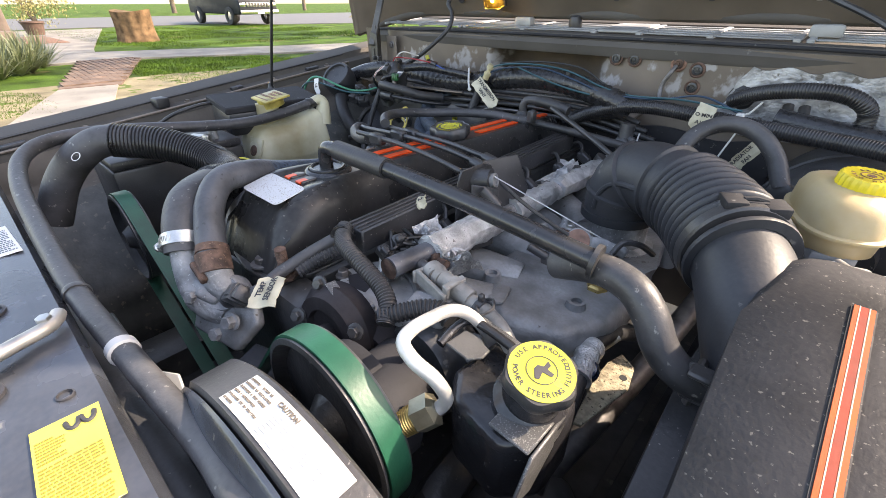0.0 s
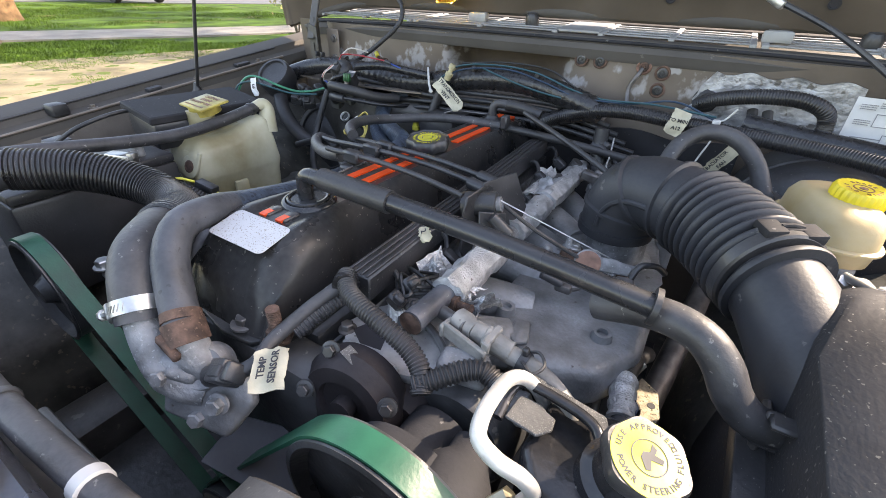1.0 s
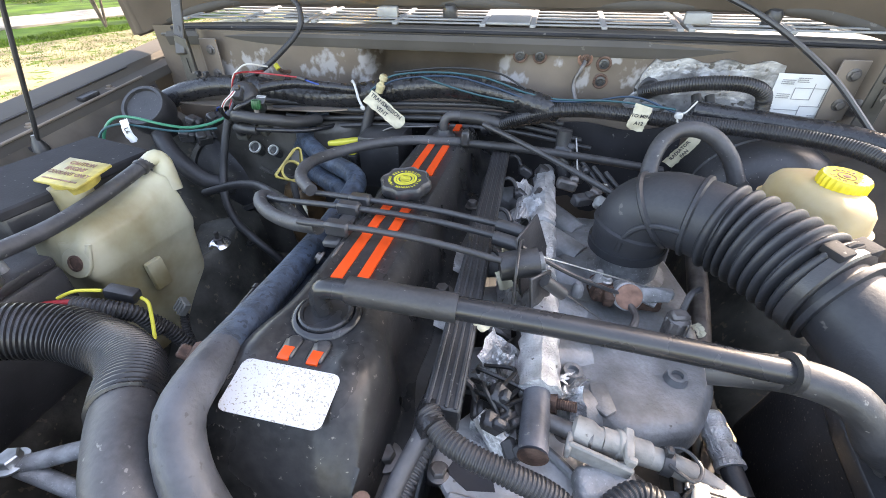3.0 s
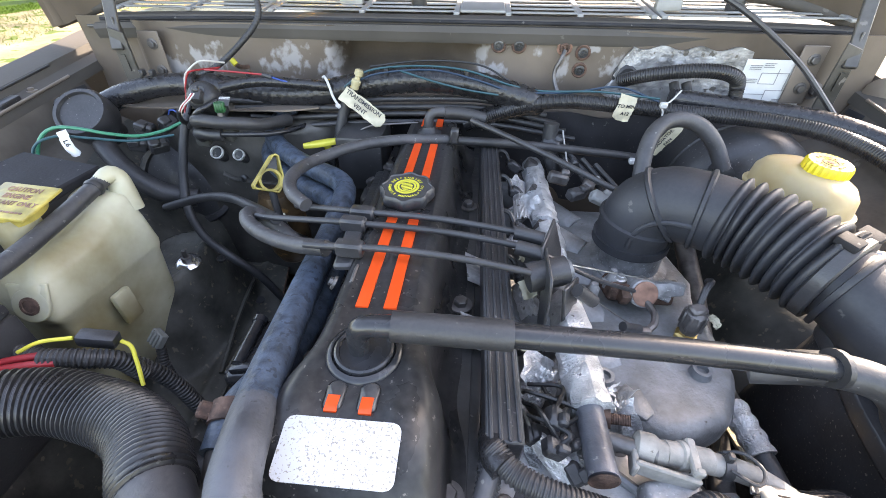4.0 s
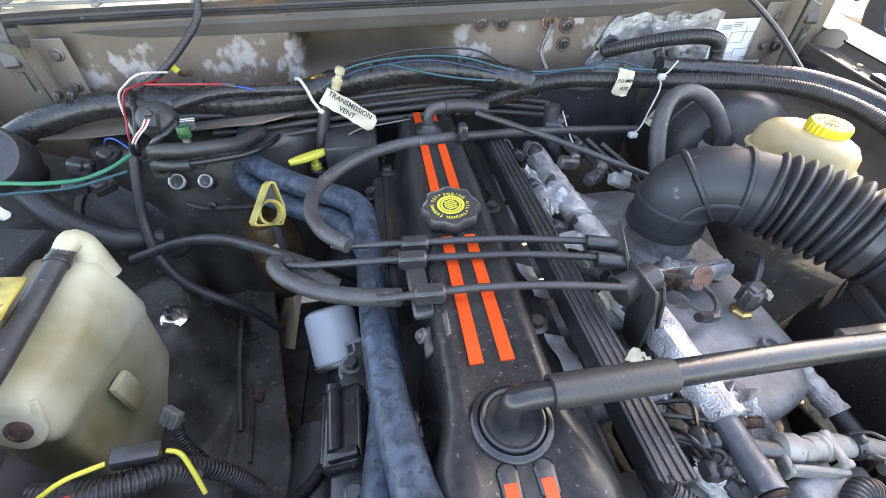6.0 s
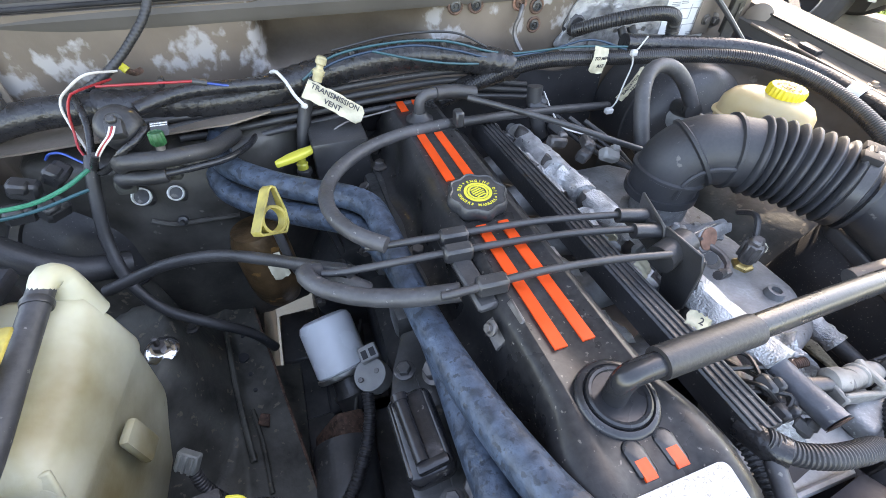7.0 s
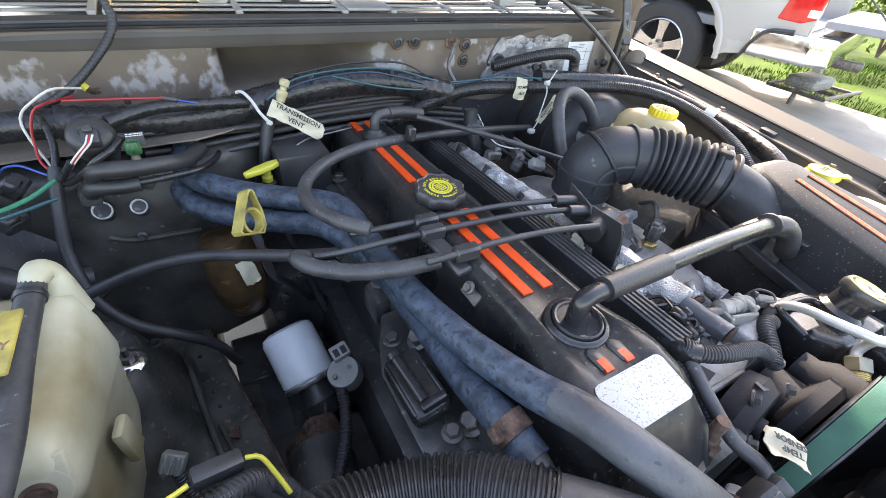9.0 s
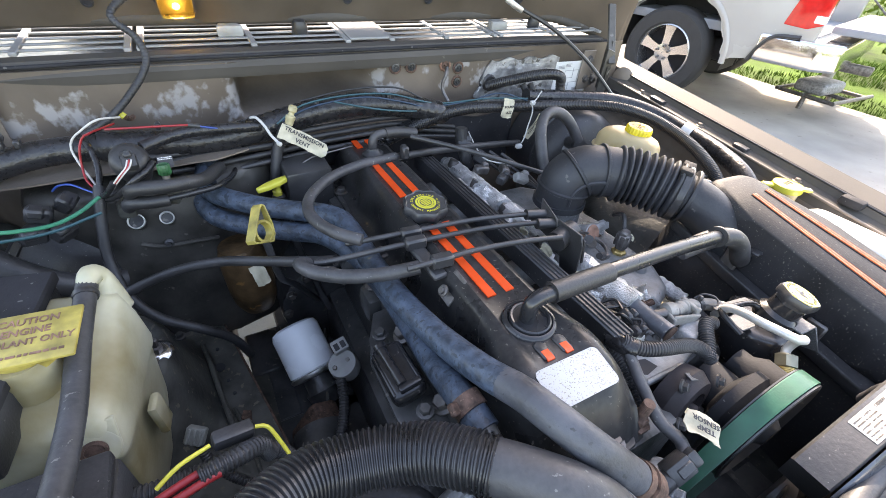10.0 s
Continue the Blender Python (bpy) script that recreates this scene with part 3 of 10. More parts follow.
PROFILE = [(-0.30, -0.42), (-0.13, -0.22), (-0.115, -0.075), (-0.104, -0.052), (-0.099, -0.036), (-0.074, -0.028), (-0.066, -0.010),
           (-0.052, -0.007), (-0.010, 0.0), (0.0, -0.004), (0.012, -0.016), (0.022, -0.07), (0.03, -0.25), (0.03, -0.56)]
for side, edge in ((-1, -0.90), (1, 0.92)):
    bm = B()
    n = 40

    def fender(u, v, side=side, edge=edge):
        y = -0.50 + 1.55 * u
        k = v * (len(PROFILE) - 4)
        i = min(int(k), len(PROFILE) - 5)
        a, b = PROFILE[i + 3], PROFILE[i + 4]
        q = (a[0] + (b[0] - a[0]) * (k - i), a[1] + (b[1] - a[1]) * (k - i))
        return (edge + side * q[0], y, rail_z(y) + q[1])

    sheet(bm, fender, 30, (len(PROFILE) - 4) * 2, (0, 0, -0.004))
    part("fender", bm, M_BODY, body, "taupe painted front fender", 30)
    bm = B()

    def apron(u, v, low=0.0, high=2.4, side=side, edge=edge):
        """The inner wing: a wall that slopes in to the strut tower and falls to the frame rail."""
        y = -0.40 + 1.13 * u
        tower = math.exp(-((y - 0.40) / 0.16) ** 2)
        prof = [(-0.101, -0.046), (-0.115, -0.085), (-0.125, -0.12), (-0.225 - 0.14 * tower, -0.17 - 0.05 * tower), (-0.40 - 0.04 * tower, -0.30 - 0.05 * tower), (-0.45, -0.62)]
        k = (low + v * (high - low))
        i = min(int(k), len(prof) - 2)
        a, b = prof[i], prof[i + 1]
        w = k - i
        return (edge + side * (a[0] + (b[0] - a[0]) * w), y, rail_z(y) + a[1] + (b[1] - a[1]) * w)

    sheet(bm, apron, 44, 16, (side * 0.006, 0, -0.004))
    part("inner_fender", bm, M_WING, body, "grimy inner wing panel", 50)
    bm = B()
    sheet(bm, lambda u, v: apron(u, v, 2.4, 5.0), 44, 18, (side * 0.006, 0, -0.004))
    part("lower_apron", bm, M_GREASE, body, "greasy black lower apron", 50)
    # folded seam and weatherstrip along the gutter
    bm = B()
    tube(bm, [(edge - side * 0.1015, y, rail_z(y) - 0.034) for y in (-0.40, -0.1, 0.2, 0.45, 0.70)], 0.0032, 8, 0.03)
    part("gutter_fold", bm, M_BAY, body, "pale worn folded seam")
    bm = B()
    tube(bm, [(edge - side * 0.068, y, rail_z(y) - 0.013) for y in (-0.40, -0.1, 0.2, 0.45, 0.70)], 0.0026, 8, 0.03)
    part("seam_sealer", bm, M_RUBBER, body, "black sealer bead")
    for y, ln in ((-0.22, 0.05), (0.30, 0.035), (0.56, 0.045)):
        bm = B()
        box(bm, pose(edge - side * 0.088, y, rail_z(y) - 0.028, 6, 0, 0), (0.020, ln, 0.010), 0.003, 2)
        part("trim_clip", bm, M_PLASTICD, body, "black push-in trim clip")
    # gutter bolts along the rail
    for y in (-0.08, 0.16, 0.42, 0.62):
        bolt(body, (edge - side * 0.085, y, rail_z(y) - 0.031), (0, 0.0, 1), 0.006, 0.005, 0.010, M_BAY)
    for y, w in ((0.39, 0.016), (0.70, 0.045), (0.05, 0.02)):
        bm = B()
        box(bm, pose(edge - side * 0.1085, y, rail_z(y) - 0.062, 0, side * 18, 0), (0.0015, w, 0.010), 0.0005, 1)
        part("panel_slot", bm, M_INK, body, "dark punched slot")
    # frame rail
    bm = B()
    box(bm, (0.03 + side * 0.43, 0.2, 0.44), (0.10, 1.3, 0.13), 0.012)
    part("frame_rail", bm, M_BAYDARK, body)

# firewall: an upright panel with a sunk field in its middle and a ledge below
def firewall(u, v):
    x = -0.80 + 1.64 * u
    z = 0.52 + 0.55 * v
    y = 0.742 - 0.012 * max(0.0, (0.95 - z) / 0.1) * (1 if z > 0.85 else 0.8)

    def step(a, e):
        return 1 / (1 + math.exp(-a / e))

    pocket = step(x + 0.214, 0.003) * step(0.055 - x, 0.022) * step(z - 0.975, 0.006) * step(1.056 - z, 0.003)
    y += (0.095 + 0.60 * max(0.0, z - 0.985)) * pocket
    y += 0.05 * step(-0.66 - x, 0.01) - 0.004 * math.sin(9 * x) * math.cos(14 * z)
    return (x, y, z)


bm = B()
sheet(bm, firewall, 150, 56, (0, 0.006, 0))
part("firewall", bm, M_FIREWALL, body, "scuffed taupe firewall panel", 60)

# firewall plugs
for x, z, big in ((0.118, 1.040, 1), (0.158, 1.040, 1), (0.247, 1.038, 0), (0.284, 1.030, 1), (0.283, 0.997, 1)):
    bm = B()
    m = axis((x, 0.742, z), (0, -1, 0))
    lathe(bm, m, [(0.0150, 0), (0.0148, 0.002), (0.0125, 0.0035), (0.0105, 0.002), (0.0, 0.002)], 26)
    plug = part("firewall_plug", bm, M_RUST if big else M_COPPER, body, "round rusty-rimmed plug")
    bm = B()
    lathe(bm, m, [(0.0098, 0.0018), (0.0094, 0.0042), (0.0062, 0.0050), (0.0055, 0.0030), (0.0030, 0.0030), (0.0026, 0.0056), (0.0, 0.0058)], 22)
    part("plug_core", bm, M_BLOCK if big else M_RUST, plug, "dark dished core")

# cowl: seal lip, sloping panel with slotted grilles
bm = B()
def lip(u, v):
    x = -0.74 + 1.54 * u
    bow = 0.02 * (abs(x - 0.03) / 0.75) ** 3
    pts = [(0.738, 1.046), (0.734, 1.062), (0.742, 1.072), (0.758, 1.071), (0.763, 1.082), (0.790, 1.084)]
    k = v * (len(pts) - 1)
    i = min(int(k), len(pts) - 2)
    w = k - i
    return (x, pts[i][0] + (pts[i + 1][0] - pts[i][0]) * w + bow, pts[i][1] + (pts[i + 1][1] - pts[i][1]) * w - 0.010 * (abs(x - 0.03) / 0.75) ** 4)


sheet(bm, lip, 60, 20, (0, 0.002, -0.004))
part("cowl_lip", bm, M_BODY, body, "dusty folded cowl edge", 30)
bm = B()
tube(bm, [(-0.72, 0.762, 1.069), (-0.4, 0.752, 1.077), (0.03, 0.751, 1.078), (0.45, 0.752, 1.077), (0.79, 0.762, 1.069)], 0.0034, 10, 0.03)
part("hood_seal", bm, M_MATTE, body, "grey rubber seal strip")
bm = B()
box(bm, (0.03, 0.92, 1.050), (1.62, 0.27, 0.006), 0.002)
part("cowl_tray", bm, M_PLASTIC, body, "dark tray under the grille")
for x0, x1 in ((-0.70, -0.38), (-0.36, 0.03), (0.135, 0.42), (0.44, 0.79)):
    for k in range(5):
        y = 0.810 + 0.034 * k
        bm = B()
        box(bm, pose((x0 + x1) / 2, y, 1.0865 + 0.06 * (y - 0.80), 6, 0, 0), (x1 - x0, 0.0085, 0.0032), 0.001, 1)
        part("grille_slat", bm, M_SLAT, body)
    for x in (x0, x1, (x0 + x1) / 2):
        bm = B()
        box(bm, pose(x, 0.878, 1.0905, 3.4, 0, 0), (0.012, 0.17, 0.007), 0.0015, 1)
        part("grille_rib", bm, M_SLAT, body)
bm = B()
box(bm, pose(0.083, 0.875, 1.093, 3.4, 0, 0), (0.092, 0.15, 0.006), 0.002, 1)
part("cowl_plate", bm, M_SLAT, body, "blank pale panel between the grilles")
bm = B()
box(bm, pose(0.03, 1.02, 1.115, 18, 0, 0), (1.62, 0.12, 0.006), 0.002, 1)
part("cowl_panel", bm, M_BODY, body, "taupe panel below the windscreen")
bm = B()
box(bm, pose(0.03, 1.32, 1.33, 38, 0, 0), (1.46, 0.72, 0.008), 0.002, 1)
part("windscreen", bm, M_WINDOW, body, "dark windscreen glass")
for x, y, z in ((-0.20, 0.862, 1.100), (0.455, 0.845, 1.100)):
    bm = B()
    prism(bm, Matrix.Translation((x, y, z - 0.01)), [(-0.026, -0.016), (0.026, -0.016), (0.02, 0.018), (-0.02, 0.018)], 0.022, 0.005)
    part("washer_nozzle", bm, M_CONN, body, "grey washer jet on the grille")
for x in (-0.056, 0.60):
    bm = B()
    lathe(bm, axis((x, 0.875, 1.085), (0, -0.25, 1)), [(0.017, 0), (0.017, 0.022), (0.011, 0.032), (0.004, 0.033)], 18)
    tube(bm, [(x, 0.88, 1.113), (x - 0.06, 0.90, 1.118), (x - 0.2, 0.93, 1.122)], 0.006, 8)
    part("wiper_pivot", bm, M_PLASTIC, body, "black wiper spindle")

# roof pillars close the body behind the glass
bm = B()
box(bm, (0.03, 2.4, 0.75), (1.62, 2.2, 0.6), 0.06)
box(bm, (0.03, 2.6, 1.35), (1.40, 1.8, 0.60), 0.08)
part("cabin", bm, M_BODY, body, "taupe cabin behind the windscreen")

# hinge brackets with bolts, one each side
for s, x0 in ((-1, -0.60), (1, 0.70)):
    bm = B()
    prism(bm, axis((x0, 0.728, 1.005), (0, -1, 0)), [(-0.022, -0.055), (0.022, -0.055), (0.022, 0.05), (-0.022, 0.05)], 0.004, 0.001, 1)
    part("hinge_plate", bm, M_BAY, body, "taupe hinge plate")
    for dz in (-0.026, 0.026):
        bolt(body, (x0 + 0.004, 0.722, 1.005 + dz), (0, -1, 0), 0.0075, 0.006, 0.011, M_DSTEEL)
    bm = B()
    prism(bm, Matrix.Translation((x0 + s * 0.042, 0.70, 0.0)) @ Matrix.Rotation(radians(-s * 22), 4, "Z") @ Matrix(((0, 0, 1, 0), (1, 0, 0, 0), (0, 1, 0, 0), (0, 0, 0, 1))), [(-0.022, 0.950), (0.022, 0.952), (0.022, 1.075), (-0.008, 1.085), (-0.020, 1.03)], 0.004, 0.001, 1)
    prism(bm, Matrix.Translation((x0 + s * 0.030, 0.682, 0.0)) @ Matrix(((1, 0, 0, 0), (0, 0, -1, 0), (0, 1, 0, 0), (0, 0, 0, 1))), [(-0.018, 0.950), (0.016, 0.952), (0.014, 1.06), (-0.014, 1.07)], 0.004, 0.001, 1)
    box(bm, (x0 + s * 0.032, 0.6765, 1.005), (0.008, 0.002, 0.032))
    part("hinge_bracket", bm, M_BAYDARK, body, "dark folded hinge bracket")
    bm = B()
    p, q = V(x0 + s * 0.034, 0.672, 1.03), V(x0 + s * 0.055, 0.745, 1.165)
    m = look((p + q) / 2, q)
    box(bm, m, (0.022, 0.008, (q - p).length), 0.002, 1)
    part("hinge_arm", bm, M_BAYDARK, body, "dark flat hood hinge arm")

# radiator support across the front
bm = B()
def support(u, v):
    x = -0.70 + 1.46 * u
    pts = [(-0.274, 0.78), (-0.270, 0.875), (-0.276, 0.888), (-0.30, 0.890), (-0.355, 0.886), (-0.365, 0.872), (-0.42, 0.868), (-0.45, 0.80)]
    k = v * (len(pts) - 1)
    i = min(int(k), len(pts) - 2)
    w = k - i
    return (x, pts[i][0] + (pts[i + 1][0] - pts[i][0]) * w, pts[i][1] + (pts[i + 1][1] - pts[i][1]) * w)


sheet(bm, support, 60, 28, (0, 0, -0.004))
part("radiator_support", bm, M_SUPPORT, body, "blue-black radiator support panel", 30)
for x, y, w in ((0.155, -0.296, 0.012), (-0.02, -0.325, 0.03), (0.11, -0.34, 0.03)):
    bm = B()
    lathe(bm, axis((x, y, 0.8885), (0, 0, 1)), [(w * 0.5, 0), (w * 0.5, 0.003), (w * 0.42, 0.0035), (w * 0.40, 0.0)], 20)
    part("panel_hole", bm, M_INK, body, "dark punched hole")
bm = B()
box(bm, (0.0, -0.265, 0.62), (0.86, 0.035, 0.42), 0.008)
part("radiator", bm, M_PLASTIC, body, "black radiator core and tank")
bm = B()
box(bm, (0.03, -0.36, 0.45), (1.4, 0.12, 0.12), 0.02)
part("crossmember", bm, M_BAYDARK, body)
bm = B()
box(bm, (0.03, -0.46, 0.62), (1.5, 0.04, 0.42), 0.015)
part("grille_panel", bm, M_BODY, body)

# ---- hood ----
hood = T("hood", (0.03, 0.87, 1.12), "raised taupe hood with a brown ribbed underside", "car hood")
HA = radians(66)
def hood_pt(x, s, d=0.0):
    """A place on the hood: x across, s up along it from the hinge, d below its underside."""
    return V(x, 0.875 - s * math.cos(HA) - d * math.sin(HA), 1.115 + s * math.sin(HA) - d * math.cos(HA))


bm = B()
def droop(x, v):
    """How far the hood's rear corners turn down."""
    return min(1.0, max(0.0, (abs(x - 0.01) - 0.55) / 0.31)) ** 2 * (1 - v) ** 4


def hood_skin(u, v, d):
    x = -0.867 + 1.757 * u
    w = droop(x, v)
    return hood_pt(x * (1 - 0.06 * v), 1.10 * v - 0.03 * w, d + 0.100 * w)


sheet(bm, lambda u, v: hood_skin(u, v, -0.028 - 0.012 * math.sin(math.pi * v)), 40, 20, (0, 0.006, 0.003))
part("outer_skin", bm, M_BODY, hood, "taupe outer panel", 50)
bm = B()
sheet(bm, lambda u, v: hood_skin(u, v, 0.008 * math.sin(math.pi * v) + 0.006 * math.cos(10 * math.pi * u)), 60, 16, (0, 0.004, 0.002))
part("inner_panel", bm, M_HOODUNDER, hood, "brown painted underside", 50)
for u0 in (0.008, 0.992):
    bm = B()
    tube(bm, [hood_skin(u0, k / 12, -0.012) for k in range(13)], 0.017, 10, 0.05)
    part("side_rail", bm, M_HOODUNDER, hood)
bm = B()
tube(bm, [hood_skin(k / 16, 0.0, -0.012) for k in range(17)], 0.013, 10, 0.05)
part("rear_edge", bm, M_BODY, hood, "rolled rear edge")
for x, s in ((-0.42, 0.045), (-0.31, 0.05), (0.25, 0.05), (0.52, 0.05), (0.60, 0.06), (0.05, 0.05)):
    bm = B()
    lathe(bm, axis(hood_pt(x, s, 0.007), (hood_pt(0, 0, 1) - hood_pt(0, 0, 0))), [(0.010, -0.002), (0.010, 0.0015), (0.007, 0.0018), (0.0065, 0.0)], 18)
    part("panel_hole", bm, M_INK, hood, "dark punched hole")

lamp = T("underhood_lamp", hood_pt(-0.285, 0.06, 0.012), "amber underhood lamp, lit, on the hood", "lamp")
q = axis(hood_pt(-0.285, 0.055, 0.018), hood_pt(0, 0, 1) - hood_pt(0, 0, 0))
bm = B()
box(bm, q, (0.062, 0.05, 0.008), 0.003)
part("lamp_base", bm, M_BODY, lamp)
bm = B()
box(bm, q @ Matrix.Translation((0, 0, 0.014)), (0.056, 0.044, 0.022), 0.006)
part("lens", bm, M_AMBER, lamp, "amber lens")
bm = B()
lathe(bm, q @ Matrix.Translation((0, 0, 0.010)), [(0.003, 0), (0.006, 0.004), (0.003, 0.009)], 12)
part("bulb", bm, M_LAMP, lamp, "lit bulb")

prop = T("hood_prop_rod", (0.73, 0.60, 0.93), "thin dark rod that props up the hood", "prop rod")
bm = B()
tube(bm, [(0.745, 0.597, 0.925), (0.70, 0.628, 0.978), (0.636, 0.666, 1.043), (0.53, 0.70, 1.115), (0.42, 0.735, 1.165)], 0.0048, 8)
part("rod", bm, M_PLASTIC, prop)
bm = B()
box(bm, look((0.42, 0.735, 1.165), (0.36, 0.76, 1.20)), (0.016, 0.014, 0.05), 0.004)
part("clip", bm, M_STEEL, prop, "pale metal clip")

antenna = T("radio_antenna", (-0.735, 0.367, 0.93), "thin black whip antenna on the fender", "antenna")
bm = B()
tube(bm, [(-0.735, 0.367, 0.925), (-0.645, 0.366, 1.15), (-0.525, 0.365, 1.45)], 0.0040, 8, 0.05)
part("mast", bm, M_PLASTIC, antenna)
bm = B()
lathe(bm, axis((-0.735, 0.367, 0.915), (0, 0, 1)), [(0.014, 0), (0.013, 0.008), (0.007, 0.022), (0.005, 0.03)], 16)
part("base", bm, M_PLASTIC, antenna)

for x in (-0.66, 0.72):
    for y in (0.22, 2.8):
        bm = B()
        lathe(bm, axis((x - 0.1, y, 0.36), (1, 0, 0)), [(0.20, 0), (0.34, 0.0), (0.365, 0.03), (0.365, 0.17), (0.34, 0.2), (0.20, 0.2)], 40, ring=True)
        wheel = part("wheel", bm, M_TYRE, body, "black tyre")
        bm = B()
        lathe(bm, axis((x - 0.06, y, 0.36), (1, 0, 0)), [(0.205, 0), (0.205, 0.12), (0.05, 0.10)], 30)
        part("rim", bm, M_DSTEEL, wheel)

# ---- engine ----
engine = T("engine_block", (0.0, 0.3, 0.45), "oily black straight-six engine block and head", "engine")
bm = B()
box(bm, (0.0, 0.30, 0.60), (0.19, 0.74, 0.40), 0.02)
box(bm, (-0.06, 0.32, 0.52), (0.16, 0.60, 0.18), 0.03)
part("block", bm, M_BLOCK, engine)
bm = B()
box(bm, (0.0, 0.30, 0.812), (0.215, 0.70, 0.075), 0.008)
part("cylinder_head", bm, M_BLOCK, engine, "black cylinder head")
for y in (0.057, 0.18, 0.30, 0.42, 0.53):
    bolt(engine, (-0.109, y, 0.835), (-0.5, 0, 1), 0.0105, 0.011, 0.015, M_DSTEEL, "head_bolt")
bm = B()
box(bm, (0.02, -0.075, 0.68), (0.26, 0.05, 0.34), 0.015)
part("timing_cover", bm, M_BLOCK, engine)
for y in (0.06, 0.17, 0.29, 0.41, 0.52):
    bm = B()
    box(bm, (-0.115, y, 0.80), (0.03, 0.05, 0.05), 0.01)
    part("port_boss", bm, M_BLOCK, engine)

# valve cover
cover = T("valve_cover", (0, 0.3, 0.85), "gloss black pressed-steel valve cover with orange stripes", "engine cover")


def cover_top(y):
    return 0.941 - 0.03 * max(0, y) - (0.20 * (-y) if y < 0 else 0)


bm = B()
N, rings = 84, []
for i in range(N + 1):
    u = i / N
    y = -0.066 + 0.742 * u
    endc = min(1.0, math.sqrt(max(0.0, 1 - (1 - min(u, 1 - u) / 0.055) ** 2)) if min(u, 1 - u) < 0.055 else 1.0)
    bulge = 0.5 + 0.5 * math.cos(2 * math.pi * (y - 0.0) / 0.118)
    front = 1 / (1 + math.exp((y - 0.045) / 0.012))
    wt = (0.047 + 0.021 * front) * (0.88 + 0.12 * endc)
    wm = (0.055 + 0.009 * bulge * (1 - front) + 0.020 * front) * (0.93 + 0.07 * endc)
    wb = 0.070 + 0.004 * bulge + 0.010 * front
    zt = cover_top(y) - 0.085 * (1 - endc) ** 1.0
    zb = 0.852
    half = [(wb + 0.010, zb - 0.004), (wb + 0.010, zb + 0.002), (wb, zb + 0.004), (wm + 0.004, zb + 0.012), (wm, zb + 0.03 + 0.0), (wt + 0.006, (zb + zt) / 2 + 0.012), (wt + 0.002, zt - 0.012 - 0.006 * front), (wt - 0.004 - 0.004 * front, zt - 0.003 - 0.002 * front), (wt - 0.012 - 0.008 * front, zt), (0.034, zt), (0.031, zt - 0.0025), (0.0, zt - 0.0025)]
    half = [(x, min(z, zt)) for x, z in half]
    prof = half + [(-x, z) for x, z in half[-2::-1]]
    flare = min(1.0, max(0.0, (-0.028 - y) / 0.030))
    rings.append([bm.verts.new((x, y - 0.34 * flare * (cover_top(y) - z), z)) for x, z in prof])
for a, b in zip(rings, rings[1:]):
    for k in range(len(a) - 1):
        bm.faces.new((a[k], a[k + 1], b[k + 1], b[k]))
bm.faces.new(rings[0])
bm.faces.new(rings[-1][::-1])
part("cover_shell", bm, M_COVER, cover, smooth=50)


def stripe(x, y0, y1, w=0.0126):
    bm = B()
    sheet(bm, lambda u, v: (x - w / 2 + w * u, y0 + (y1 - y0) * v, cover_top(y0 + (y1 - y0) * v) - 0.0004), 2, 10, (0, 0, -0.006))
    part("stripe", bm, M_ORANGE, cover, "orange-red raised stripe")


for x in (-0.0165, 0.0115):
    stripe(x, 0.110, 0.288)
    stripe(x, 0.388, 0.522)
    stripe(x, 0.612, 0.652)
for x in (-0.0135, 0.0135):
    stripe(x, -0.0035, 0.0105, 0.0098)
    bm = B()
    outline = [(x + sx * 0.0078, -0.0010) for sx in (-1, 1)] + [(x + 0.0078 * math.cos(a), 0.0185 + 0.0068 * math.sin(a)) for a in [math.pi * k / 12 for k in range(13)]]
    tilt = math.atan2(cover_top(0.02) - cover_top(0.0), 0.02)
    prism(bm, Matrix.Translation((0, 0, cover_top(0.0) - 0.0050)) @ Matrix.Rotation(tilt, 4, "X"), outline, 0.0044, 0.0030, 4)
    part("raised_pad", bm, M_COVERPAD, cover, "low rounded pad", smooth=60)
for x, y in ((0.079, -0.024), (0.034, -0.082), (-0.078, 0.10), (0.078, 0.20), (-0.078, 0.34), (0.078, 0.43), (-0.078, 0.56)):
    bolt(cover, (x, y, 0.859), (0, 0, 1), 0.0085, 0.008, 0.0145, M_DSTEEL, "cover_bolt", "dusty hexagon bolt on a washer")
bm = B()
prism(bm, Matrix.Translation((0, 0, 0.846)), [(-0.09, -0.06), (-0.06, -0.085), (0.02, -0.1), (0.06, -0.095), (0.095, -0.05), (0.095, 0.69), (-0.09, 0.69)], 0.007, 0.001, 1)
part("gasket_flange", bm, M_BLOCK, cover)

# sticker on the front of the cover
bm = B()
def on_cover(u, v, w=0.088, y0=-0.0535, y1=-0.009, lift=0.0012):
    y = y0 + (y1 - y0) * v
    r = 0.007
    d = min(v, 1 - v) * (y1 - y0)
    cut = r - math.sqrt(max(0.0, r * r - (r - d) ** 2)) if d < r else 0.0
    return ((u - 0.5) * (w - 2 * cut), y, cover_top(y) + lift)


sheet(bm, lambda u, v: on_cover(u, v), 8, 40, (0, 0, -0.0006))
S("blank_sticker", bm, M_STICKER, "speckled blank white sticker on the valve cover", "sticker")

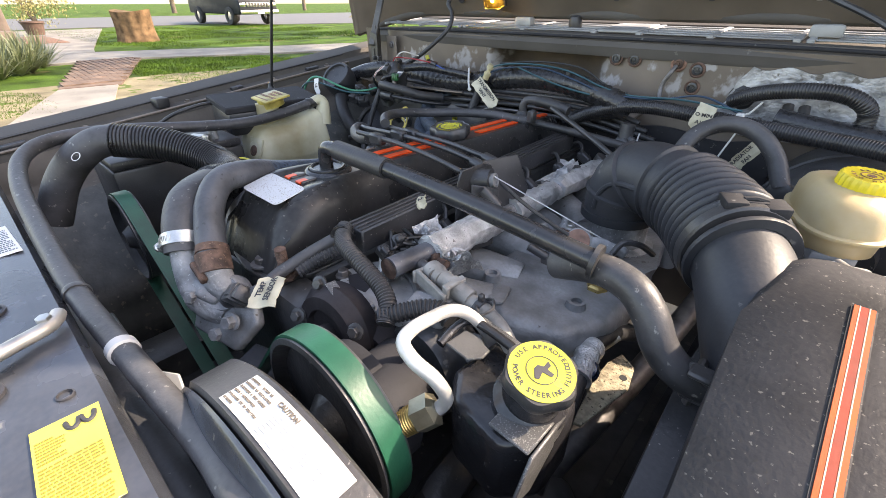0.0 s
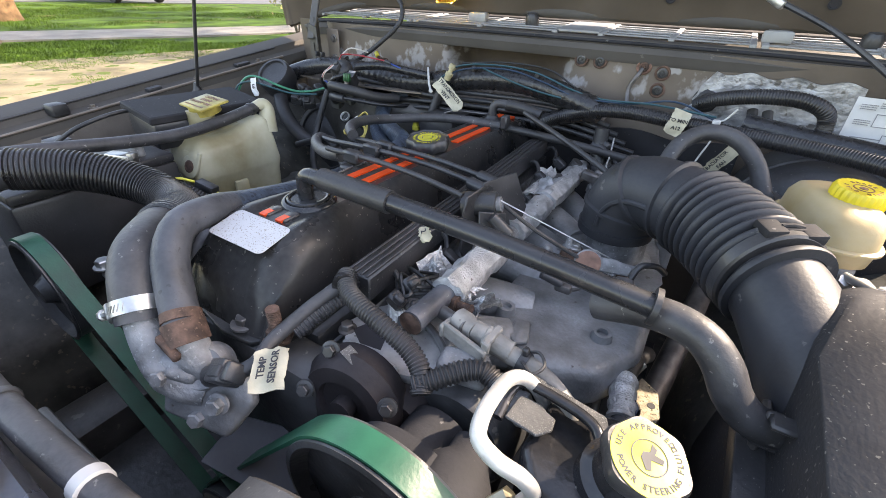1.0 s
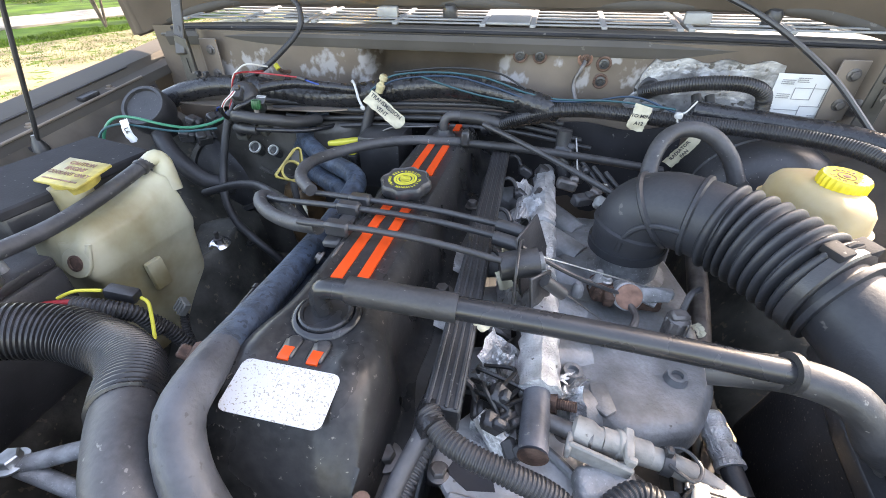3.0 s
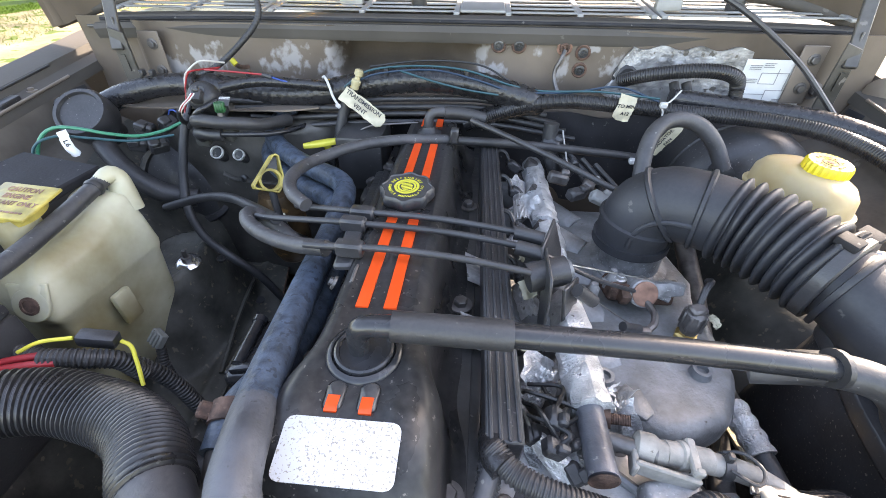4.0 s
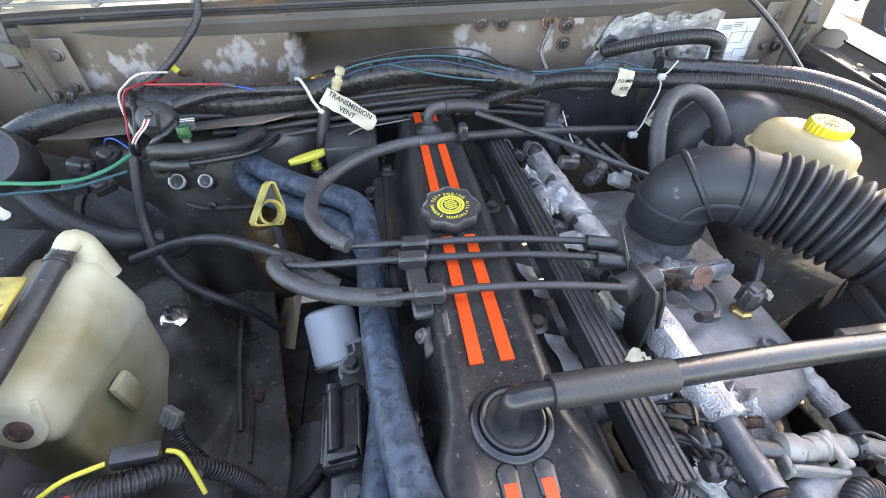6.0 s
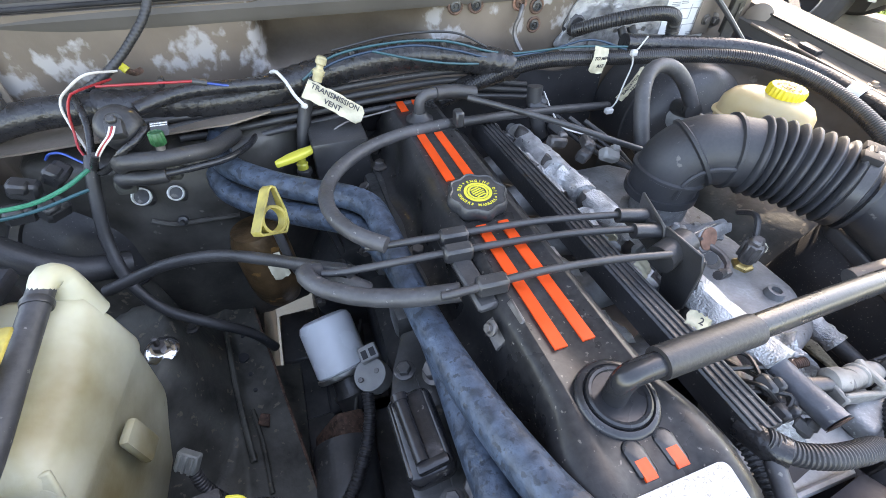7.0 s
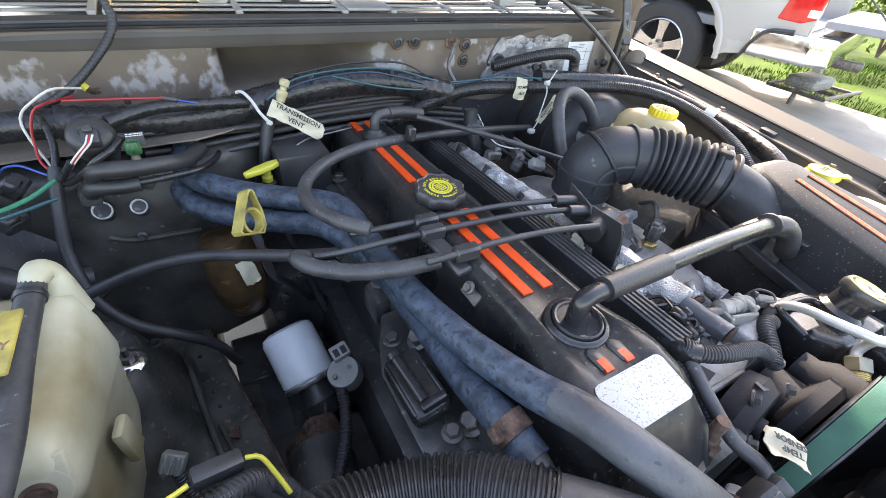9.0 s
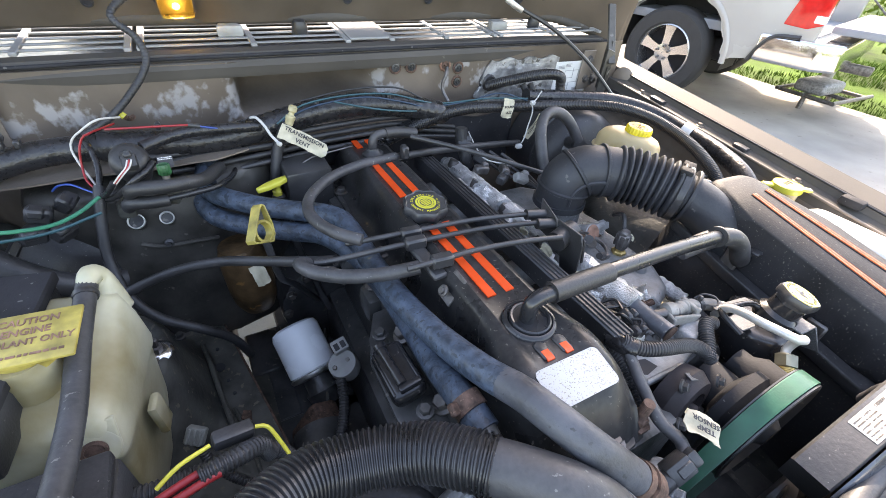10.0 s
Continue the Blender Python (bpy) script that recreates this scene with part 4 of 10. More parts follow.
# oil filler cap
cap = T("oil_filler_cap", (-0.005, 0.330, 0.935), "black lobed oil filler cap with a yellow print", "cap")
cm = axis((-0.005, 0.328, 0.932), (0, -0.08, 1))
bm = B()
lathe(bm, cm, [(0.026, -0.01), (0.0335, 0.0), (0.036, 0.004), (0.036, 0.014), (0.033, 0.018), (0.0315, 0.0165), (0.0, 0.0165)], 72, 8, 0.0020)
part("cap_body", bm, M_PLASTIC, cap)
top = cm @ Matrix.Translation((0, 0, 0.0172))
bm = B()
ring_writing(bm, "ENGINE OIL", top, 0.0208, 0.0056, 112, 145)
for i, ch in enumerate("SEE OWNERS MANUAL"):
    if ch != " ":
        a = radians(128 + 186 * (i + 0.5) / 17)
        letters(bm, ch, top @ Matrix.Translation((0.0232 * math.cos(a), 0.0232 * math.sin(a), 0)) @ Matrix.Rotation(a + math.pi / 2, 4, "Z"), 0.0056)
for a in (radians(120), radians(-40)):
    lathe(bm, top @ Matrix.Translation((0.0226 * math.cos(a), 0.0226 * math.sin(a), 0)), [(0.0013, 0), (0.0013, 0.0003), (0.0, 0.0003)], 10)
part("print", bm, M_YLABEL, cap, "yellow ring of writing")
bm = B()
lathe(bm, top, [(0.0172, 0), (0.0172, 0.0004), (0.0136, 0.0004), (0.0136, 0)], 40, ring=True)
lathe(bm, top, [(0.0128, 0), (0.0128, 0.0004), (0.0102, 0.0004), (0.0102, 0)], 36, ring=True)
for k in range(-2, 3):
    w = 0.0165 - 0.0022 * abs(k)
    box(bm, top @ Matrix.Rotation(radians(18), 4, "Z") @ Matrix.Translation((0, 0.0034 * k, 0.0003)), (w, 0.0021, 0.0005))
part("emblem", bm, M_YLABEL, cap, "yellow round emblem of rings and bars")

# front breather grommet and the breather tube to the air box
grom = T("breather_grommet", (0.0, 0.055, 0.935), "black rubber breather grommet on the cover", "grommet")
bm = B()
lathe(bm, axis((0.0, 0.055, 0.934), (0, -0.03, 1)), [(0.0325, 0), (0.0338, 0.003), (0.0330, 0.0060), (0.0305, 0.0082), (0.0278, 0.0086), (0.0268, 0.0066), (0.0262, 0.0062), (0.0256, 0.0100), (0.0238, 0.0112), (0.0215, 0.0106), (0.0208, 0.0088), (0.0, 0.0084)], 56)
part("flange", bm, M_SHEEN, grom)
pcv = T("breather_tube", (0.2, 0.06, 0.95), "smooth black plastic breather tube with rubber sleeves", "tube")
bm = B()
tube(bm, [(-0.004, 0.0555, 0.940), (-0.004, 0.0555, 0.958), (-0.002, 0.056, 0.9665), (0.006, 0.0565, 0.9710), (0.034, 0.057, 0.9715)], 0.0098, 18, 0.003)
part("elbow", bm, M_SHEEN, pcv)
bm = B()
tube(bm, [(0.026, 0.057, 0.972), (0.125, 0.059, 0.968)], 0.0132, 18)
part("sleeve", bm, M_RUBBER, pcv, "thick rubber sleeve")
bm = B()
tube(bm, [(0.11, 0.059, 0.969), (0.25, 0.066, 0.957), (0.398, 0.073, 0.939)], 0.0108, 18, 0.02)
part("pipe", bm, M_SHEEN, pcv, "grey-black sheen pipe")
bm = B()
tube(bm, [(0.350, 0.095, 0.907), (0.400, 0.081, 0.928), (0.435, 0.069, 0.929), (0.456, 0.061, 0.914), (0.471, 0.057, 0.891), (0.492, 0.060, 0.872), (0.524, 0.071, 0.861)], 0.0155, 18, 0.006)
part("end_elbow", bm, M_RUBBERD, pcv, "dusty rubber elbow")
bm = B()
tube(bm, [(0.394, 0.0727, 0.9395), (0.399, 0.0731, 0.939)], 0.0168, 18)
part("collar", bm, M_RUBBER, pcv)

# rear grommet and its hose
rear = T("rear_vacuum_elbow", (-0.003, 0.572, 0.925), "black rubber vacuum elbow in a grommet", "vacuum hose")
bm = B()
lathe(bm, axis((-0.003, 0.572, 0.921), (0, 0, 1)), [(0.022, 0), (0.022, 0.005), (0.013, 0.011), (0.011, 0.016)], 24)
part("grommet", bm, M_RUBBER, rear)
bm = B()
tube(bm, [(-0.003, 0.572, 0.932), (-0.003, 0.572, 0.950), (0.004, 0.574, 0.960), (0.02, 0.577, 0.962), (0.035, 0.58, 0.960)], 0.0088, 14, 0.004)
part("elbow", bm, M_RUBBERD, rear)
bm = B()
tube(bm, [(0.025, 0.578, 0.961), (0.06, 0.585, 0.957), (0.098, 0.587, 0.948)], 0.0115, 14, 0.01)
part("sleeve", bm, M_RUBBER, rear)
bm = B()
tube(bm, [(0.074, 0.558, 0.956), (0.151, 0.515, 0.941), (0.225, 0.476, 0.923), (0.294, 0.444, 0.902), (0.360, 0.418, 0.881)], 0.005, 10)
part("tube", bm, M_PLASTIC, rear)

# injector wiring channel beside the cover
loom = T("wiring_channel", (0.115, 0.29, 0.88), "ribbed black plastic injector wiring channel", "wiring channel")
bm = B()
box(bm, pose(0.1155, 0.288, 0.892, 0, 3, 1.4), (0.032, 0.575, 0.032), 0.002, 1)
part("channel", bm, M_PLASTICD, loom)
for k in range(4):
    bm = B()
    box(bm, pose(0.1155, 0.288, 0.892, 0, 3, 1.4) @ Matrix.Translation((-0.0115 + 0.0077 * k, 0, 0.0167)), (0.0032, 0.573, 0.003), 0.0008, 1)
    part("rib", bm, M_PLASTICD, loom)

# woven foil tabs tucked between the cover and the channel
for y, z, w, l in ((0.265, 0.868, 0.024, 0.060), (0.155, 0.868, 0.026, 0.050)):
    tab = T("foil_tab", (0.085, y, z - 0.01), "loose flap of woven silver heat foil beside the cover", "foil", "foil tabs")
    bm = B()
    sheet(bm, lambda u, v: (0.0965 + w * (u - 0.5) - 0.10 * l * v, y + l * (v - 0.5), z - 0.012 * u + 0.004 * math.sin(6 * v) + 0.0006 * math.sin(90 * u) * math.sin(110 * v)), 14, 22, (0, 0, -0.001))
    part("foil", bm, M_FOILMAT, tab, smooth=25)

# crumpled foil round the front of the rail
rg = random.Random(17)
for a, b, wa, wb, text in (((0.155, 0.018, 0.886), (0.192, -0.006, 0.867), 0.016, 0.034, "flared torn cone of silver heat foil"),
                           ((0.168, 0.084, 0.893), (0.152, 0.068, 0.858), 0.022, 0.034, "crumpled flap of silver heat foil"),
                           ((0.166, 0.500, 0.872), (0.168, 0.385, 0.870), 0.022, 0.030, "long crumpled flap of silver heat foil"),
                           ((0.158, 0.250, 0.858), (0.170, 0.190, 0.860), 0.030, 0.034, "grey woven heat cloth under the throttle cable")):
    a, b = V(*a), V(*b)
    ex = (b - a).normalized()
    ey = ex.cross(V(0.2, -0.5, 0.85)).normalized()
    nz = ex.cross(ey)
    jag = [rg.uniform(-0.004, 0.004) for _ in range(20)]
    crush = [[rg.uniform(-0.0016, 0.0016) for _ in range(20)] for _ in range(20)]
    wrap = T("foil_wrap", a + V(0, 0, -0.01), text, "foil", "foil wraps")
    bm = B()
    sheet(bm, lambda u, v: a + ex * (u * (b - a).length + jag[int(v * 18)] * u) + ey * ((v - 0.5) * (wa + (wb - wa) * u)) + nz * (0.010 * (2 * v - 1) ** 2 + crush[int(u * 18)][int(v * 18)]), 16, 16, nz * 0.0008)
    part("foil", bm, M_FOILMAT, wrap, smooth=20)
rg = random.Random(19)
for k in range(7):
    fr = T("foil_fray", (0.222, 0.07, 0.88), "frayed strand of silver foil at the sleeve end", "foil", "foil strands")
    p = V(0.2235 + rg.uniform(-0.010, 0.003), 0.066 + rg.uniform(-0.012, 0.012), 0.886)
    q = p + V(rg.uniform(0.004, 0.014), rg.uniform(-0.012, 0.010), rg.uniform(-0.004, 0.006))
    bm = B()
    sheet(bm, lambda u, v: p + (q - p) * u + V(0.0015, 0.004, 0.001) * ((v - 0.5) * (1 - 0.6 * u)) + V(0, 0, 0.0012 * math.sin(7 * u + k)), 5, 2, (0, 0, -0.0005))
    part("strand", bm, M_FOILMAT, fr, smooth=20)

# fuel rail in its foil sleeve
rail = T("fuel_rail", (0.2, 0.3, 0.86), "black fuel rail wrapped in silver foil sleeve", "fuel rail")
bm = B()
tube(bm, [(0.2015, -0.012, 0.888), (0.203, 0.10, 0.880)], 0.0125, 18)
part("rail_end", bm, M_RAIL, rail, "dusty open tube end")
bm = B()
lathe(bm, axis((0.2015, -0.0125, 0.888), (0, 1, 0)), [(0.0128, -0.0012), (0.0108, -0.0014), (0.0104, -0.0006), (0.0104, 0.0), (0.0, 0.0002)], 20)
part("bore", bm, M_RUST, rail, "rust-brown open end")
bm = B()
lathe(bm, axis((0.206, 0.050, 0.876), (0.93, -0.18, 0.18)), [(0.0150, 0), (0.0150, 0.007), (0.0100, 0.008), (0.0100, 0.016)], 6)
port = part("test_port", bm, M_RUST, rail, "rusty hexagon test port", 20)
bm = B()
tube(bm, [(0.218, 0.048, 0.878), (0.238, 0.0444, 0.882)], 0.0046, 14, rib=0.0020, amp=0.0005)
part("thread", bm, M_RUST, port)
rng = random.Random(5)


def sleeve(y0, y1, r):
    bm = B()
    n = int((y1 - y0) / 0.012)
    rings = []
    for i in range(n + 1):
        y = y0 + (y1 - y0) * i / n
        c = V(0.203 - 0.016 * (y - 0.1), y, 0.880 - 0.055 * (y - 0.1))
        rings.append([bm.verts.new(c + V(math.cos(a) * r * f, rng.uniform(-0.002, 0.002), math.sin(a) * r * f)) for a, f in ((2 * math.pi * k / 16, rng.uniform(0.86, 1.12)) for k in range(16))])
    for a, b in zip(rings, rings[1:]):
        for k in range(16):
            bm.faces.new((a[k], a[(k + 1) % 16], b[(k + 1) % 16], b[k]))
    bm.faces.new(rings[0])
    bm.faces.new(rings[-1])
    part("foil_sleeve", bm, M_FOIL, rail, "crinkled silver foil sleeve", 25)


sleeve(0.05, 0.20, 0.0205)
sleeve(0.235, 0.36, 0.0185)
sleeve(0.375, 0.60, 0.0195)
bm = B()
tube(bm, [(0.2, 0.19, 0.875), (0.196, 0.62, 0.851)], 0.0115, 16, 0.05)
part("rail_tube", bm, M_CASTD, rail, "grey metal tube")
# loose foil shreds and injectors
for i, (x, y, z) in enumerate(((0.175, 0.03, 0.862), (0.172, 0.015, 0.85), (0.235, 0.075, 0.868), (0.165, 0.10, 0.87), (0.17, 0.42, 0.868), (0.165, 0.50, 0.86), (0.23, 0.05, 0.862), (0.16, 0.33, 0.865))):
    bm = B()
    rg = random.Random(i + 40)
    pts = [(rg.uniform(0.012, 0.026) * math.cos(a), rg.uniform(0.012, 0.026) * math.sin(a)) for a in [2 * math.pi * k / 9 for k in range(9)]]
    m = Matrix.Translation((x, y, z)) @ Euler((rg.uniform(-0.9, 0.9), rg.uniform(-0.9, 0.9), rg.uniform(0, 6))).to_matrix().to_4x4()
    n = 6
    sheet(bm, lambda u, v, m=m, rg=rg: m @ V((u - 0.5) * 0.05 + rg.uniform(-0.003, 0.003), (v - 0.5) * 0.04 + rg.uniform(-0.003, 0.003), rg.uniform(-0.004, 0.004)), n, n, (0, 0, -0.0006))
    part("foil_shred", bm, M_FOIL, rail, "torn silver foil", 20)
for i, y in enumerate((0.035, 0.14, 0.25, 0.36, 0.47, 0.57)):
    inj = T("fuel_injector", (0.18, y, 0.83), "black fuel injector with its connector", "injector", "fuel injectors")
    bm = B()
    lathe(bm, axis((0.192, y, 0.873), (-0.45, 0, -1)), [(0.011, -0.004), (0.011, 0.012), (0.008, 0.016), (0.008, 0.03), (0.012, 0.032), (0.012, 0.05), (0.006, 0.054), (0.006, 0.062)], 14)
    part("injector_body", bm, M_DSTEEL, inj)
    bm = B()
    box(bm, pose(0.158, y - 0.004, 0.866, 0, 35, 8), (0.026, 0.017, 0.018), 0.003, 1)
    box(bm, pose(0.150, y - 0.004, 0.872, 0, 35, 8), (0.012, 0.020, 0.008), 0.002, 1)
    part("connector", bm, M_PLASTIC, inj)
    bm = B()
    tube(bm, [(0.150, y, 0.873), (0.142, y + 0.01, 0.886), (0.132, y + 0.012, 0.890), (0.122, y + 0.01, 0.885)], 0.0035, 7, 0.004)
    part("lead", bm, M_PLASTIC, inj)

# intake manifold
man = T("intake_manifold", (0.3, 0.25, 0.74), "dull grey cast-aluminium intake manifold", "intake manifold")
bm = B()
prism(bm, Matrix.Translation((0, 0, 0.765)), [(0.235, 0.10), (0.30, 0.065), (0.375, 0.09), (0.405, 0.15), (0.405, 0.26), (0.385, 0.30), (0.385, 0.46), (0.34, 0.50), (0.25, 0.50), (0.225, 0.44), (0.225, 0.16)], 0.058, 0.018, 4)
part("plenum", bm, M_CAST, man, smooth=60)
for i, y in enumerate((0.02, 0.13, 0.245, 0.355, 0.46, 0.56)):
    yc = 0.10 + 0.07 * i
    bm = B()
    tube(bm, [(0.09, y, 0.792), (0.15, y, 0.805), (0.20, (y + yc) / 2, 0.812), (0.26, yc, 0.800)], 0.027, 16, 0.012, taper=lambda s: 1 + 0.15 * s)
    part("runner", bm, M_CAST, man, smooth=60)
bm = B()
prism(bm, Matrix.Translation((0.098, 0.02, 0.76)), [(-0.008, -0.06), (0.012, -0.06), (0.012, 0.60), (-0.008, 0.60)], 0.07, 0.003, 1)
part("port_flange", bm, M_CASTD, man)
for x, y, z in ((0.358, 0.148, 0.818), (0.245, 0.13, 0.818), (0.39, 0.42, 0.82)):
    bm = B()
    lathe(bm, axis((x, y, z - 0.05), (0, 0, 1)), [(0.014, 0), (0.0125, 0.055), (0.0105, 0.062), (0.0105, 0.064), (0.0065, 0.064), (0.0065, 0.058)], 20)
    part("bolt_post", bm, M_CAST, man)
bm = B()
prism(bm, Matrix.Translation((0, 0, 0.822)), [(0.265, 0.090), (0.278, 0.080), (0.290, 0.090), (0.28, 0.125), (0.262, 0.12)], 0.006, 0.003, 2)
part("web", bm, M_CAST, man)

# throttle body and air inlet
thr = T("throttle_unit", (0.32, 0.345, 0.82), "grey throttle unit with linkage under the inlet elbow", "throttle")
bm = B()
lathe(bm, axis((0.325, 0.345, 0.815), (0, 0, 1)), [(0.055, 0), (0.055, 0.01), (0.043, 0.014), (0.042, 0.05)], 32)
part("throat", bm, M_CASTD, thr)
bm = B()
md = V(0.10, -0.80, 0.45).normalized()
lathe(bm, axis(V(0.3105, 0.2335, 0.8625) - md * 0.040, md), [(0.0150, 0), (0.0165, 0.004), (0.0165, 0.026), (0.0185, 0.028), (0.0185, 0.035), (0.0165, 0.0365)], 28)
part("idle_motor", bm, M_CASTD, thr, "stained idle motor body")
bm = B()
lathe(bm, axis(V(0.3105, 0.2335, 0.8625) - md * 0.0042, md), [(0.0164, 0), (0.0164, 0.0025), (0.0120, 0.0042), (0.0070, 0.0034), (0.0, 0.0036)], 26)
part("motor_face", bm, M_COPPER, thr, "rust-stained round face")
bm = B()
box(bm, pose(0.281, 0.262, 0.848, 0, 10, 12), (0.030, 0.034, 0.026), 0.007, 3)
box(bm, pose(0.288, 0.243, 0.852, 20, 0, 0), (0.014, 0.022, 0.022), 0.004, 2)
part("sensor_body", bm, M_RUST, thr, "rust-brown sensor body")
bm = B()
box(bm, pose(0.340, 0.262, 0.840, 0, -8, -10), (0.036, 0.026, 0.024), 0.006, 2)
part("sensor_body", bm, M_RUST, thr, "rust-brown sensor body")
bm = B()
prism(bm, axis((0.330, 0.246, 0.860), (0.1, -0.8, 0.6)), [(-0.012, -0.010), (0.030, -0.008), (0.034, 0.004), (0.012, 0.010), (-0.012, 0.008)], 0.005, 0.002, 2)
part("motor_bracket", bm, M_CASTD, thr, "corroded mounting ear")
for p in ((0.285, 0.262, 0.864), (0.312, 0.262, 0.862), (0.345, 0.258, 0.854)):
    bolt(thr, p, (0, 0, 1), 0.0055, 0.005, 0.008, M_STEEL)
bm = B()
tube(bm, [(0.262, 0.262, 0.857), (0.32, 0.25, 0.853), (0.345, 0.24, 0.85)], 0.0045, 8)
box(bm, (0.345, 0.262, 0.853), (0.05, 0.012, 0.014), 0.003, 1)
lathe(bm, axis((0.275, 0.262, 0.845), (0, 0.1, 1)), [(0.010, 0), (0.010, 0.014), (0.006, 0.02), (0.004, 0.03)], 12)
lathe(bm, axis((0.250, 0.25, 0.842), (0, 0, 1)), [(0.008, 0), (0.008, 0.012), (0.004, 0.02)], 12)
part("linkage", bm, M_CASTD, thr)
bm = B()
tube(bm, [(0.31, 0.24, 0.852), (0.318, 0.215, 0.85), (0.312, 0.195, 0.848), (0.30, 0.187, 0.846)], 0.0045, 8, 0.005)
box(bm, (0.296, 0.186, 0.846), (0.022, 0.012, 0.012), 0.004)
part("return_lever", bm, M_DSTEEL, thr)

elbow = T("air_inlet_duct", (0.42, 0.28, 0.88), "black rubber air inlet duct with deep bellows", "air duct")
bm = B()
tube(bm, [(0.318, 0.348, 0.862), (0.318, 0.348, 0.894), (0.326, 0.346, 0.920), (0.350, 0.338, 0.935), (0.382, 0.323, 0.937), (0.412, 0.303, 0.936)], 0.0495, 36, 0.006)
part("elbow", bm, M_INTAKE, elbow, "smooth rubber elbow with raised ribs", 60)
for pts in ([(0.318, 0.348, 0.864), (0.318, 0.348, 0.876)], ):
    bm = B()
    tube(bm, pts, 0.0535, 36)
    part("cuff", bm, M_INTAKE, elbow)
for c, d in (((0.3195, 0.3478, 0.902), (0.12, -0.03, 1)), ((0.340, 0.3415, 0.931), (0.75, -0.25, 0.55)), ((0.384, 0.3225, 0.937), (0.85, -0.5, 0.03))):
    bm = B()
    lathe(bm, axis(c, d), [(0.049, -0.0045), (0.0538, -0.0020), (0.0538, 0.0020), (0.049, 0.0045)], 36, ring=True)
    part("raised_rib", bm, M_INTAKE, elbow)
for flip in (-1, 1):
    bm = B()
    f = V(-0.42, -0.907, 0) * flip * 0.0492
    tube(bm, [V(0.3185, 0.348, 0.884) + f, V(0.3215, 0.347, 0.906) + f, V(0.333, 0.343, 0.924) + f, V(0.352, 0.3365, 0.934) + f, V(0.380, 0.324, 0.937) + f], 0.0038, 8, 0.005)
    part("flank_rib", bm, M_INTAKE, elbow)
bm = B()
line = [(0.405, 0.308, 0.936), (0.428, 0.287, 0.935), (0.449, 0.262, 0.933), (0.467, 0.237, 0.930), (0.482, 0.213, 0.927)]
pts, n = smooth_line(line, 0.002), 9
total = sum((b - a).length for a, b in zip(pts, pts[1:]))
rings, run, up = [], 0, None
for i, c in enumerate(pts):
    d = (pts[min(i + 1, len(pts) - 1)] - pts[max(i - 1, 0)]).normalized()
    run += (c - pts[i - 1]).length if i else 0
    up = (V(0, 0, 1) - d * d.z).normalized()
    side = d.cross(up)
    rr = 0.0420 + 0.0145 * abs(math.sin(math.pi * n * run / total)) ** 0.72
    rings.append([bm.verts.new(c + (up * math.cos(2 * math.pi * k / 40) + side * math.sin(2 * math.pi * k / 40)) * rr) for k in range(40)])
for a, b in zip(rings, rings[1:]):
    for k in range(40):
        bm.faces.new((a[k], a[(k + 1) % 40], b[(k + 1) % 40], b[k]))
part("bellows", bm, M_INTAKE, elbow, "nine deep bellows folds", 70)
bm = B()
tube(bm, [(0.478, 0.218, 0.927), (0.497, 0.190, 0.920), (0.513, 0.160, 0.907), (0.529, 0.132, 0.888), (0.548, 0.105, 0.860)], 0.0440, 36, 0.008)
part("box_neck", bm, M_INTAKE, elbow, "smooth wide neck", 60)
bm = B()
lathe(bm, axis((0.484, 0.211, 0.926), (0.55, -0.80, -0.1)), [(0.052, -0.008), (0.0545, -0.006), (0.0545, 0.006), (0.052, 0.008)], 36)
part("clamp_band", bm, M_PLASTIC, elbow, "black clamp band")
bm = B()
box(bm, look((0.470, 0.204, 0.9785), (0.498, 0.162, 0.973)), (0.021, 0.009, 0.022), 0.0020, 2)
box(bm, look((0.503, 0.222, 0.9740), (0.531, 0.180, 0.968)), (0.022, 0.012, 0.022), 0.0020, 2)
box(bm, look((0.486, 0.213, 0.9795), (0.514, 0.171, 0.974)), (0.024, 0.004, 0.010), 0.001, 1)
tube(bm, [(0.478, 0.208, 0.9815), (0.486, 0.213, 0.9830), (0.496, 0.219, 0.9805)], 0.0026, 8, 0.004)
part("clamp_buckle", bm, M_MATTE, elbow, "black clamp buckle")
bm = B()
lathe(bm, axis((0.494, 0.197, 0.923), (0.55, -0.80, -0.15)), [(0.0430, -0.004), (0.0525, -0.003), (0.0535, 0.0), (0.0525, 0.003), (0.0430, 0.004)], 36, ring=True)
part("neck_bead", bm, M_INTAKE, elbow)

# air box
air = T("air_box", (0.60, 0.0, 0.55), "dusty black air cleaner box with orange lid stripes", "air cleaner")
LID = Matrix.Translation((0, 0.13, 0.948)) @ Matrix.Rotation(radians(11.3), 4, "X")


def on_lid(x, y, d=0.0):
    """A place on the sloping lid, d above its face."""
    return LID @ V(x, (y - 0.13) / math.cos(radians(11.3)), d)


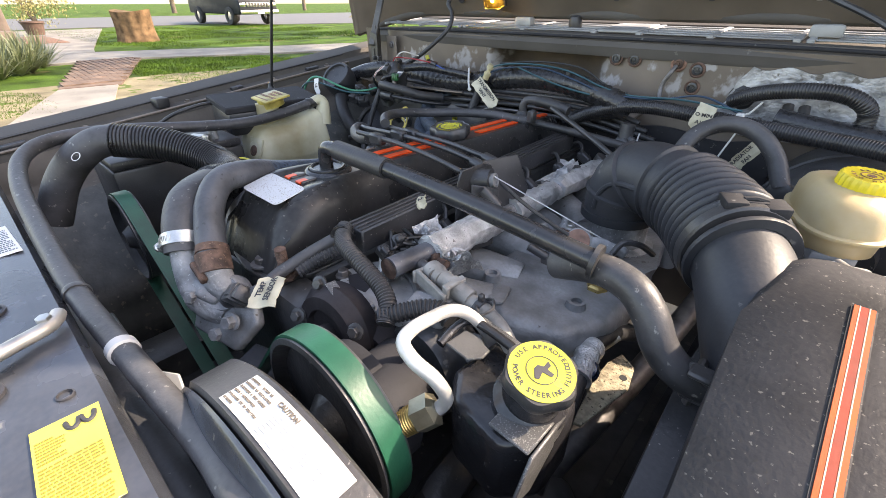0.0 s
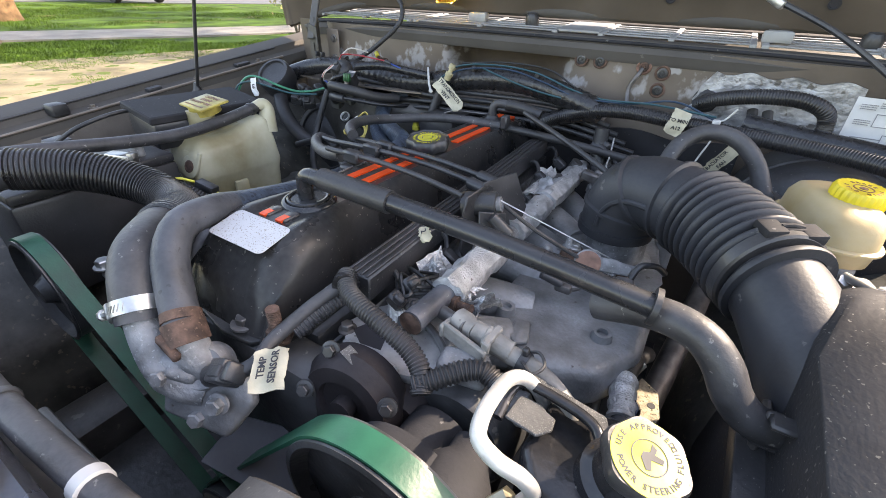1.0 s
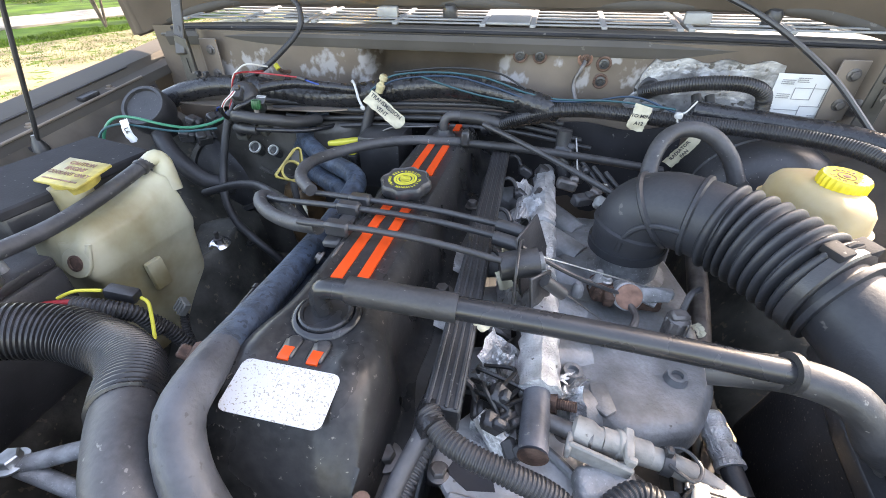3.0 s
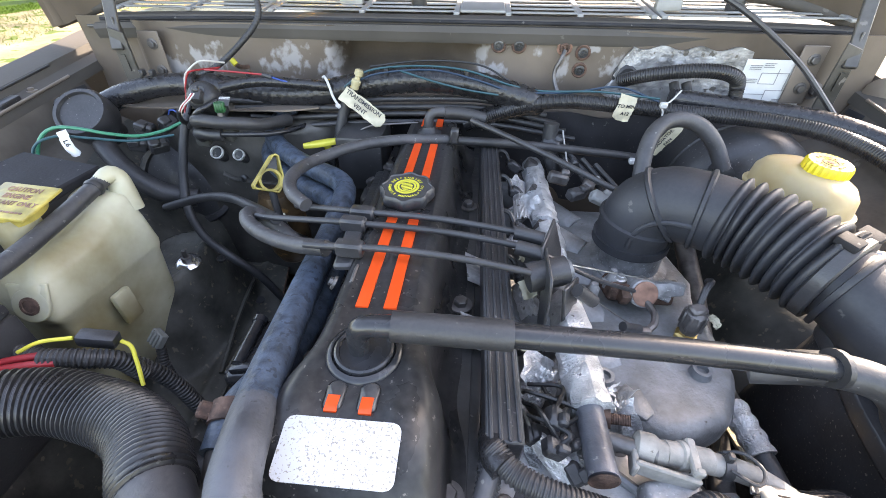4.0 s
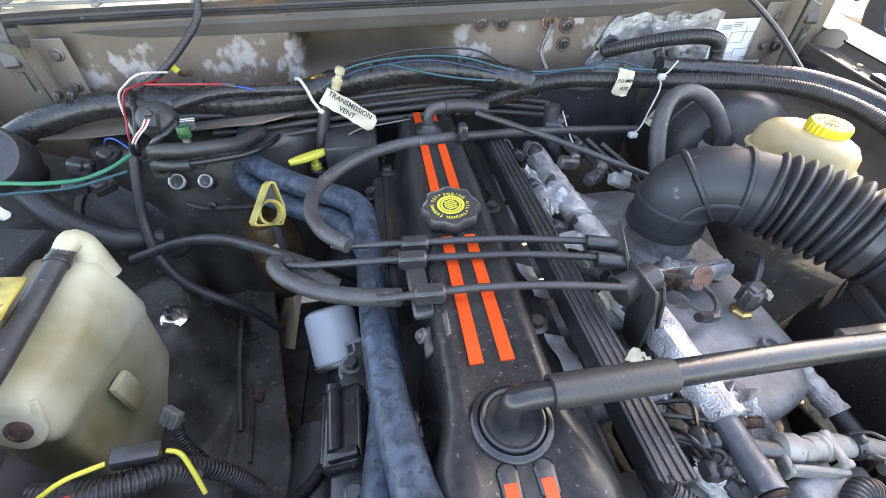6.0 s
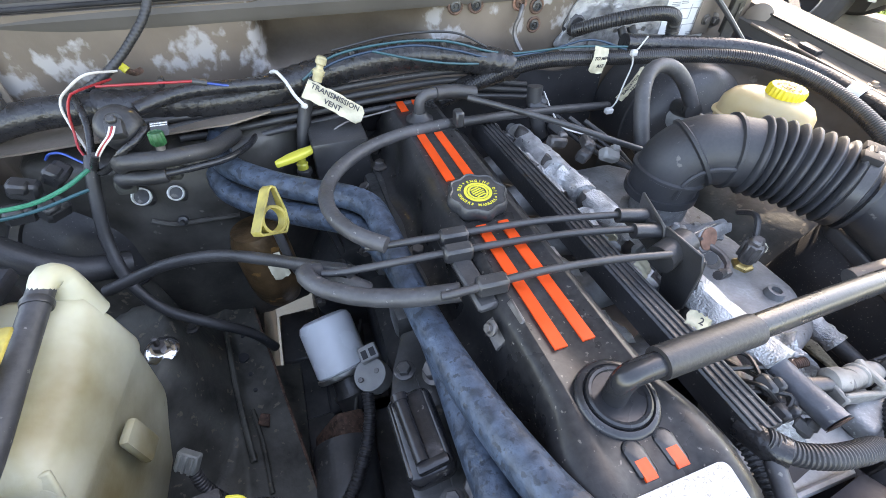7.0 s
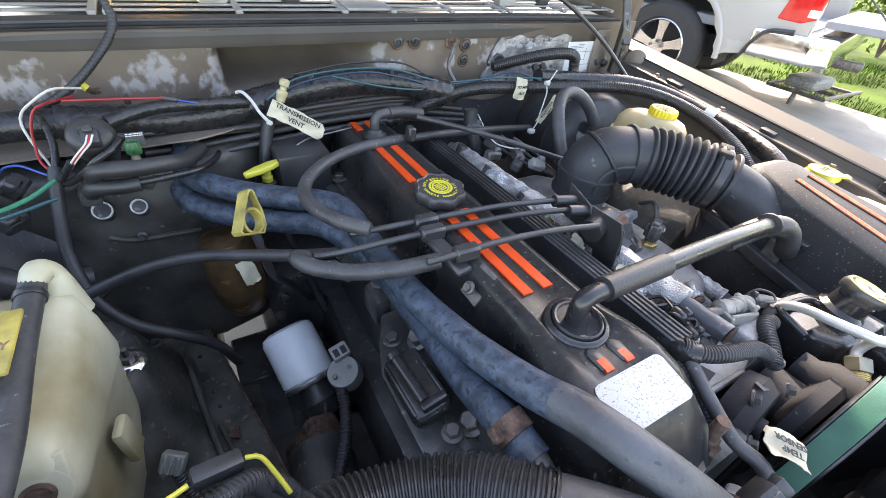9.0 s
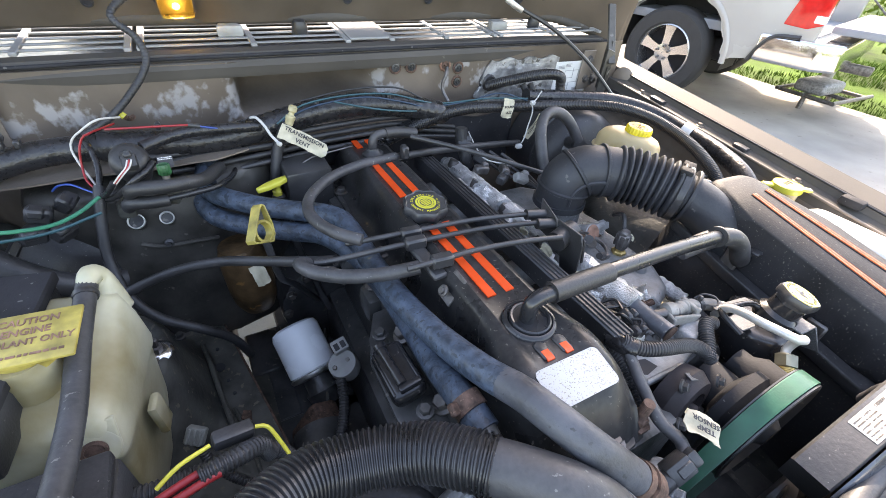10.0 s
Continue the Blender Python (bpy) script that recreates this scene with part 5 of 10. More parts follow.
bm = B()
prism(bm, LID @ Matrix.Translation((0, 0, -0.095)), [(0.530, -0.40), (0.690, -0.40), (0.702, -0.36), (0.672, -0.10), (0.660, 0.020), (0.648, 0.048), (0.625, 0.062), (0.545, 0.066), (0.520, 0.045), (0.512, -0.05), (0.520, -0.3)], 0.095, 0.024, 5)
part("lid", bm, M_AIRBOX, air, "rounded dusty lid", 60)
bm = B()
prism(bm, LID @ Matrix.Translation((0, 0, -0.115)), [(0.495, -0.42), (0.708, -0.42), (0.718, -0.36), (0.688, -0.10), (0.676, 0.02), (0.655, 0.078), (0.53, 0.085), (0.497, 0.05), (0.490, -0.05)], 0.022, 0.005, 2)
part("rim", bm, M_PLASTICD, air, "stepped clamp rim")
bm = B()
prism(bm, LID @ Matrix.Translation((0, 0, -0.34)), [(0.504, -0.40), (0.700, -0.40), (0.708, -0.36), (0.680, -0.10), (0.668, 0.02), (0.648, 0.070), (0.534, 0.076), (0.505, 0.045), (0.499, -0.05)], 0.227, 0.01, 2)
part("tray", bm, M_AIRBOX, air)


def lid_stripe(x0, x1, w, mat, name, text, h):
    bm = B()
    a, b = on_lid(x0, 0.128), on_lid(x1, -0.235)
    m = look((a + b) / 2, b)
    ex = V(1, 0, 0)
    sheet(bm, lambda u, v: on_lid(x0 + (x1 - x0) * v + (u - 0.5) * w, 0.128 - 0.363 * v, h), 2, 12, (0, 0, -0.003))
    part(name, bm, mat, air, text)


for x0, x1 in ((0.5805, 0.5810), (0.6230, 0.6640)):
    lid_stripe(x0, x1, 0.0150, M_AIRBOX, "stripe_rib", "raised black rib", 0.0016)
    lid_stripe(x0, x1, 0.0046, M_LIDRED, "stripe", "dark red centre stripe", 0.0026)
    for o in (-0.0047, 0.0047):
        lid_stripe(x0 + o, x1 + o, 0.0030, M_LIDSTRIPE, "stripe", "orange stripe darkened against strong sun", 0.0026)
    for o in (-0.0028, 0.0028):
        lid_stripe(x0 + o, x1 + o, 0.0007, M_TAG, "pinstripe", "pale pinstripe", 0.0029)
bm = B()
box(bm, (0.512, 0.056, 0.872), (0.034, 0.006, 0.040), 0.002, 1)
box(bm, (0.522, 0.048, 0.858), (0.012, 0.022, 0.026), 0.002, 1)
box(bm, (0.508, 0.048, 0.890), (0.022, 0.016, 0.006), 0.002, 1)
part("hose_bracket", bm, M_PLASTICD, air, "black clip bracket for the breather")
for y in (-0.10, 0.06):
    bm = B()
    box(bm, on_lid(0.503, y, -0.085), (0.008, 0.03, 0.05), 0.003, 1)
    part("latch", bm, M_DSTEEL, air)

# power steering reservoir
ps = T("power_steering_reservoir", (0.41, -0.05, 0.80), "black steering fluid reservoir with a yellow-topped cap", "reservoir")
pm = axis((0.4175, -0.056, 0.905), (0.20, -0.14, 1))
bm = B()
prism(bm, Matrix.Translation((0, 0, 0.79)), [(0.338, -0.060), (0.360, -0.088), (0.412, -0.098), (0.440, -0.07), (0.440, -0.02), (0.405, 0.012), (0.345, 0.006)], 0.076, 0.010, 3)
part("tank", bm, M_GLOSS, ps)
bm = B()
lathe(bm, pm, [(0.021, -0.03), (0.021, -0.002), (0.0268, -0.001), (0.0276, 0.002), (0.0276, 0.008), (0.0260, 0.0115), (0.0, 0.0115)], 64, 6, 0.0013)
pscap = part("cap", bm, M_PLASTIC, ps, "black lobed cap")
bm = B()
ptop = pm @ Matrix.Translation((0, 0, 0.0117))
lathe(bm, ptop, [(0.0248, 0), (0.0248, 0.0006), (0.0, 0.0006)], 48)
part("cap_label", bm, M_YLABEL, pscap, "round yellow label")
pl = ptop @ Matrix.Translation((0, 0, 0.0008)) @ Matrix.Rotation(radians(18), 4, "Z") @ Matrix.Scale(0.81, 4)
bm = B()
ring_writing(bm, "USE APPROVED", pl, 0.0242, 0.0066, 118, 140)
for i, ch in enumerate("POWER STEERING FLUID"):
    if ch != " ":
        a = radians(134 + 208 * (i + 0.5) / 20)
        letters(bm, ch, pl @ Matrix.Translation((0.0242 * math.cos(a), 0.0242 * math.sin(a), 0)) @ Matrix.Rotation(a + math.pi / 2, 4, "Z"), 0.0066)
lathe(bm, pl, [(0.0145, 0), (0.0145, 0.0003), (0.0137, 0.0003), (0.0137, 0)], 40, ring=True)
prism(bm, pl, [(-0.011, -0.003), (-0.005, 0.005), (0.0, 0.006), (0.004, 0.002), (0.011, 0.004), (0.010, -0.001), (0.005, -0.002), (0.007, -0.009), (0.003, -0.010), (-0.001, -0.002), (-0.008, -0.006)], 0.0003)
part("cap_print", bm, M_INK, pscap, "dark writing and an emblem")
bm = B()
prism(bm, Matrix.Translation((0, 0, 0.872)), [(0.400, -0.092), (0.436, -0.094), (0.437, -0.050), (0.40, -0.055)], 0.003, 0.001, 1)
prism(bm, Matrix.Translation((0.437, 0, 0)) @ Matrix.Rotation(radians(90), 4, "Y"), [(-0.873, -0.094), (-0.84, -0.115), (-0.83, -0.09), (-0.86, -0.045), (-0.873, -0.045)], 0.003, 0.001, 1)
part("bracket", bm, M_SPECK, ps, "speckled grey bracket plate")
bm = B()
prism(bm, Matrix.Translation((0, 0, 0.8735)), [(0.3200, -0.0500), (0.3225, -0.0235), (0.3420, -0.0225), (0.3465, -0.0290), (0.3560, -0.0300), (0.3570, -0.0420), (0.3480, -0.0530)], 0.003, 0.001, 1)
part("bracket", bm, M_SPECK, ps, "speckled grey bracket plate")
bm = B()
prism(bm, Matrix.Translation((0, 0, 0.876)), [(0.3180, -0.0080), (0.3220, 0.0020), (0.3900, -0.0080), (0.3960, -0.0220), (0.3880, -0.0240), (0.3780, -0.0160)], 0.003, 0.001, 1)
part("bracket", bm, M_SPECK, ps, "speckled grey bracket strip")
bm = B()
tube(bm, [(0.3150, -0.0520, 0.8730), (0.3150, -0.0300, 0.8790), (0.3190, -0.0160, 0.8810), (0.3300, -0.0130, 0.8815), (0.3680, -0.0180, 0.8815), (0.3860, -0.0250, 0.8800), (0.3920, -0.0340, 0.8760)], 0.0046, 12, 0.004)
part("bracket_rail", bm, M_GLOSS, ps, "shiny black raised rail")
bm = B()
lathe(bm, axis((0.4060, 0.0985, 0.778), (-0.1, -0.5, 1)), [(0.008, 0), (0.008, 0.006), (0.0135, 0.008), (0.0150, 0.014), (0.0125, 0.021), (0.006, 0.024), (0.0, 0.0245)], 28)
part("blue_plug", bm, M_BLUEGLOSS, ps, "shiny blue-black plug")
bm = B()
lathe(bm, pm @ Matrix.Translation((0, 0, -0.030)), [(0.030, -0.02), (0.030, 0.000), (0.0235, 0.006), (0.0225, 0.022)], 32)
part("filler_neck", bm, M_GLOSS, ps)

pipe = T("refrigerant_pipe", (0.33, -0.06, 0.88), "bent bright aluminium pipe with a brass nut", "pipe")
bm = B()
tube(bm, [(0.340, -0.002, 0.854), (0.330, -0.010, 0.878), (0.321, -0.022, 0.895), (0.315, -0.040, 0.905), (0.314, -0.064, 0.910), (0.316, -0.087, 0.914), (0.322, -0.103, 0.914), (0.338, -0.107, 0.908), (0.354, -0.102, 0.897), (0.362, -0.097, 0.880), (0.359, -0.096, 0.866), (0.354, -0.101, 0.859)], 0.0060, 16, 0.004)
part("tube", bm, M_ALU, pipe)
bm = B()
lathe(bm, axis((0.3545, -0.1005, 0.8625), (-0.6, -0.6, -0.55)), [(0.0085, -0.001), (0.0148, 0.002), (0.0148, 0.018), (0.0120, 0.020)], 6)
part("nut", bm, M_OLIVE, pipe, "olive plated hexagon nut", 20)
bm = B()
tube(bm, [(0.3445, -0.1105, 0.8533), (0.3330, -0.1220, 0.8428)], 0.0112, 22, rib=0.0022, amp=0.0006)
part("fitting", bm, M_BRASS, pipe, "threaded brass fitting")

# belt drive
drive = T("belt_drive", (0.1, -0.13, 0.45), "green serpentine belt round dark pulleys", "belt drive")


def pulley(name, c, r, w, y0):
    bm = B()
    lathe(bm, axis((c[0], y0, c[1]), (0, 1, 0)), [(r * 0.18, -0.004), (r * 0.30, 0.010), (r * 0.86, 0.012), (r * 0.95, 0.0), (r * 1.01, 0.001), (r * 1.01, 0.003), (r * 0.985, 0.004), (r * 0.985, w - 0.004), (r * 1.01, w - 0.003), (r * 1.01, w - 0.001), (r * 0.8, w)], 64)
    part(name, bm, M_BLOCK, drive, "dark dished pulley", 30)


RP, LP, CP = (0.262, 0.812, 0.088), (-0.325, 0.79, 0.078), (0.02, 0.52, 0.085)
pulley("pulley", RP, RP[2], 0.030, -0.155)
pulley("pulley", LP, LP[2], 0.030, -0.156)
pulley("pulley", CP, CP[2], 0.036, -0.160)


def hull_path(circles, n=40):
    """The outline of a belt stretched round circles, each (x, z, r)."""
    pts = []
    for x, z, r in circles:
        pts += [(x + r * math.cos(2 * math.pi * k / 96), z + r * math.sin(2 * math.pi * k / 96)) for k in range(96)]
    pts = sorted(set(pts))

    def half(ps):
        h = []
        for p in ps:
            while len(h) > 1 and (h[-1][0] - h[-2][0]) * (p[1] - h[-2][1]) - (h[-1][1] - h[-2][1]) * (p[0] - h[-2][0]) <= 0:
                h.pop()
            h.append(p)
        return h[:-1]

    return half(pts) + half(pts[::-1])


def belt(circles, y0, w):
    loop_in = hull_path([(x, z, r) for x, z, r in circles])
    bm = B()
    n = len(loop_in)
    PROFILE_B = [(y0, 0.0)] + [(y0 + w * k / 14, 0.0035 if k % 2 else 0.00325) for k in range(15)] + [(y0 + w, 0.0)]
    vs = []
    for i, (x, z) in enumerate(loop_in):
        a, b = loop_in[i - 1], loop_in[(i + 1) % n]
        d = V(b[0] - a[0], 0, b[1] - a[1]).normalized()
        out = V(d.z, 0, -d.x)
        vs.append([bm.verts.new(V(x, y, z) + out * h) for y, h in PROFILE_B])
    for a, b in zip(vs, vs[1:] + vs[:1]):
        for k in range(len(a)):
            bm.faces.new((a[k], a[(k + 1) % len(a)], b[(k + 1) % len(a)], b[k]))
    part("belt", bm, M_GREEN, drive, "green rubber belt", 30)


belt([RP, CP], -0.151, 0.022)
belt([LP, CP], -0.152, 0.022)
for x, z in ((0.305, 0.838), (0.30, 0.79)):
    bm = B()
    lathe(bm, axis((x, -0.125, z), (0, 1, 0)), [(0.03, 0), (0.03, 0.03), (0.02, 0.045), (0.02, 0.06)], 20)
    part("pump_body", bm, M_MATTE, drive)
bm = B()
lathe(bm, axis((0.262, -0.122, 0.812), (0, 1, 0)), [(0.05, 0), (0.058, 0.008), (0.058, 0.022), (0.032, 0.032), (0.032, 0.07)], 32)
part("pump", bm, M_MATTE, drive, "dark pump body")
bm = B()
lathe(bm, axis((0.175, -0.055, 0.825), (0.1, -1, 0.1)), [(0.05, 0), (0.054, 0.02), (0.045, 0.035), (0.03, 0.036), (0.028, 0.030), (0.012, 0.03), (0.012, 0.042)], 28)
lathe(bm, axis((0.205, -0.01, 0.802), (0.2, -1, 0.1)), [(0.038, 0), (0.036, 0.05), (0.03, 0.06)], 24)
part("tensioner", bm, M_PURPLE, drive, "purple-brown cast housing")
bm = B()
box(bm, look((0.178, -0.070, 0.8785), (0.215, -0.074, 0.862)), (0.012, 0.0012, 0.022), 0.0004, 1)
part("bright_patch", bm, M_SPECK, drive, "bare metal identification patch")
bm = B()
prism(bm, axis((0.072, -0.128, 0.722), (0.25, -0.55, 0.8)), [(-0.060, -0.018), (0.020, -0.042), (0.060, -0.034), (0.050, 0.026), (-0.030, 0.034)], 0.004, 0.001, 1)
part("fan_blade", bm, M_BLADE_GREY, drive, "blue-grey fan blade")
for x, y, z in ((0.155, -0.075, 0.878), (0.228, -0.085, 0.858), (0.14, -0.1, 0.84)):
    bolt(drive, (x, y, z), (0.3, -0.8, 0.4), 0.006, 0.006, 0.009, M_BLOCK)

# fan shroud with its caution label
bm = B()
prism(bm, axis((0.1539, -0.2401, 0.850), (0.2, -0.55, 0.75)), [(-0.020, -0.014), (0.018, -0.012), (0.024, 0.006), (0.010, 0.016), (-0.016, 0.012)], 0.003, 0.001, 1)
part("radiator_tab", bm, M_CONN, body, "pale grey radiator tab")
shroud = T("fan_shroud", (0.2, -0.21, 0.56), "black plastic radiator fan shroud", "fan shroud")
SC, SR = (0.315, 0.690), 0.222
bm = B()
n = 36
loop = [(-0.100, -0.2295), (-0.004, -0.2275), (0.0, -0.2250), (0.0, -0.190), (-0.004, -0.187), (-0.100, -0.187)]
rings = []
for k in range(n + 1):
    a = radians(124 - 106 * k / n)
    rings.append([bm.verts.new((SC[0] + (SR + d) * math.cos(a), y, SC[1] + (SR + d) * math.sin(a))) for d, y in loop])
for a, b in zip(rings, rings[1:]):
    for k in range(len(loop)):
        bm.faces.new((a[k], a[(k + 1) % len(loop)], b[(k + 1) % len(loop)], b[k]))
bm.faces.new(rings[0])
bm.faces.new(rings[-1])
part("hoop", bm, M_PLASTICD, shroud, "dirty black shroud hoop", 30)
bm = B()
FUN = [(-0.002, -0.2295), (-0.004, -0.2325), (-0.016, -0.2385), (-0.040, -0.2460), (-0.085, -0.2520)]


def funnel(u, v):
    k = v * (len(FUN) - 1)
    i = min(int(k), len(FUN) - 2)
    (d0, y0), (d1, y1) = FUN[i], FUN[i + 1]
    a = radians(126 - 110 * u)
    r = SR + d0 + (d1 - d0) * (k - i)
    return (SC[0] + r * math.cos(a), y0 + (y1 - y0) * (k - i), SC[1] + r * math.sin(a))


sheet(bm, funnel, 40, 12, (0, 0, -0.003))
part("funnel", bm, M_SUPPORT, shroud, "smooth blue-black shroud flank", 50)
bm = B()
box(bm, (0.20, -0.240, 0.60), (0.56, 0.012, 0.42), 0.004)
part("shroud_panel", bm, M_PLASTIC, shroud)
bm = B()
lathe(bm, axis((SC[0], -0.23, SC[1]), (0, 1, 0)), [(0.04, 0), (0.04, 0.03), (0.03, 0.035)], 24)
fan = part("fan", bm, M_PLASTIC, shroud, "black fan hub")
for k in range(7):
    bm = B()
    m = Matrix.Translation((SC[0], -0.215, SC[1])) @ Matrix.Rotation(2 * math.pi * k / 7, 4, "Y") @ Matrix.Rotation(radians(24), 4, "Z")
    box(bm, m @ Matrix.Translation((0, 0, 0.11)), (0.05, 0.004, 0.17), 0.002, 1)
    part("fan_blade", bm, M_PLASTIC, fan)
label = T("caution_label", (0.22, -0.19, 0.91), "white paper caution label in two languages", "label")


def on_ring(ang, y, lift):
    a = radians(ang)
    return V(SC[0] + (SR + lift) * math.cos(a), y, SC[1] + (SR + lift) * math.sin(a))


bm = B()
sheet(bm, lambda u, v: on_ring(104.5 - 31 * u, -0.2225 + 0.0285 * v, 0.0008), 20, 2, (0, 0, -0.0004))
part("paper", bm, M_PAPER, label)
def ring_pose(ang, y, lift=0.0014):
    a = radians(ang)
    n = V(math.cos(a), 0, math.sin(a))
    tx = V(math.sin(a), 0, -math.cos(a))
    m = Matrix.Identity(4)
    m.col[0][:3], m.col[1][:3], m.col[2][:3], m.col[3][:3] = tx, V(0, 1, 0), n, on_ring(ang, y, lift)
    return m


bm = B()
rg = random.Random(2)
LINES_FR = ("ATTENTION - RISQUE DE", "DEMARRAGE DU VENTILATEUR", "ELECTRIQUE A TOUT MOMENT", "QUAND L'INTERRUPTEUR", "D'ALLUMAGE EST EN POSITION", "EN MARCHE")
for i, text in enumerate(LINES_FR):
    for j, ch in enumerate(text):
        if ch != " ":
            letters(bm, ch, ring_pose(103.8 - 0.40 * j, -0.1985 - 0.0042 * i), 0.0025, thick=0.0003)
letters(bm, "CAUTION", ring_pose(90.3, -0.1985), 0.0052, thick=0.0004)
part("print", bm, M_FADEINK, label, "small dark print in capitals")
bm = B()
for k in range(5):
    bars(bm, ring_pose(90.2 - 3.0 * k, -0.2115), 0.0105, 0.018, 7, 0.0003, rg)
part("faded_print", bm, M_FADED, label, "faded grey print")

# yellow label on the radiator support
ylab = T("warning_label", (0.228, -0.305, 0.889), "yellow warning label with dark print and a logo mark", "label")
ym = pose(0.226, -0.304, 0.8906, 0.8, 0, -4)
bm = B()
box(bm, ym, (0.094, 0.040, 0.0006), 0.0002, 1)
part("paper", bm, M_YLABEL, ylab)
bm = B()
rg = random.Random(8)
bars(bm, ym @ Matrix.Translation((0.018, -0.001, 0.0005)) @ Matrix.Rotation(math.pi / 2, 4, "Z"), 0.034, 0.052, 17, 0.0003, rg)
bars(bm, ym @ Matrix.Translation((-0.022, -0.010, 0.0005)) @ Matrix.Rotation(math.pi / 2, 4, "Z"), 0.016, 0.024, 8, 0.0003, rg)
part("print", bm, M_YPRINT, ylab, "small olive print")
bm = B()
for dx in (-0.0045, 0.0045):
    tube(bm, [ym @ V(-0.0400 + 0.0085 * math.sin(a) , 0.008 + dx + 0.0038 * math.cos(a), 0.0006) for a in [math.pi * k / 8 for k in range(9)]], 0.0017, 6, 0.002)
part("logo_mark", bm, M_INK, ylab, "dark logo mark")
wlab = T("parts_label", (-0.16, -0.32, 0.889), "small pale blue-white label with print", "label")
bm = B()
box(bm, pose(-0.20, -0.30, 0.8908, 0.8, 0, 3), (0.10, 0.034, 0.0006), 0.0002, 1)
part("paper", bm, M_PAPER, wlab)
bm = B()
bars(bm, pose(-0.20, -0.30, 0.8913, 0.8, 0, 3) @ Matrix.Rotation(math.pi / 2, 4, "Z"), 0.028, 0.085, 14, 0.0003, rg)
part("print", bm, M_WIRE["blue"], wlab)

# ---- hoses at the engine ----
hA = T("heater_hose", (-0.1, 0.2, 0.88), "weathered blue-black rubber heater hose along the cover", "hose", "heater hoses")
bm = B()
tube(bm, [(-0.298, 0.655, 0.930), (-0.306, 0.630, 0.922), (-0.313, 0.604, 0.908), (-0.310, 0.582, 0.897), (-0.290, 0.558, 0.891), (-0.240, 0.511, 0.889), (-0.188, 0.470, 0.891), (-0.145, 0.439, 0.893), (-0.1215, 0.408, 0.892), (-0.1145, 0.355, 0.887), (-0.111, 0.273, 0.885), (-0.106, 0.189, 0.891), (-0.096, 0.105, 0.904), (-0.083, 0.031, 0.922), (-0.0715, -0.013, 0.9365)], 0.0175, 20, 0.01)
part("rubber", bm, M_BLUEHOSE, hA, smooth=60)
bm = B()
tube(bm, [(-0.0745, -0.002, 0.9325), (-0.068, -0.026, 0.940), (-0.056, -0.070, 0.944), (-0.035, -0.099, 0.929), (-0.008, -0.118, 0.903), (0.020, -0.133, 0.873)], 0.0177, 20, 0.01)
part("front_end", bm, M_HOSEGREY, hA, "dusty grey-black front end", 60)
for p, q in (((0.006, -0.125, 0.889), (0.012, -0.129, 0.883)),):
    bm = B()
    tube(bm, [p, q], 0.0187, 22)
    part("clamp", bm, M_RUST, hA, "rusty band clamp")
hB = T("heater_return_hose", (-0.13, 0.2, 0.86), "weathered blue-black rubber return hose with a rusty clamp", "hose", "heater hoses")
bm = B()
tube(bm, [(-0.312, 0.640, 0.885), (-0.322, 0.612, 0.880), (-0.325, 0.588, 0.870), (-0.318, 0.566, 0.860), (-0.298, 0.544, 0.853), (-0.251, 0.504, 0.850), (-0.200, 0.462, 0.855), (-0.152, 0.421, 0.860), (-0.118, 0.361, 0.852), (-0.102, 0.275, 0.849), (-0.099, 0.177, 0.855), (-0.104, 0.087, 0.871), (-0.108, 0.018, 0.895), (-0.105, -0.022, 0.892)], 0.0175, 20, 0.01)
part("rubber", bm, M_BLUEHOSE, hB, smooth=60)
bm = B()
tube(bm, [(-0.1095, 0.018, 0.900), (-0.107, 0.000, 0.897)], 0.0192, 20)
part("clamp", bm, M_RUST, hB, "rusty hose clamp")
bm = B()
box(bm, pose(-0.127, 0.006, 0.908, 20, 30, 10), (0.016, 0.014, 0.008), 0.002, 1)
part("clamp_ear", bm, M_RUST, hB)
bm = B()
tube(bm, [(-0.106, -0.012, 0.895), (-0.10, -0.045, 0.876), (-0.085, -0.07, 0.845)], 0.014, 16, 0.01)
part("metal_neck", bm, M_DSTEEL, hB)

rad = T("radiator_hose", (-0.2, -0.05, 0.9), "dusty black upper radiator hose with a corrugated middle", "hose")
bm = B()
tube(bm, [(-0.030, -0.147, 0.876), (-0.048, -0.135, 0.902), (-0.075, -0.114, 0.918), (-0.106, -0.083, 0.919), (-0.137, -0.050, 0.912), (-0.156, -0.030, 0.905)], 0.0255, 26, 0.008, taper=lambda q: 0.88 + 0.12 * min(1, 2.5 * q))
part("smooth_end", bm, M_RUBBERD, rad, "smooth rubber end", 60)
bm = B()
tube(bm, [(-0.124, -0.064, 0.915), (-0.137, -0.050, 0.912), (-0.166, -0.021, 0.901), (-0.200, -0.002, 0.893), (-0.239, 0.008, 0.891), (-0.279, 0.008, 0.898), (-0.321, -0.012, 0.912), (-0.361, -0.053, 0.929), (-0.398, -0.109, 0.940)], 0.0262, 28, rib=0.0054, amp=0.0026)
part("corrugated_middle", bm, M_CORR, rad, "black corrugated middle", 25)
bm = B()
tube(bm, [(-0.380, -0.081, 0.935), (-0.398, -0.109, 0.940), (-0.415, -0.135, 0.935), (-0.438, -0.168, 0.908), (-0.455, -0.199, 0.866), (-0.460, -0.229, 0.806)], 0.0262, 26, 0.008)
part("radiator_end", bm, M_RUBBERD, rad, "smooth rubber end with a maker's mark", 60)
bm = B()
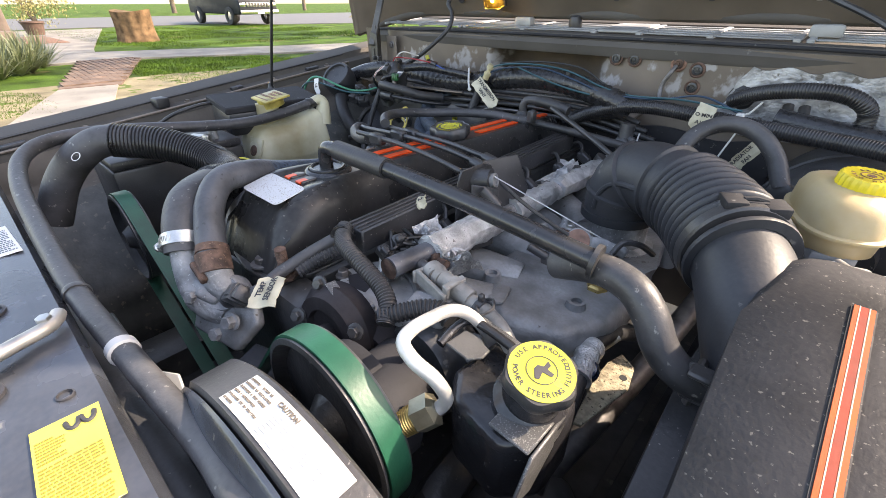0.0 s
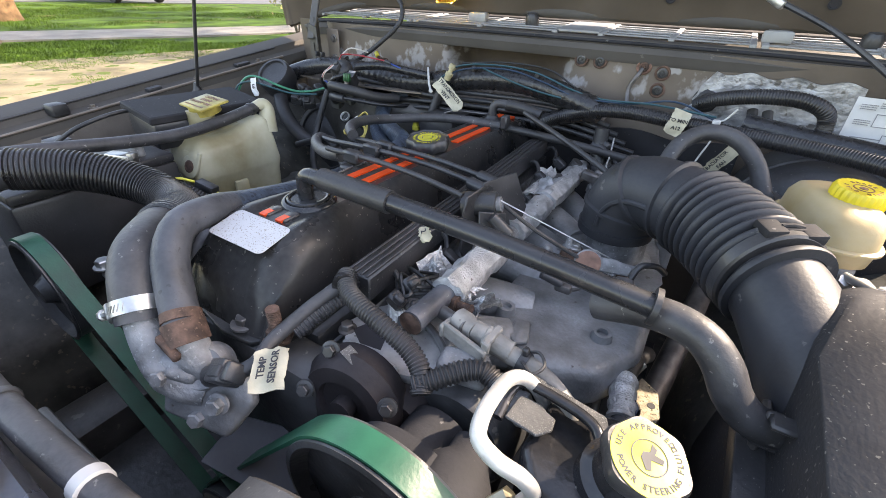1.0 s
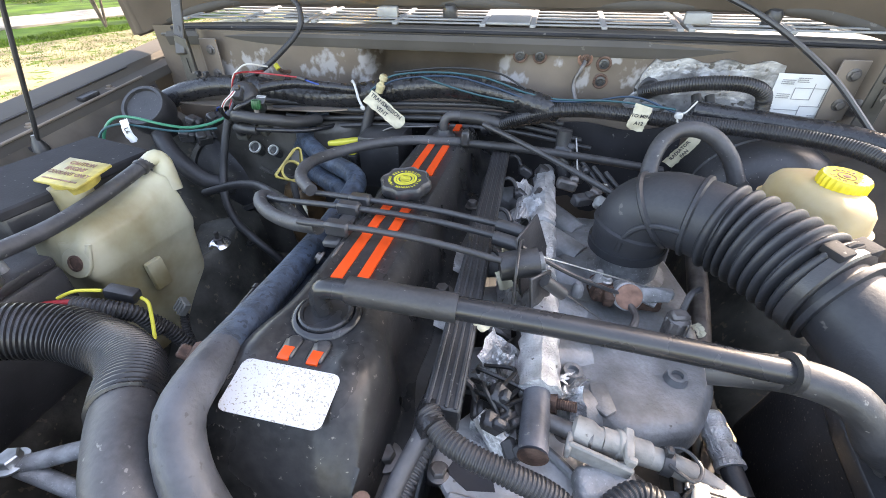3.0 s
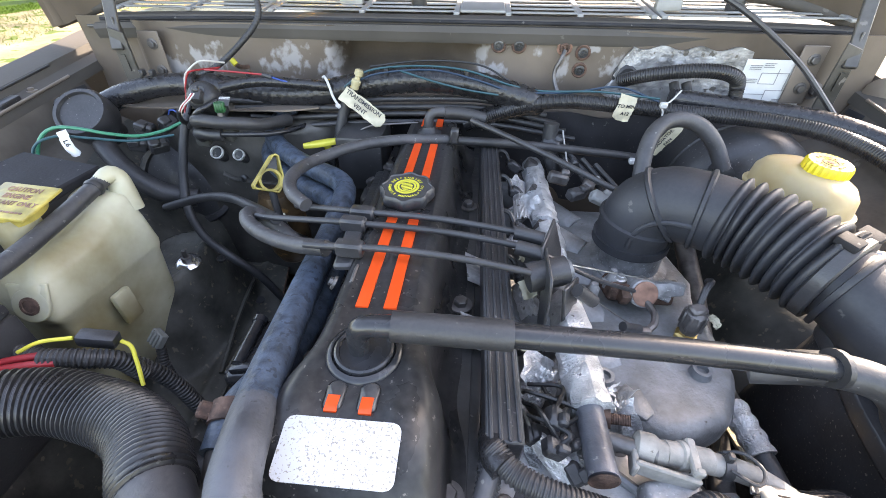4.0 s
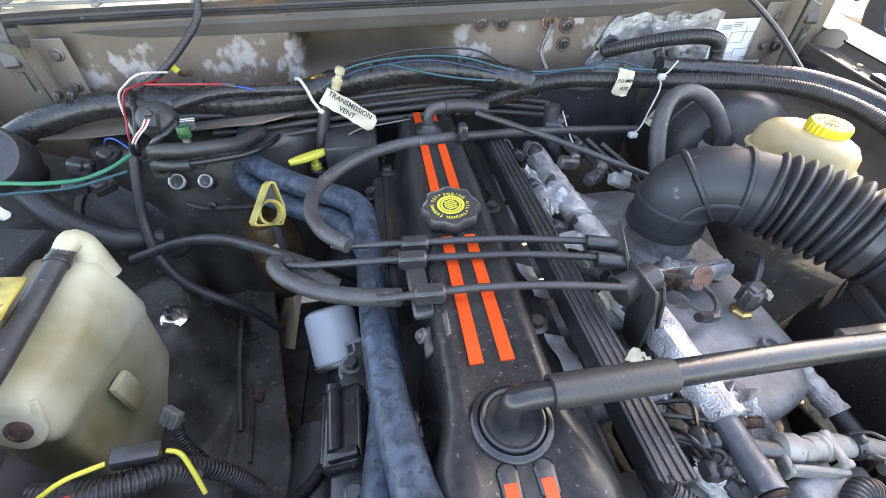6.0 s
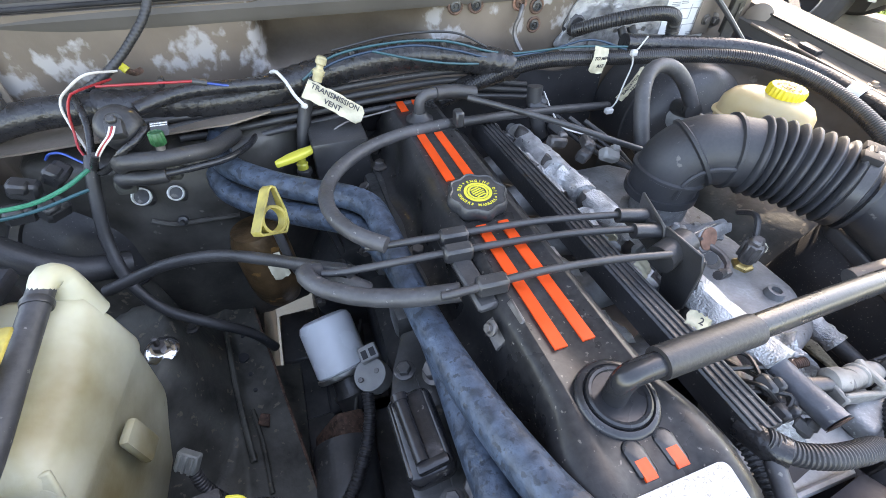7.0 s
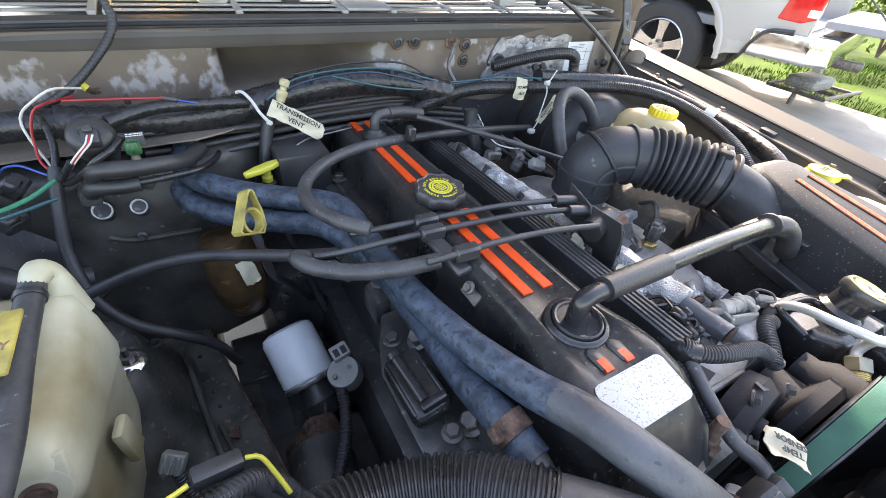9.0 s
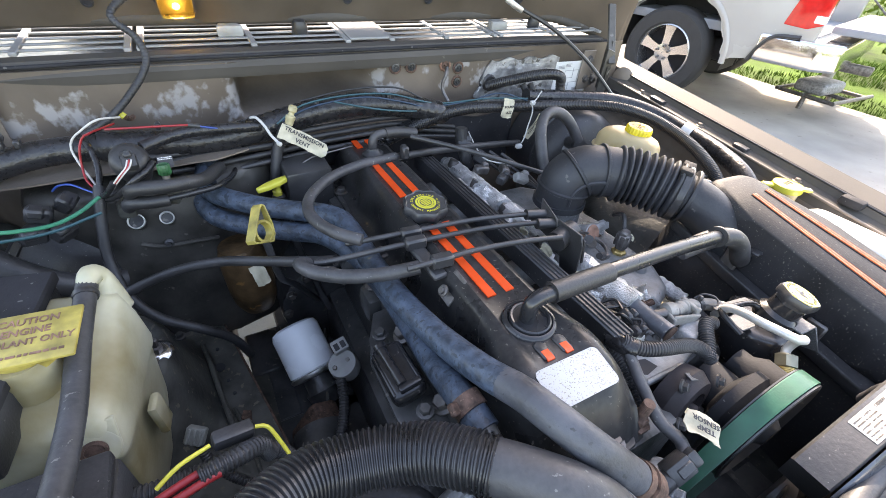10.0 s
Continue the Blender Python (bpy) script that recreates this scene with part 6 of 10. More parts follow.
lathe(bm, axis((-0.398, -0.168, 0.925), (0.35, -0.5, 0.6)), [(0.008, 0), (0.008, 0.0006), (0.0068, 0.0006), (0.0068, 0)], 24, ring=True)
part("mark", bm, M_PAPER, rad, "white ring mark")
bm = B()
tube(bm, [(-0.034, -0.1445, 0.882), (-0.0425, -0.139, 0.893)], 0.0256, 32)
part("clamp", bm, M_STEEL, rad, "bright worm-drive clamp")
bm = B()
box(bm, pose(-0.059, -0.158, 0.8815, 0, 28, -20), (0.020, 0.012, 0.013), 0.002, 1)
lathe(bm, axis((-0.068, -0.160, 0.877), (-0.85, -0.2, -0.45)), [(0.0048, -0.004), (0.0048, 0.006), (0.0065, 0.007), (0.0065, 0.011), (0.0, 0.011)], 8)
for k in range(6):
    d = V(math.sin(radians(8 + 9 * k)) - 0.25, -math.cos(radians(8 + 9 * k)), 0.22)
    d = (d - V(-0.0085, 0.0055, 0.011) * d.dot(V(-0.0085, 0.0055, 0.011)) / 0.000224).normalized()
    box(bm, look(V(-0.038, -0.142, 0.8875) + d * 0.0258, V(-0.038, -0.142, 0.8875) + d * 0.05), (0.0012, 0.008, 0.0008))
part("clamp_screw", bm, M_STEEL, rad)

therm = T("thermostat_housing", (0.02, -0.14, 0.80), "corroded cast-aluminium thermostat housing with hose necks", "thermostat housing")
bm = B()
tube(bm, [(-0.036, -0.143, 0.884), (-0.018, -0.151, 0.862), (0.002, -0.156, 0.840), (0.020, -0.153, 0.826), (0.042, -0.140, 0.815)], 0.0175, 22, 0.006)
lathe(bm, axis((0.012, -0.155, 0.836), (0.35, -0.75, 0.35)), [(0.020, -0.01), (0.020, 0.008), (0.016, 0.011), (0.0, 0.011)], 20)
lathe(bm, axis((0.040, -0.136, 0.842), (0.45, -0.6, 0.6)), [(0.024, -0.02), (0.024, 0.0), (0.020, 0.006), (0.017, 0.004), (0.0, 0.004)], 24)
box(bm, pose(0.026, -0.150, 0.838, 25, 20, 30), (0.030, 0.018, 0.022), 0.006)
part("outlet", bm, M_CASTD, therm, smooth=60)
bm = B()
tube(bm, [(0.018, -0.132, 0.876), (0.030, -0.134, 0.846), (0.045, -0.120, 0.82)], 0.0175, 18, 0.008)
part("bypass", bm, M_CASTD, therm, smooth=60)
bm = B()
prism(bm, axis((0.045, -0.135, 0.815), (0.25, -0.8, 0.5)), [(-0.045, -0.03), (0.03, -0.04), (0.055, 0.0), (0.04, 0.03), (-0.02, 0.04), (-0.05, 0.02)], 0.016, 0.006, 3)
part("flange", bm, M_CAST, therm)
for at in ((0.016, -0.164, 0.8405), (0.075, -0.15, 0.826), (0.05, -0.16, 0.80)):
    bolt(therm, at, (0.3, -0.8, 0.35), 0.008, 0.009, 0.011, M_CASTD)
bm = B()
tube(bm, [(0.012, -0.129, 0.884), (0.026, -0.135, 0.866)], 0.0198, 22)
part("clamp", bm, M_RUST, therm, "rusty wide clamp")
bm = B()
box(bm, pose(0.022, -0.152, 0.872, 0, 30, 0), (0.03, 0.008, 0.010), 0.002, 1)
part("clamp_ear", bm, M_RUST, therm)

tsen = T("temperature_sensor", (0.075, -0.135, 0.845), "black temperature sensor plug with a handwritten tag", "sensor")
bm = B()
lathe(bm, axis((0.055, -0.138, 0.842), (0.75, 0.05, 0.50)), [(0.011, 0), (0.011, 0.014), (0.009, 0.018)], 16)
box(bm, pose(0.078, -0.135, 0.857, 35, -30, 0), (0.030, 0.022, 0.024), 0.003, 2)
box(bm, pose(0.078, -0.142, 0.866, 35, -30, 0), (0.020, 0.012, 0.006), 0.0015, 1)
box(bm, pose(0.095, -0.135, 0.867, 35, -30, 0), (0.012, 0.018, 0.020), 0.003, 2)
part("plug", bm, M_PLASTIC, tsen)
bm = B()
tube(bm, [(0.088, -0.137, 0.862), (0.100, -0.118, 0.866), (0.094, -0.09, 0.872), (0.102, -0.05, 0.886), (0.112, -0.018, 0.897)], 0.0075, 12, 0.006)
part("lead", bm, M_RUBBERD, tsen, "taped lead")


def tag_part(parent, pts, w, mat=M_TAG, name="tag", label="cream tape tag", bend=0.004, words=(), size=0.008):
    """A flag of tape along two or more points, facing 'out', with writing on it."""
    (a, b, out) = (Vector(q) for q in pts)
    ex = (b - a).normalized()
    n = (Vector(out) - ex * Vector(out).dot(ex)).normalized()
    ey = n.cross(ex)
    ln = (b - a).length
    bm = B()
    rg = random.Random(int(1000 * ln) + len(words))
    jag = [rg.uniform(-0.0012, 0.0012) for _ in range(40)]
    sheet(bm, lambda u, v: a + ex * (u * ln) + ey * ((v - 0.5) * w * (1 - 0.5 * (u > 0.97)) + jag[int(u * 12)]) + n * (bend * math.sin(3 * u) + 0.002 * math.sin(7 * v)), 14, 5, -n * 0.0009)
    ob = part(name, bm, mat, parent, label, 60)
    if words:
        bm = B()
        m = Matrix.Identity(4)
        for i, t in enumerate(words):
            c = a + ex * (ln * 0.48) + ey * (size * 1.15 * ((len(words) - 1) / 2 - i)) + n * (bend * math.sin(1.44) + 0.0022)
            m.col[0][:3], m.col[1][:3], m.col[2][:3], m.col[3][:3] = ex, ey, n, c
            letters(bm, t, m.copy(), size)
        part("writing", bm, M_INK, ob, "dark handwriting")
    return ob


tag_part(tsen, ((0.1400, -0.1360, 0.8730), (0.1140, -0.1040, 0.8825), (0.20, -0.40, 0.9)), 0.030, words=("TEMP", "SENSOR"), size=0.0088)

stud = T("threaded_stud", (0.08, -0.076, 0.86), "rusty threaded stud beside the cover", "stud")
bm = B()
tube(bm, [(0.080, -0.076, 0.852), (0.0815, -0.077, 0.895)], 0.0062, 14, rib=0.0022, amp=0.0006)
part("thread", bm, M_RUST, stud)
bm = B()
lathe(bm, axis((0.080, -0.076, 0.855), (0, 0, 1)), [(0.016, 0), (0.016, 0.003), (0.011, 0.004), (0.011, 0.013), (0.009, 0.015)], 6)
part("nut", bm, M_RUST, stud)

# alternator bracket on the passenger side
brk = T("alternator_bracket", (-0.2, -0.07, 0.79), "cast-aluminium triangular bracket with a bolt", "bracket")
bm = B()
for pts in ([(-0.295, -0.085, 0.800), (-0.20, -0.055, 0.825), (-0.10, -0.03, 0.835)], [(-0.295, -0.085, 0.795), (-0.20, -0.09, 0.79), (-0.10, -0.09, 0.785)], [(-0.21, -0.055, 0.82), (-0.20, -0.09, 0.79)], [(-0.13, -0.035, 0.83), (-0.14, -0.09, 0.788)]):
    tube(bm, pts, 0.009, 8, 0.02)
part("casting", bm, M_CASTD, brk, smooth=60)
bolt(brk, (-0.297, -0.085, 0.808), (0, 0, 1), 0.0105, 0.010, 0.015, M_STEEL)

# cast bracket below the harness
ac2 = T("front_casting", (0.19, -0.01, 0.82), "pale cast-aluminium accessory bracket with bolts", "bracket")
bm = B()
prism(bm, Matrix.Translation((0, 0, 0.838)), [(0.116, -0.018), (0.140, -0.044), (0.205, -0.046), (0.262, -0.030), (0.266, 0.020), (0.228, 0.056), (0.150, 0.050), (0.126, 0.020)], 0.014, 0.004, 2)
prism(bm, Matrix.Translation((0, 0, 0.848)), [(0.138, -0.046), (0.206, -0.048), (0.210, -0.041), (0.138, -0.039)], 0.010, 0.002, 1)
part("plate", bm, M_CASTPALE, ac2, "pale clean cast plate")
bm = B()
prism(bm, Matrix.Translation((0, 0, 0.8513)), [(0.132, -0.022), (0.152, -0.034), (0.176, -0.030), (0.170, -0.014), (0.140, -0.004)], 0.0012)
part("slot", bm, M_INK, ac2, "dark cast opening")
bm = B()
tube(bm, [(0.150, 0.035, 0.853), (0.205, 0.020, 0.856), (0.258, -0.018, 0.853)], 0.0045, 8)
part("rib", bm, M_CAST, ac2)
for x, y in ((0.126, -0.024), (0.248, -0.018), (0.232, 0.036), (0.158, 0.034)):
    bolt(ac2, (x, y, 0.8525), (0, 0, 1), 0.007, 0.007, 0.010, M_DSTEEL)

# engine harness at the front of the channel
har = T("engine_harness", (0.17, -0.02, 0.88), "black corrugated engine harness branches", "wiring harness")
bm = B()
tube(bm, [(0.112, -0.003, 0.907), (0.129, -0.020, 0.903), (0.152, -0.031, 0.903), (0.183, -0.036, 0.897), (0.216, -0.038, 0.884), (0.236, -0.046, 0.873), (0.246, -0.060, 0.862)], 0.0088, 16, rib=0.0036, amp=0.0012)
part("conduit", bm, M_RUBBER, har, "split corrugated conduit", 25)
bm = B()
tube(bm, [(0.236, -0.058, 0.866), (0.254, -0.042, 0.872), (0.270, -0.026, 0.876), (0.285, -0.018, 0.876), (0.300, -0.020, 0.872)], 0.0085, 16, rib=0.0042, amp=0.0016)
part("conduit", bm, M_RUBBER, har, "split corrugated conduit", 25)
bm = B()
tube(bm, [(0.115, 0.005, 0.886), (0.108, -0.035, 0.88), (0.098, -0.07, 0.868)], 0.009, 12, rib=0.0042, amp=0.0014)
part("conduit", bm, M_RUBBERD, har, "split corrugated conduit", 25)
bm = B()
tube(bm, [(0.114, 0.014, 0.893), (0.115, -0.008, 0.901), (0.122, -0.018, 0.903)], 0.0125, 14, 0.005)
part("taped_branch", bm, M_TAPE, har)
for i, (x, y, z) in enumerate(((0.166, 0.012, 0.884), (0.180, 0.022, 0.876), (0.168, 0.035, 0.892), (0.185, 0.0, 0.868))):
    bm = B()
    box(bm, pose(x, y, z, 20 * i, 30 - 15 * i, 40 * i), (0.020, 0.016, 0.014), 0.003, 1)
    box(bm, pose(x + 0.006, y - 0.004, z + 0.006, 20 * i, 30 - 15 * i, 40 * i), (0.012, 0.008, 0.010), 0.002, 1)
    part("connector", bm, M_PLASTIC, har)
for i in range(5):
    rg = random.Random(i)
    p = V(0.165 + 0.005 * i, 0.01 + 0.01 * i, 0.885)
    bm = B()
    tube(bm, [p, p + V(rg.uniform(-0.02, 0.02), rg.uniform(-0.02, 0.02), rg.uniform(0.0, 0.02)), p + V(rg.uniform(-0.03, 0.02), 0.03, rg.uniform(-0.01, 0.01)), p + V(-0.03, 0.04, -0.01)], 0.0022, 6, 0.004)
    part("lead", bm, M_WIRE["black"], har)
t3 = T("tape_tag", (0.155, 0.119, 0.915), "small cream tape tag on an injector lead", "tag", "tape tags")
tag_part(t3, ((0.132, 0.112, 0.917), (0.149, 0.097, 0.909), (-0.1, -0.6, 0.7)), 0.015, words=("2",), size=0.010)
t4 = T("tape_tag", (0.155, 0.28, 0.90), "small cream tape tag on an injector lead", "tag", "tape tags")
tag_part(t4, ((0.146, 0.245, 0.908), (0.152, 0.262, 0.890), (0.3, -0.6, 0.7)), 0.016)
t5 = T("tape_tag", (0.165, 0.33, 0.89), "small cream tape tag on an injector lead", "tag", "tape tags")
tag_part(t5, ((0.150, 0.205, 0.900), (0.160, 0.19, 0.885), (0.3, -0.6, 0.7)), 0.018)

# fuel line quick connector and hose
fl = T("fuel_hose", (0.27, 0.0, 0.88), "dusty grey fuel hose with a quick connector", "hose")
bm = B()
tube(bm, [(0.205, 0.03, 0.878), (0.228, 0.020, 0.884), (0.25, 0.012, 0.888)], 0.0075, 12, 0.006)
part("stub", bm, M_DSTEEL, fl)
bm = B()
lathe(bm, axis((0.233, 0.0215, 0.885), (1, -0.26, 0.0)), [(0.0085, 0), (0.0125, 0.003), (0.0128, 0.015), (0.0100, 0.020), (0.0100, 0.026)], 24)
tube(bm, [(0.256, 0.0165, 0.885), (0.296, 0.0165, 0.8765)], 0.0104, 20)
lathe(bm, axis((0.272, 0.0165, 0.8818), (1, 0, -0.2)), [(0.0104, -0.004), (0.0122, -0.003), (0.0122, 0.003), (0.0104, 0.004)], 24, ring=True)
coupler = part("quick_connector", bm, M_GREYHOSE, fl, "pale grey quick connector", 50)
bm = B()
box(bm, pose(0.254, -0.001, 0.881, 0, 8, -10), (0.052, 0.005, 0.017), 0.0015, 1)
box(bm, pose(0.277, 0.012, 0.8905, 0, 8, -6), (0.008, 0.030, 0.006), 0.0015, 1)
box(bm, pose(0.277, -0.001, 0.886, 0, 8, -6), (0.008, 0.006, 0.016), 0.0015, 1)
box(bm, pose(0.231, 0.010, 0.883, 0, 0, -10), (0.005, 0.024, 0.016), 0.0015, 1)
box(bm, pose(0.254, 0.006, 0.8735, 0, 8, -10), (0.050, 0.018, 0.003), 0.001, 1)
part("retainer", bm, M_GREYHOSE, coupler, "square grey retainer clip")
bm = B()
tube(bm, [(0.260, 0.017, 0.877), (0.290, 0.017, 0.874), (0.320, 0.014, 0.871), (0.347, 0.005, 0.865), (0.371, -0.013, 0.854), (0.370, -0.020, 0.800)], 0.0095, 14, 0.008)
part("rubber", bm, M_GREYHOSE, fl, "pale dusty rubber")
bm = B()
tube(bm, [(0.306, 0.0160, 0.8725), (0.314, 0.0150, 0.8715)], 0.0112, 18)
box(bm, (0.310, 0.016, 0.8860), (0.006, 0.007, 0.009), 0.0015, 1)
tube(bm, [(0.310, 0.008, 0.880), (0.324, -0.004, 0.884), (0.331, 0.006, 0.888), (0.322, 0.020, 0.887), (0.310, 0.024, 0.879)], 0.0016, 8, 0.004)
part("band", bm, M_PLASTIC, fl, "black strap with a wire loop")
fl2 = T("fuel_return_hose", (0.41, 0.10, 0.70), "dark hose joined with crumpled foil tape", "hose")
bm = B()
tube(bm, [(0.412, 0.225, 0.76), (0.402, 0.180, 0.786), (0.396, 0.135, 0.796), (0.398, 0.105, 0.796), (0.404, 0.072, 0.792), (0.413, 0.025, 0.776), (0.418, -0.03, 0.73)], 0.0108, 16, 0.008)
part("rubber", bm, M_RUBBER, fl2)
bm = B()
tube(bm, [(0.396, 0.128, 0.796), (0.398, 0.105, 0.796), (0.404, 0.072, 0.792)], 0.0132, 16, rib=0.016, amp=0.0016)
part("foil_tape", bm, M_FOIL, fl2, "silver tape binding", 20)
for pts in ([(0.39, 0.17, 0.79), (0.375, 0.13, 0.76), (0.385, 0.09, 0.70)], [(0.41, 0.17, 0.79), (0.398, 0.14, 0.77), (0.41, 0.12, 0.70)]):
    hose("hard_line", pts, 0.0045, M_COPPERPIPE, "thin dull metal fluid line", "fluid line", "fluid lines")

# intake air temperature sensor
iat = T("air_temperature_sensor", (0.36, 0.205, 0.82), "black sensor plug in a brass seat", "sensor")
bm = B()
lathe(bm, axis((0.360, 0.203, 0.820), (0, 0, 1)), [(0.014, 0), (0.014, 0.008), (0.010, 0.010), (0.010, 0.016)], 6)
part("seat", bm, M_BRASS, iat, "tarnished brass hexagon", 20)
bm = B()
lathe(bm, axis((0.360, 0.203, 0.834), (0.03, 0.05, 1)), [(0.010, 0), (0.012, 0.006), (0.0125, 0.010), (0.0125, 0.030), (0.009, 0.034)], 12)
for k in range(4):
    box(bm, pose(0.361, 0.205, 0.852, 0, 0, 45 * k), (0.029, 0.005, 0.026), 0.0015, 1)
box(bm, pose(0.361, 0.206, 0.868, 4, 3, 20), (0.022, 0.016, 0.010), 0.003, 1)
part("plug", bm, M_DSTEEL, iat, "ribbed grey plug")
bm = B()
tube(bm, [(0.365, 0.212, 0.868), (0.372, 0.225, 0.885), (0.388, 0.245, 0.88), (0.40, 0.27, 0.86)], 0.004, 8, 0.006)
part("lead", bm, M_PLASTIC, iat)
tag_part(iat, ((0.384, 0.215, 0.850), (0.393, 0.203, 0.842), (0.2, -0.6, 0.7)), 0.010, M_TAG, label="yellowed tape scrap")

# vacuum lines over the cover
vac = T("vacuum_line_bracket", (-0.045, 0.2, 0.93), "black clip bracket that carries three vacuum lines", "bracket")
bm = B()
prism(bm, pose(-0.057, 0.158, 0.900, 0, -58, 0), [(0.0, -0.014), (0.045, -0.014), (0.045, 0.014), (0.0, 0.018)], 0.003, 0.001, 1)
part("foot", bm, M_DSTEEL, vac)
bolt(vac, (-0.062, 0.158, 0.922), (-0.8, 0, 0.5), 0.005, 0.004, 0.008, M_DSTEEL)
for y, x, z in ((0.189, -0.048, 0.946), (0.248, -0.060, 0.938), (0.275, -0.055, 0.936)):
    bm = B()
    box(bm, pose(x, y, z, 0, 0, -4), (0.032, 0.017, 0.018), 0.003, 1)
    part("clip", bm, M_PLASTIC, vac)
bm = B()
box(bm, pose(-0.058, 0.232, 0.928, 0, 0, 3), (0.022, 0.115, 0.010), 0.003, 1)
part("bar", bm, M_PLASTIC, vac)

LINES = "black rubber vacuum line with a thick end sleeve"
v1 = T("vacuum_line", (0.0, 0.19, 0.94), LINES, "vacuum line", "vacuum lines")
bm = B()
tube(bm, [(0.152, 0.172, 0.940), (0.08, 0.181, 0.946), (0.0, 0.187, 0.949), (-0.083, 0.187, 0.949), (-0.10, 0.188, 0.949)], 0.0042, 10, 0.012)
part("line", bm, M_PLASTIC, v1)
bm = B()
tube(bm, [(-0.078, 0.195, 0.939), (-0.126, 0.213, 0.928), (-0.172, 0.236, 0.922), (-0.206, 0.262, 0.921), (-0.218, 0.287, 0.919), (-0.199, 0.297, 0.903), (-0.155, 0.285, 0.871)], 0.0098, 14, 0.008)
part("sleeve", bm, M_RUBBERD, v1)
v2 = T("vacuum_line", (-0.1, 0.25, 0.93), LINES, "vacuum line", "vacuum lines")
bm = B()
tube(bm, [(0.156, 0.215, 0.940), (0.06, 0.234, 0.942), (-0.06, 0.250, 0.938), (-0.174, 0.268, 0.927), (-0.20, 0.275, 0.925)], 0.0042, 10, 0.012)
part("line", bm, M_PLASTIC, v2)
bm = B()
tube(bm, [(-0.172, 0.271, 0.923), (-0.210, 0.314, 0.901), (-0.260, 0.360, 0.883), (-0.322, 0.404, 0.868), (-0.394, 0.433, 0.846), (-0.477, 0.440, 0.816)], 0.0078, 12, 0.01)
part("sleeve", bm, M_RUBBER, v2)
v3 = T("vacuum_line", (0.0, 0.4, 0.93), "long black rubber vacuum line in a wide loop", "vacuum line", "vacuum lines")
bm = B()
tube(bm, [(0.154, 0.243, 0.940), (0.05, 0.263, 0.941), (-0.055, 0.276, 0.938), (-0.136, 0.287, 0.934), (-0.15, 0.291, 0.933)], 0.0042, 10, 0.012)
part("line", bm, M_PLASTIC, v3)
bm = B()
tube(bm, [(-0.130, 0.278, 0.942), (-0.156, 0.300, 0.945), (-0.172, 0.331, 0.944), (-0.179, 0.369, 0.940), (-0.173, 0.414, 0.934), (-0.150, 0.459, 0.930), (-0.105, 0.498, 0.930), (-0.042, 0.524, 0.930), (0.034, 0.540, 0.926)], 0.0092, 14, 0.01)
part("sleeve", bm, M_RUBBERD, v3)
bm = B()
tube(bm, [(0.026, 0.538, 0.926), (0.121, 0.553, 0.918), (0.217, 0.570, 0.906), (0.317, 0.592, 0.889), (0.413, 0.620, 0.868)], 0.0078, 12, 0.012)
part("tail", bm, M_RUBBER, v3)
bm = B()
box(bm, (0.047, 0.527, 0.940), (0.014, 0.020, 0.026), 0.003, 1)
part("clip", bm, M_PLASTIC, v3)

# cable bracket and servo at the throttle
cb = T("cable_bracket", (0.19, 0.2, 0.88), "black folded throttle cable bracket with a cable barrel", "bracket")
bm = B()
prism(bm, axis((0.182, 0.232, 0.918), (0.92, -0.30, 0.25)), [(-0.048, -0.035), (0.02, -0.055), (0.045, -0.02), (0.03, 0.034), (-0.035, 0.034)], 0.003, 0.001, 1)
prism(bm, Matrix(((0, 0, 1, 0.168), (1, 0, 0, 0), (0, 1, 0, 0), (0, 0, 0, 1))), [(0.268, 0.926), (0.200, 0.950), (0.150, 0.952), (0.142, 0.935), (0.139, 0.880), (0.150, 0.862), (0.170, 0.862), (0.182, 0.905), (0.262, 0.910)], 0.003, 0.001, 1)
prism(bm, axis((0.196, 0.168, 0.905), (0.85, -0.5, 0.15)), [(-0.02, -0.065), (0.012, -0.06), (0.022, 0.02), (-0.018, 0.03)], 0.004, 0.001, 1)
part("plate", bm, M_PLASTIC, cb)
bm = B()
tube(bm, [(0.150, 0.179, 0.926), (0.192, 0.190, 0.932)], 0.0165, 20)
part("barrel", bm, M_PLASTIC, cb)
bm = B()
lathe(bm, axis((0.1922, 0.190, 0.932), (0.9, 0.24, 0.25)), [(0.0105, 0), (0.0105, 0.006), (0.0075, 0.0065), (0.0075, 0.004), (0.0, 0.004)], 22)
part("eyelet", bm, M_CASTD, cb, "grey eyelet")
for y, z in ((0.213, 0.939), (0.242, 0.939)):
    bm = B()
    tube(bm, [(0.138, y + 0.003, z + 0.001), (0.172, y - 0.005, z - 0.002)], 0.0088, 14)
    part("cable_boot", bm, M_PLASTIC, cb)
cab = T("throttle_cables", (0.26, 0.22, 0.86), "thin throttle cables with pale inner wires", "cable")
bm = B()
tube(bm, [(0.172, 0.208, 0.936), (0.235, 0.218, 0.898), (0.30, 0.238, 0.863), (0.335, 0.248, 0.853)], 0.0028, 8, 0.01)
part("outer_cable", bm, M_PLASTIC, cab)
bm = B()
tube(bm, [(0.190, 0.188, 0.942), (0.343, 0.256, 0.864)], 0.0009, 6)
part("inner_wire", bm, M_STEEL, cab, "thin steel wire")
bm = B()
tube(bm, [(0.205, 0.165, 0.925), (0.290, 0.186, 0.850)], 0.0008, 6)
part("inner_wire", bm, M_DSTEEL, cab, "thin steel wire")
bm = B()
tube(bm, [(0.268, 0.177, 0.862), (0.292, 0.186, 0.850)], 0.006, 10)
part("ferrule", bm, M_PLASTIC, cab)
bm = B()
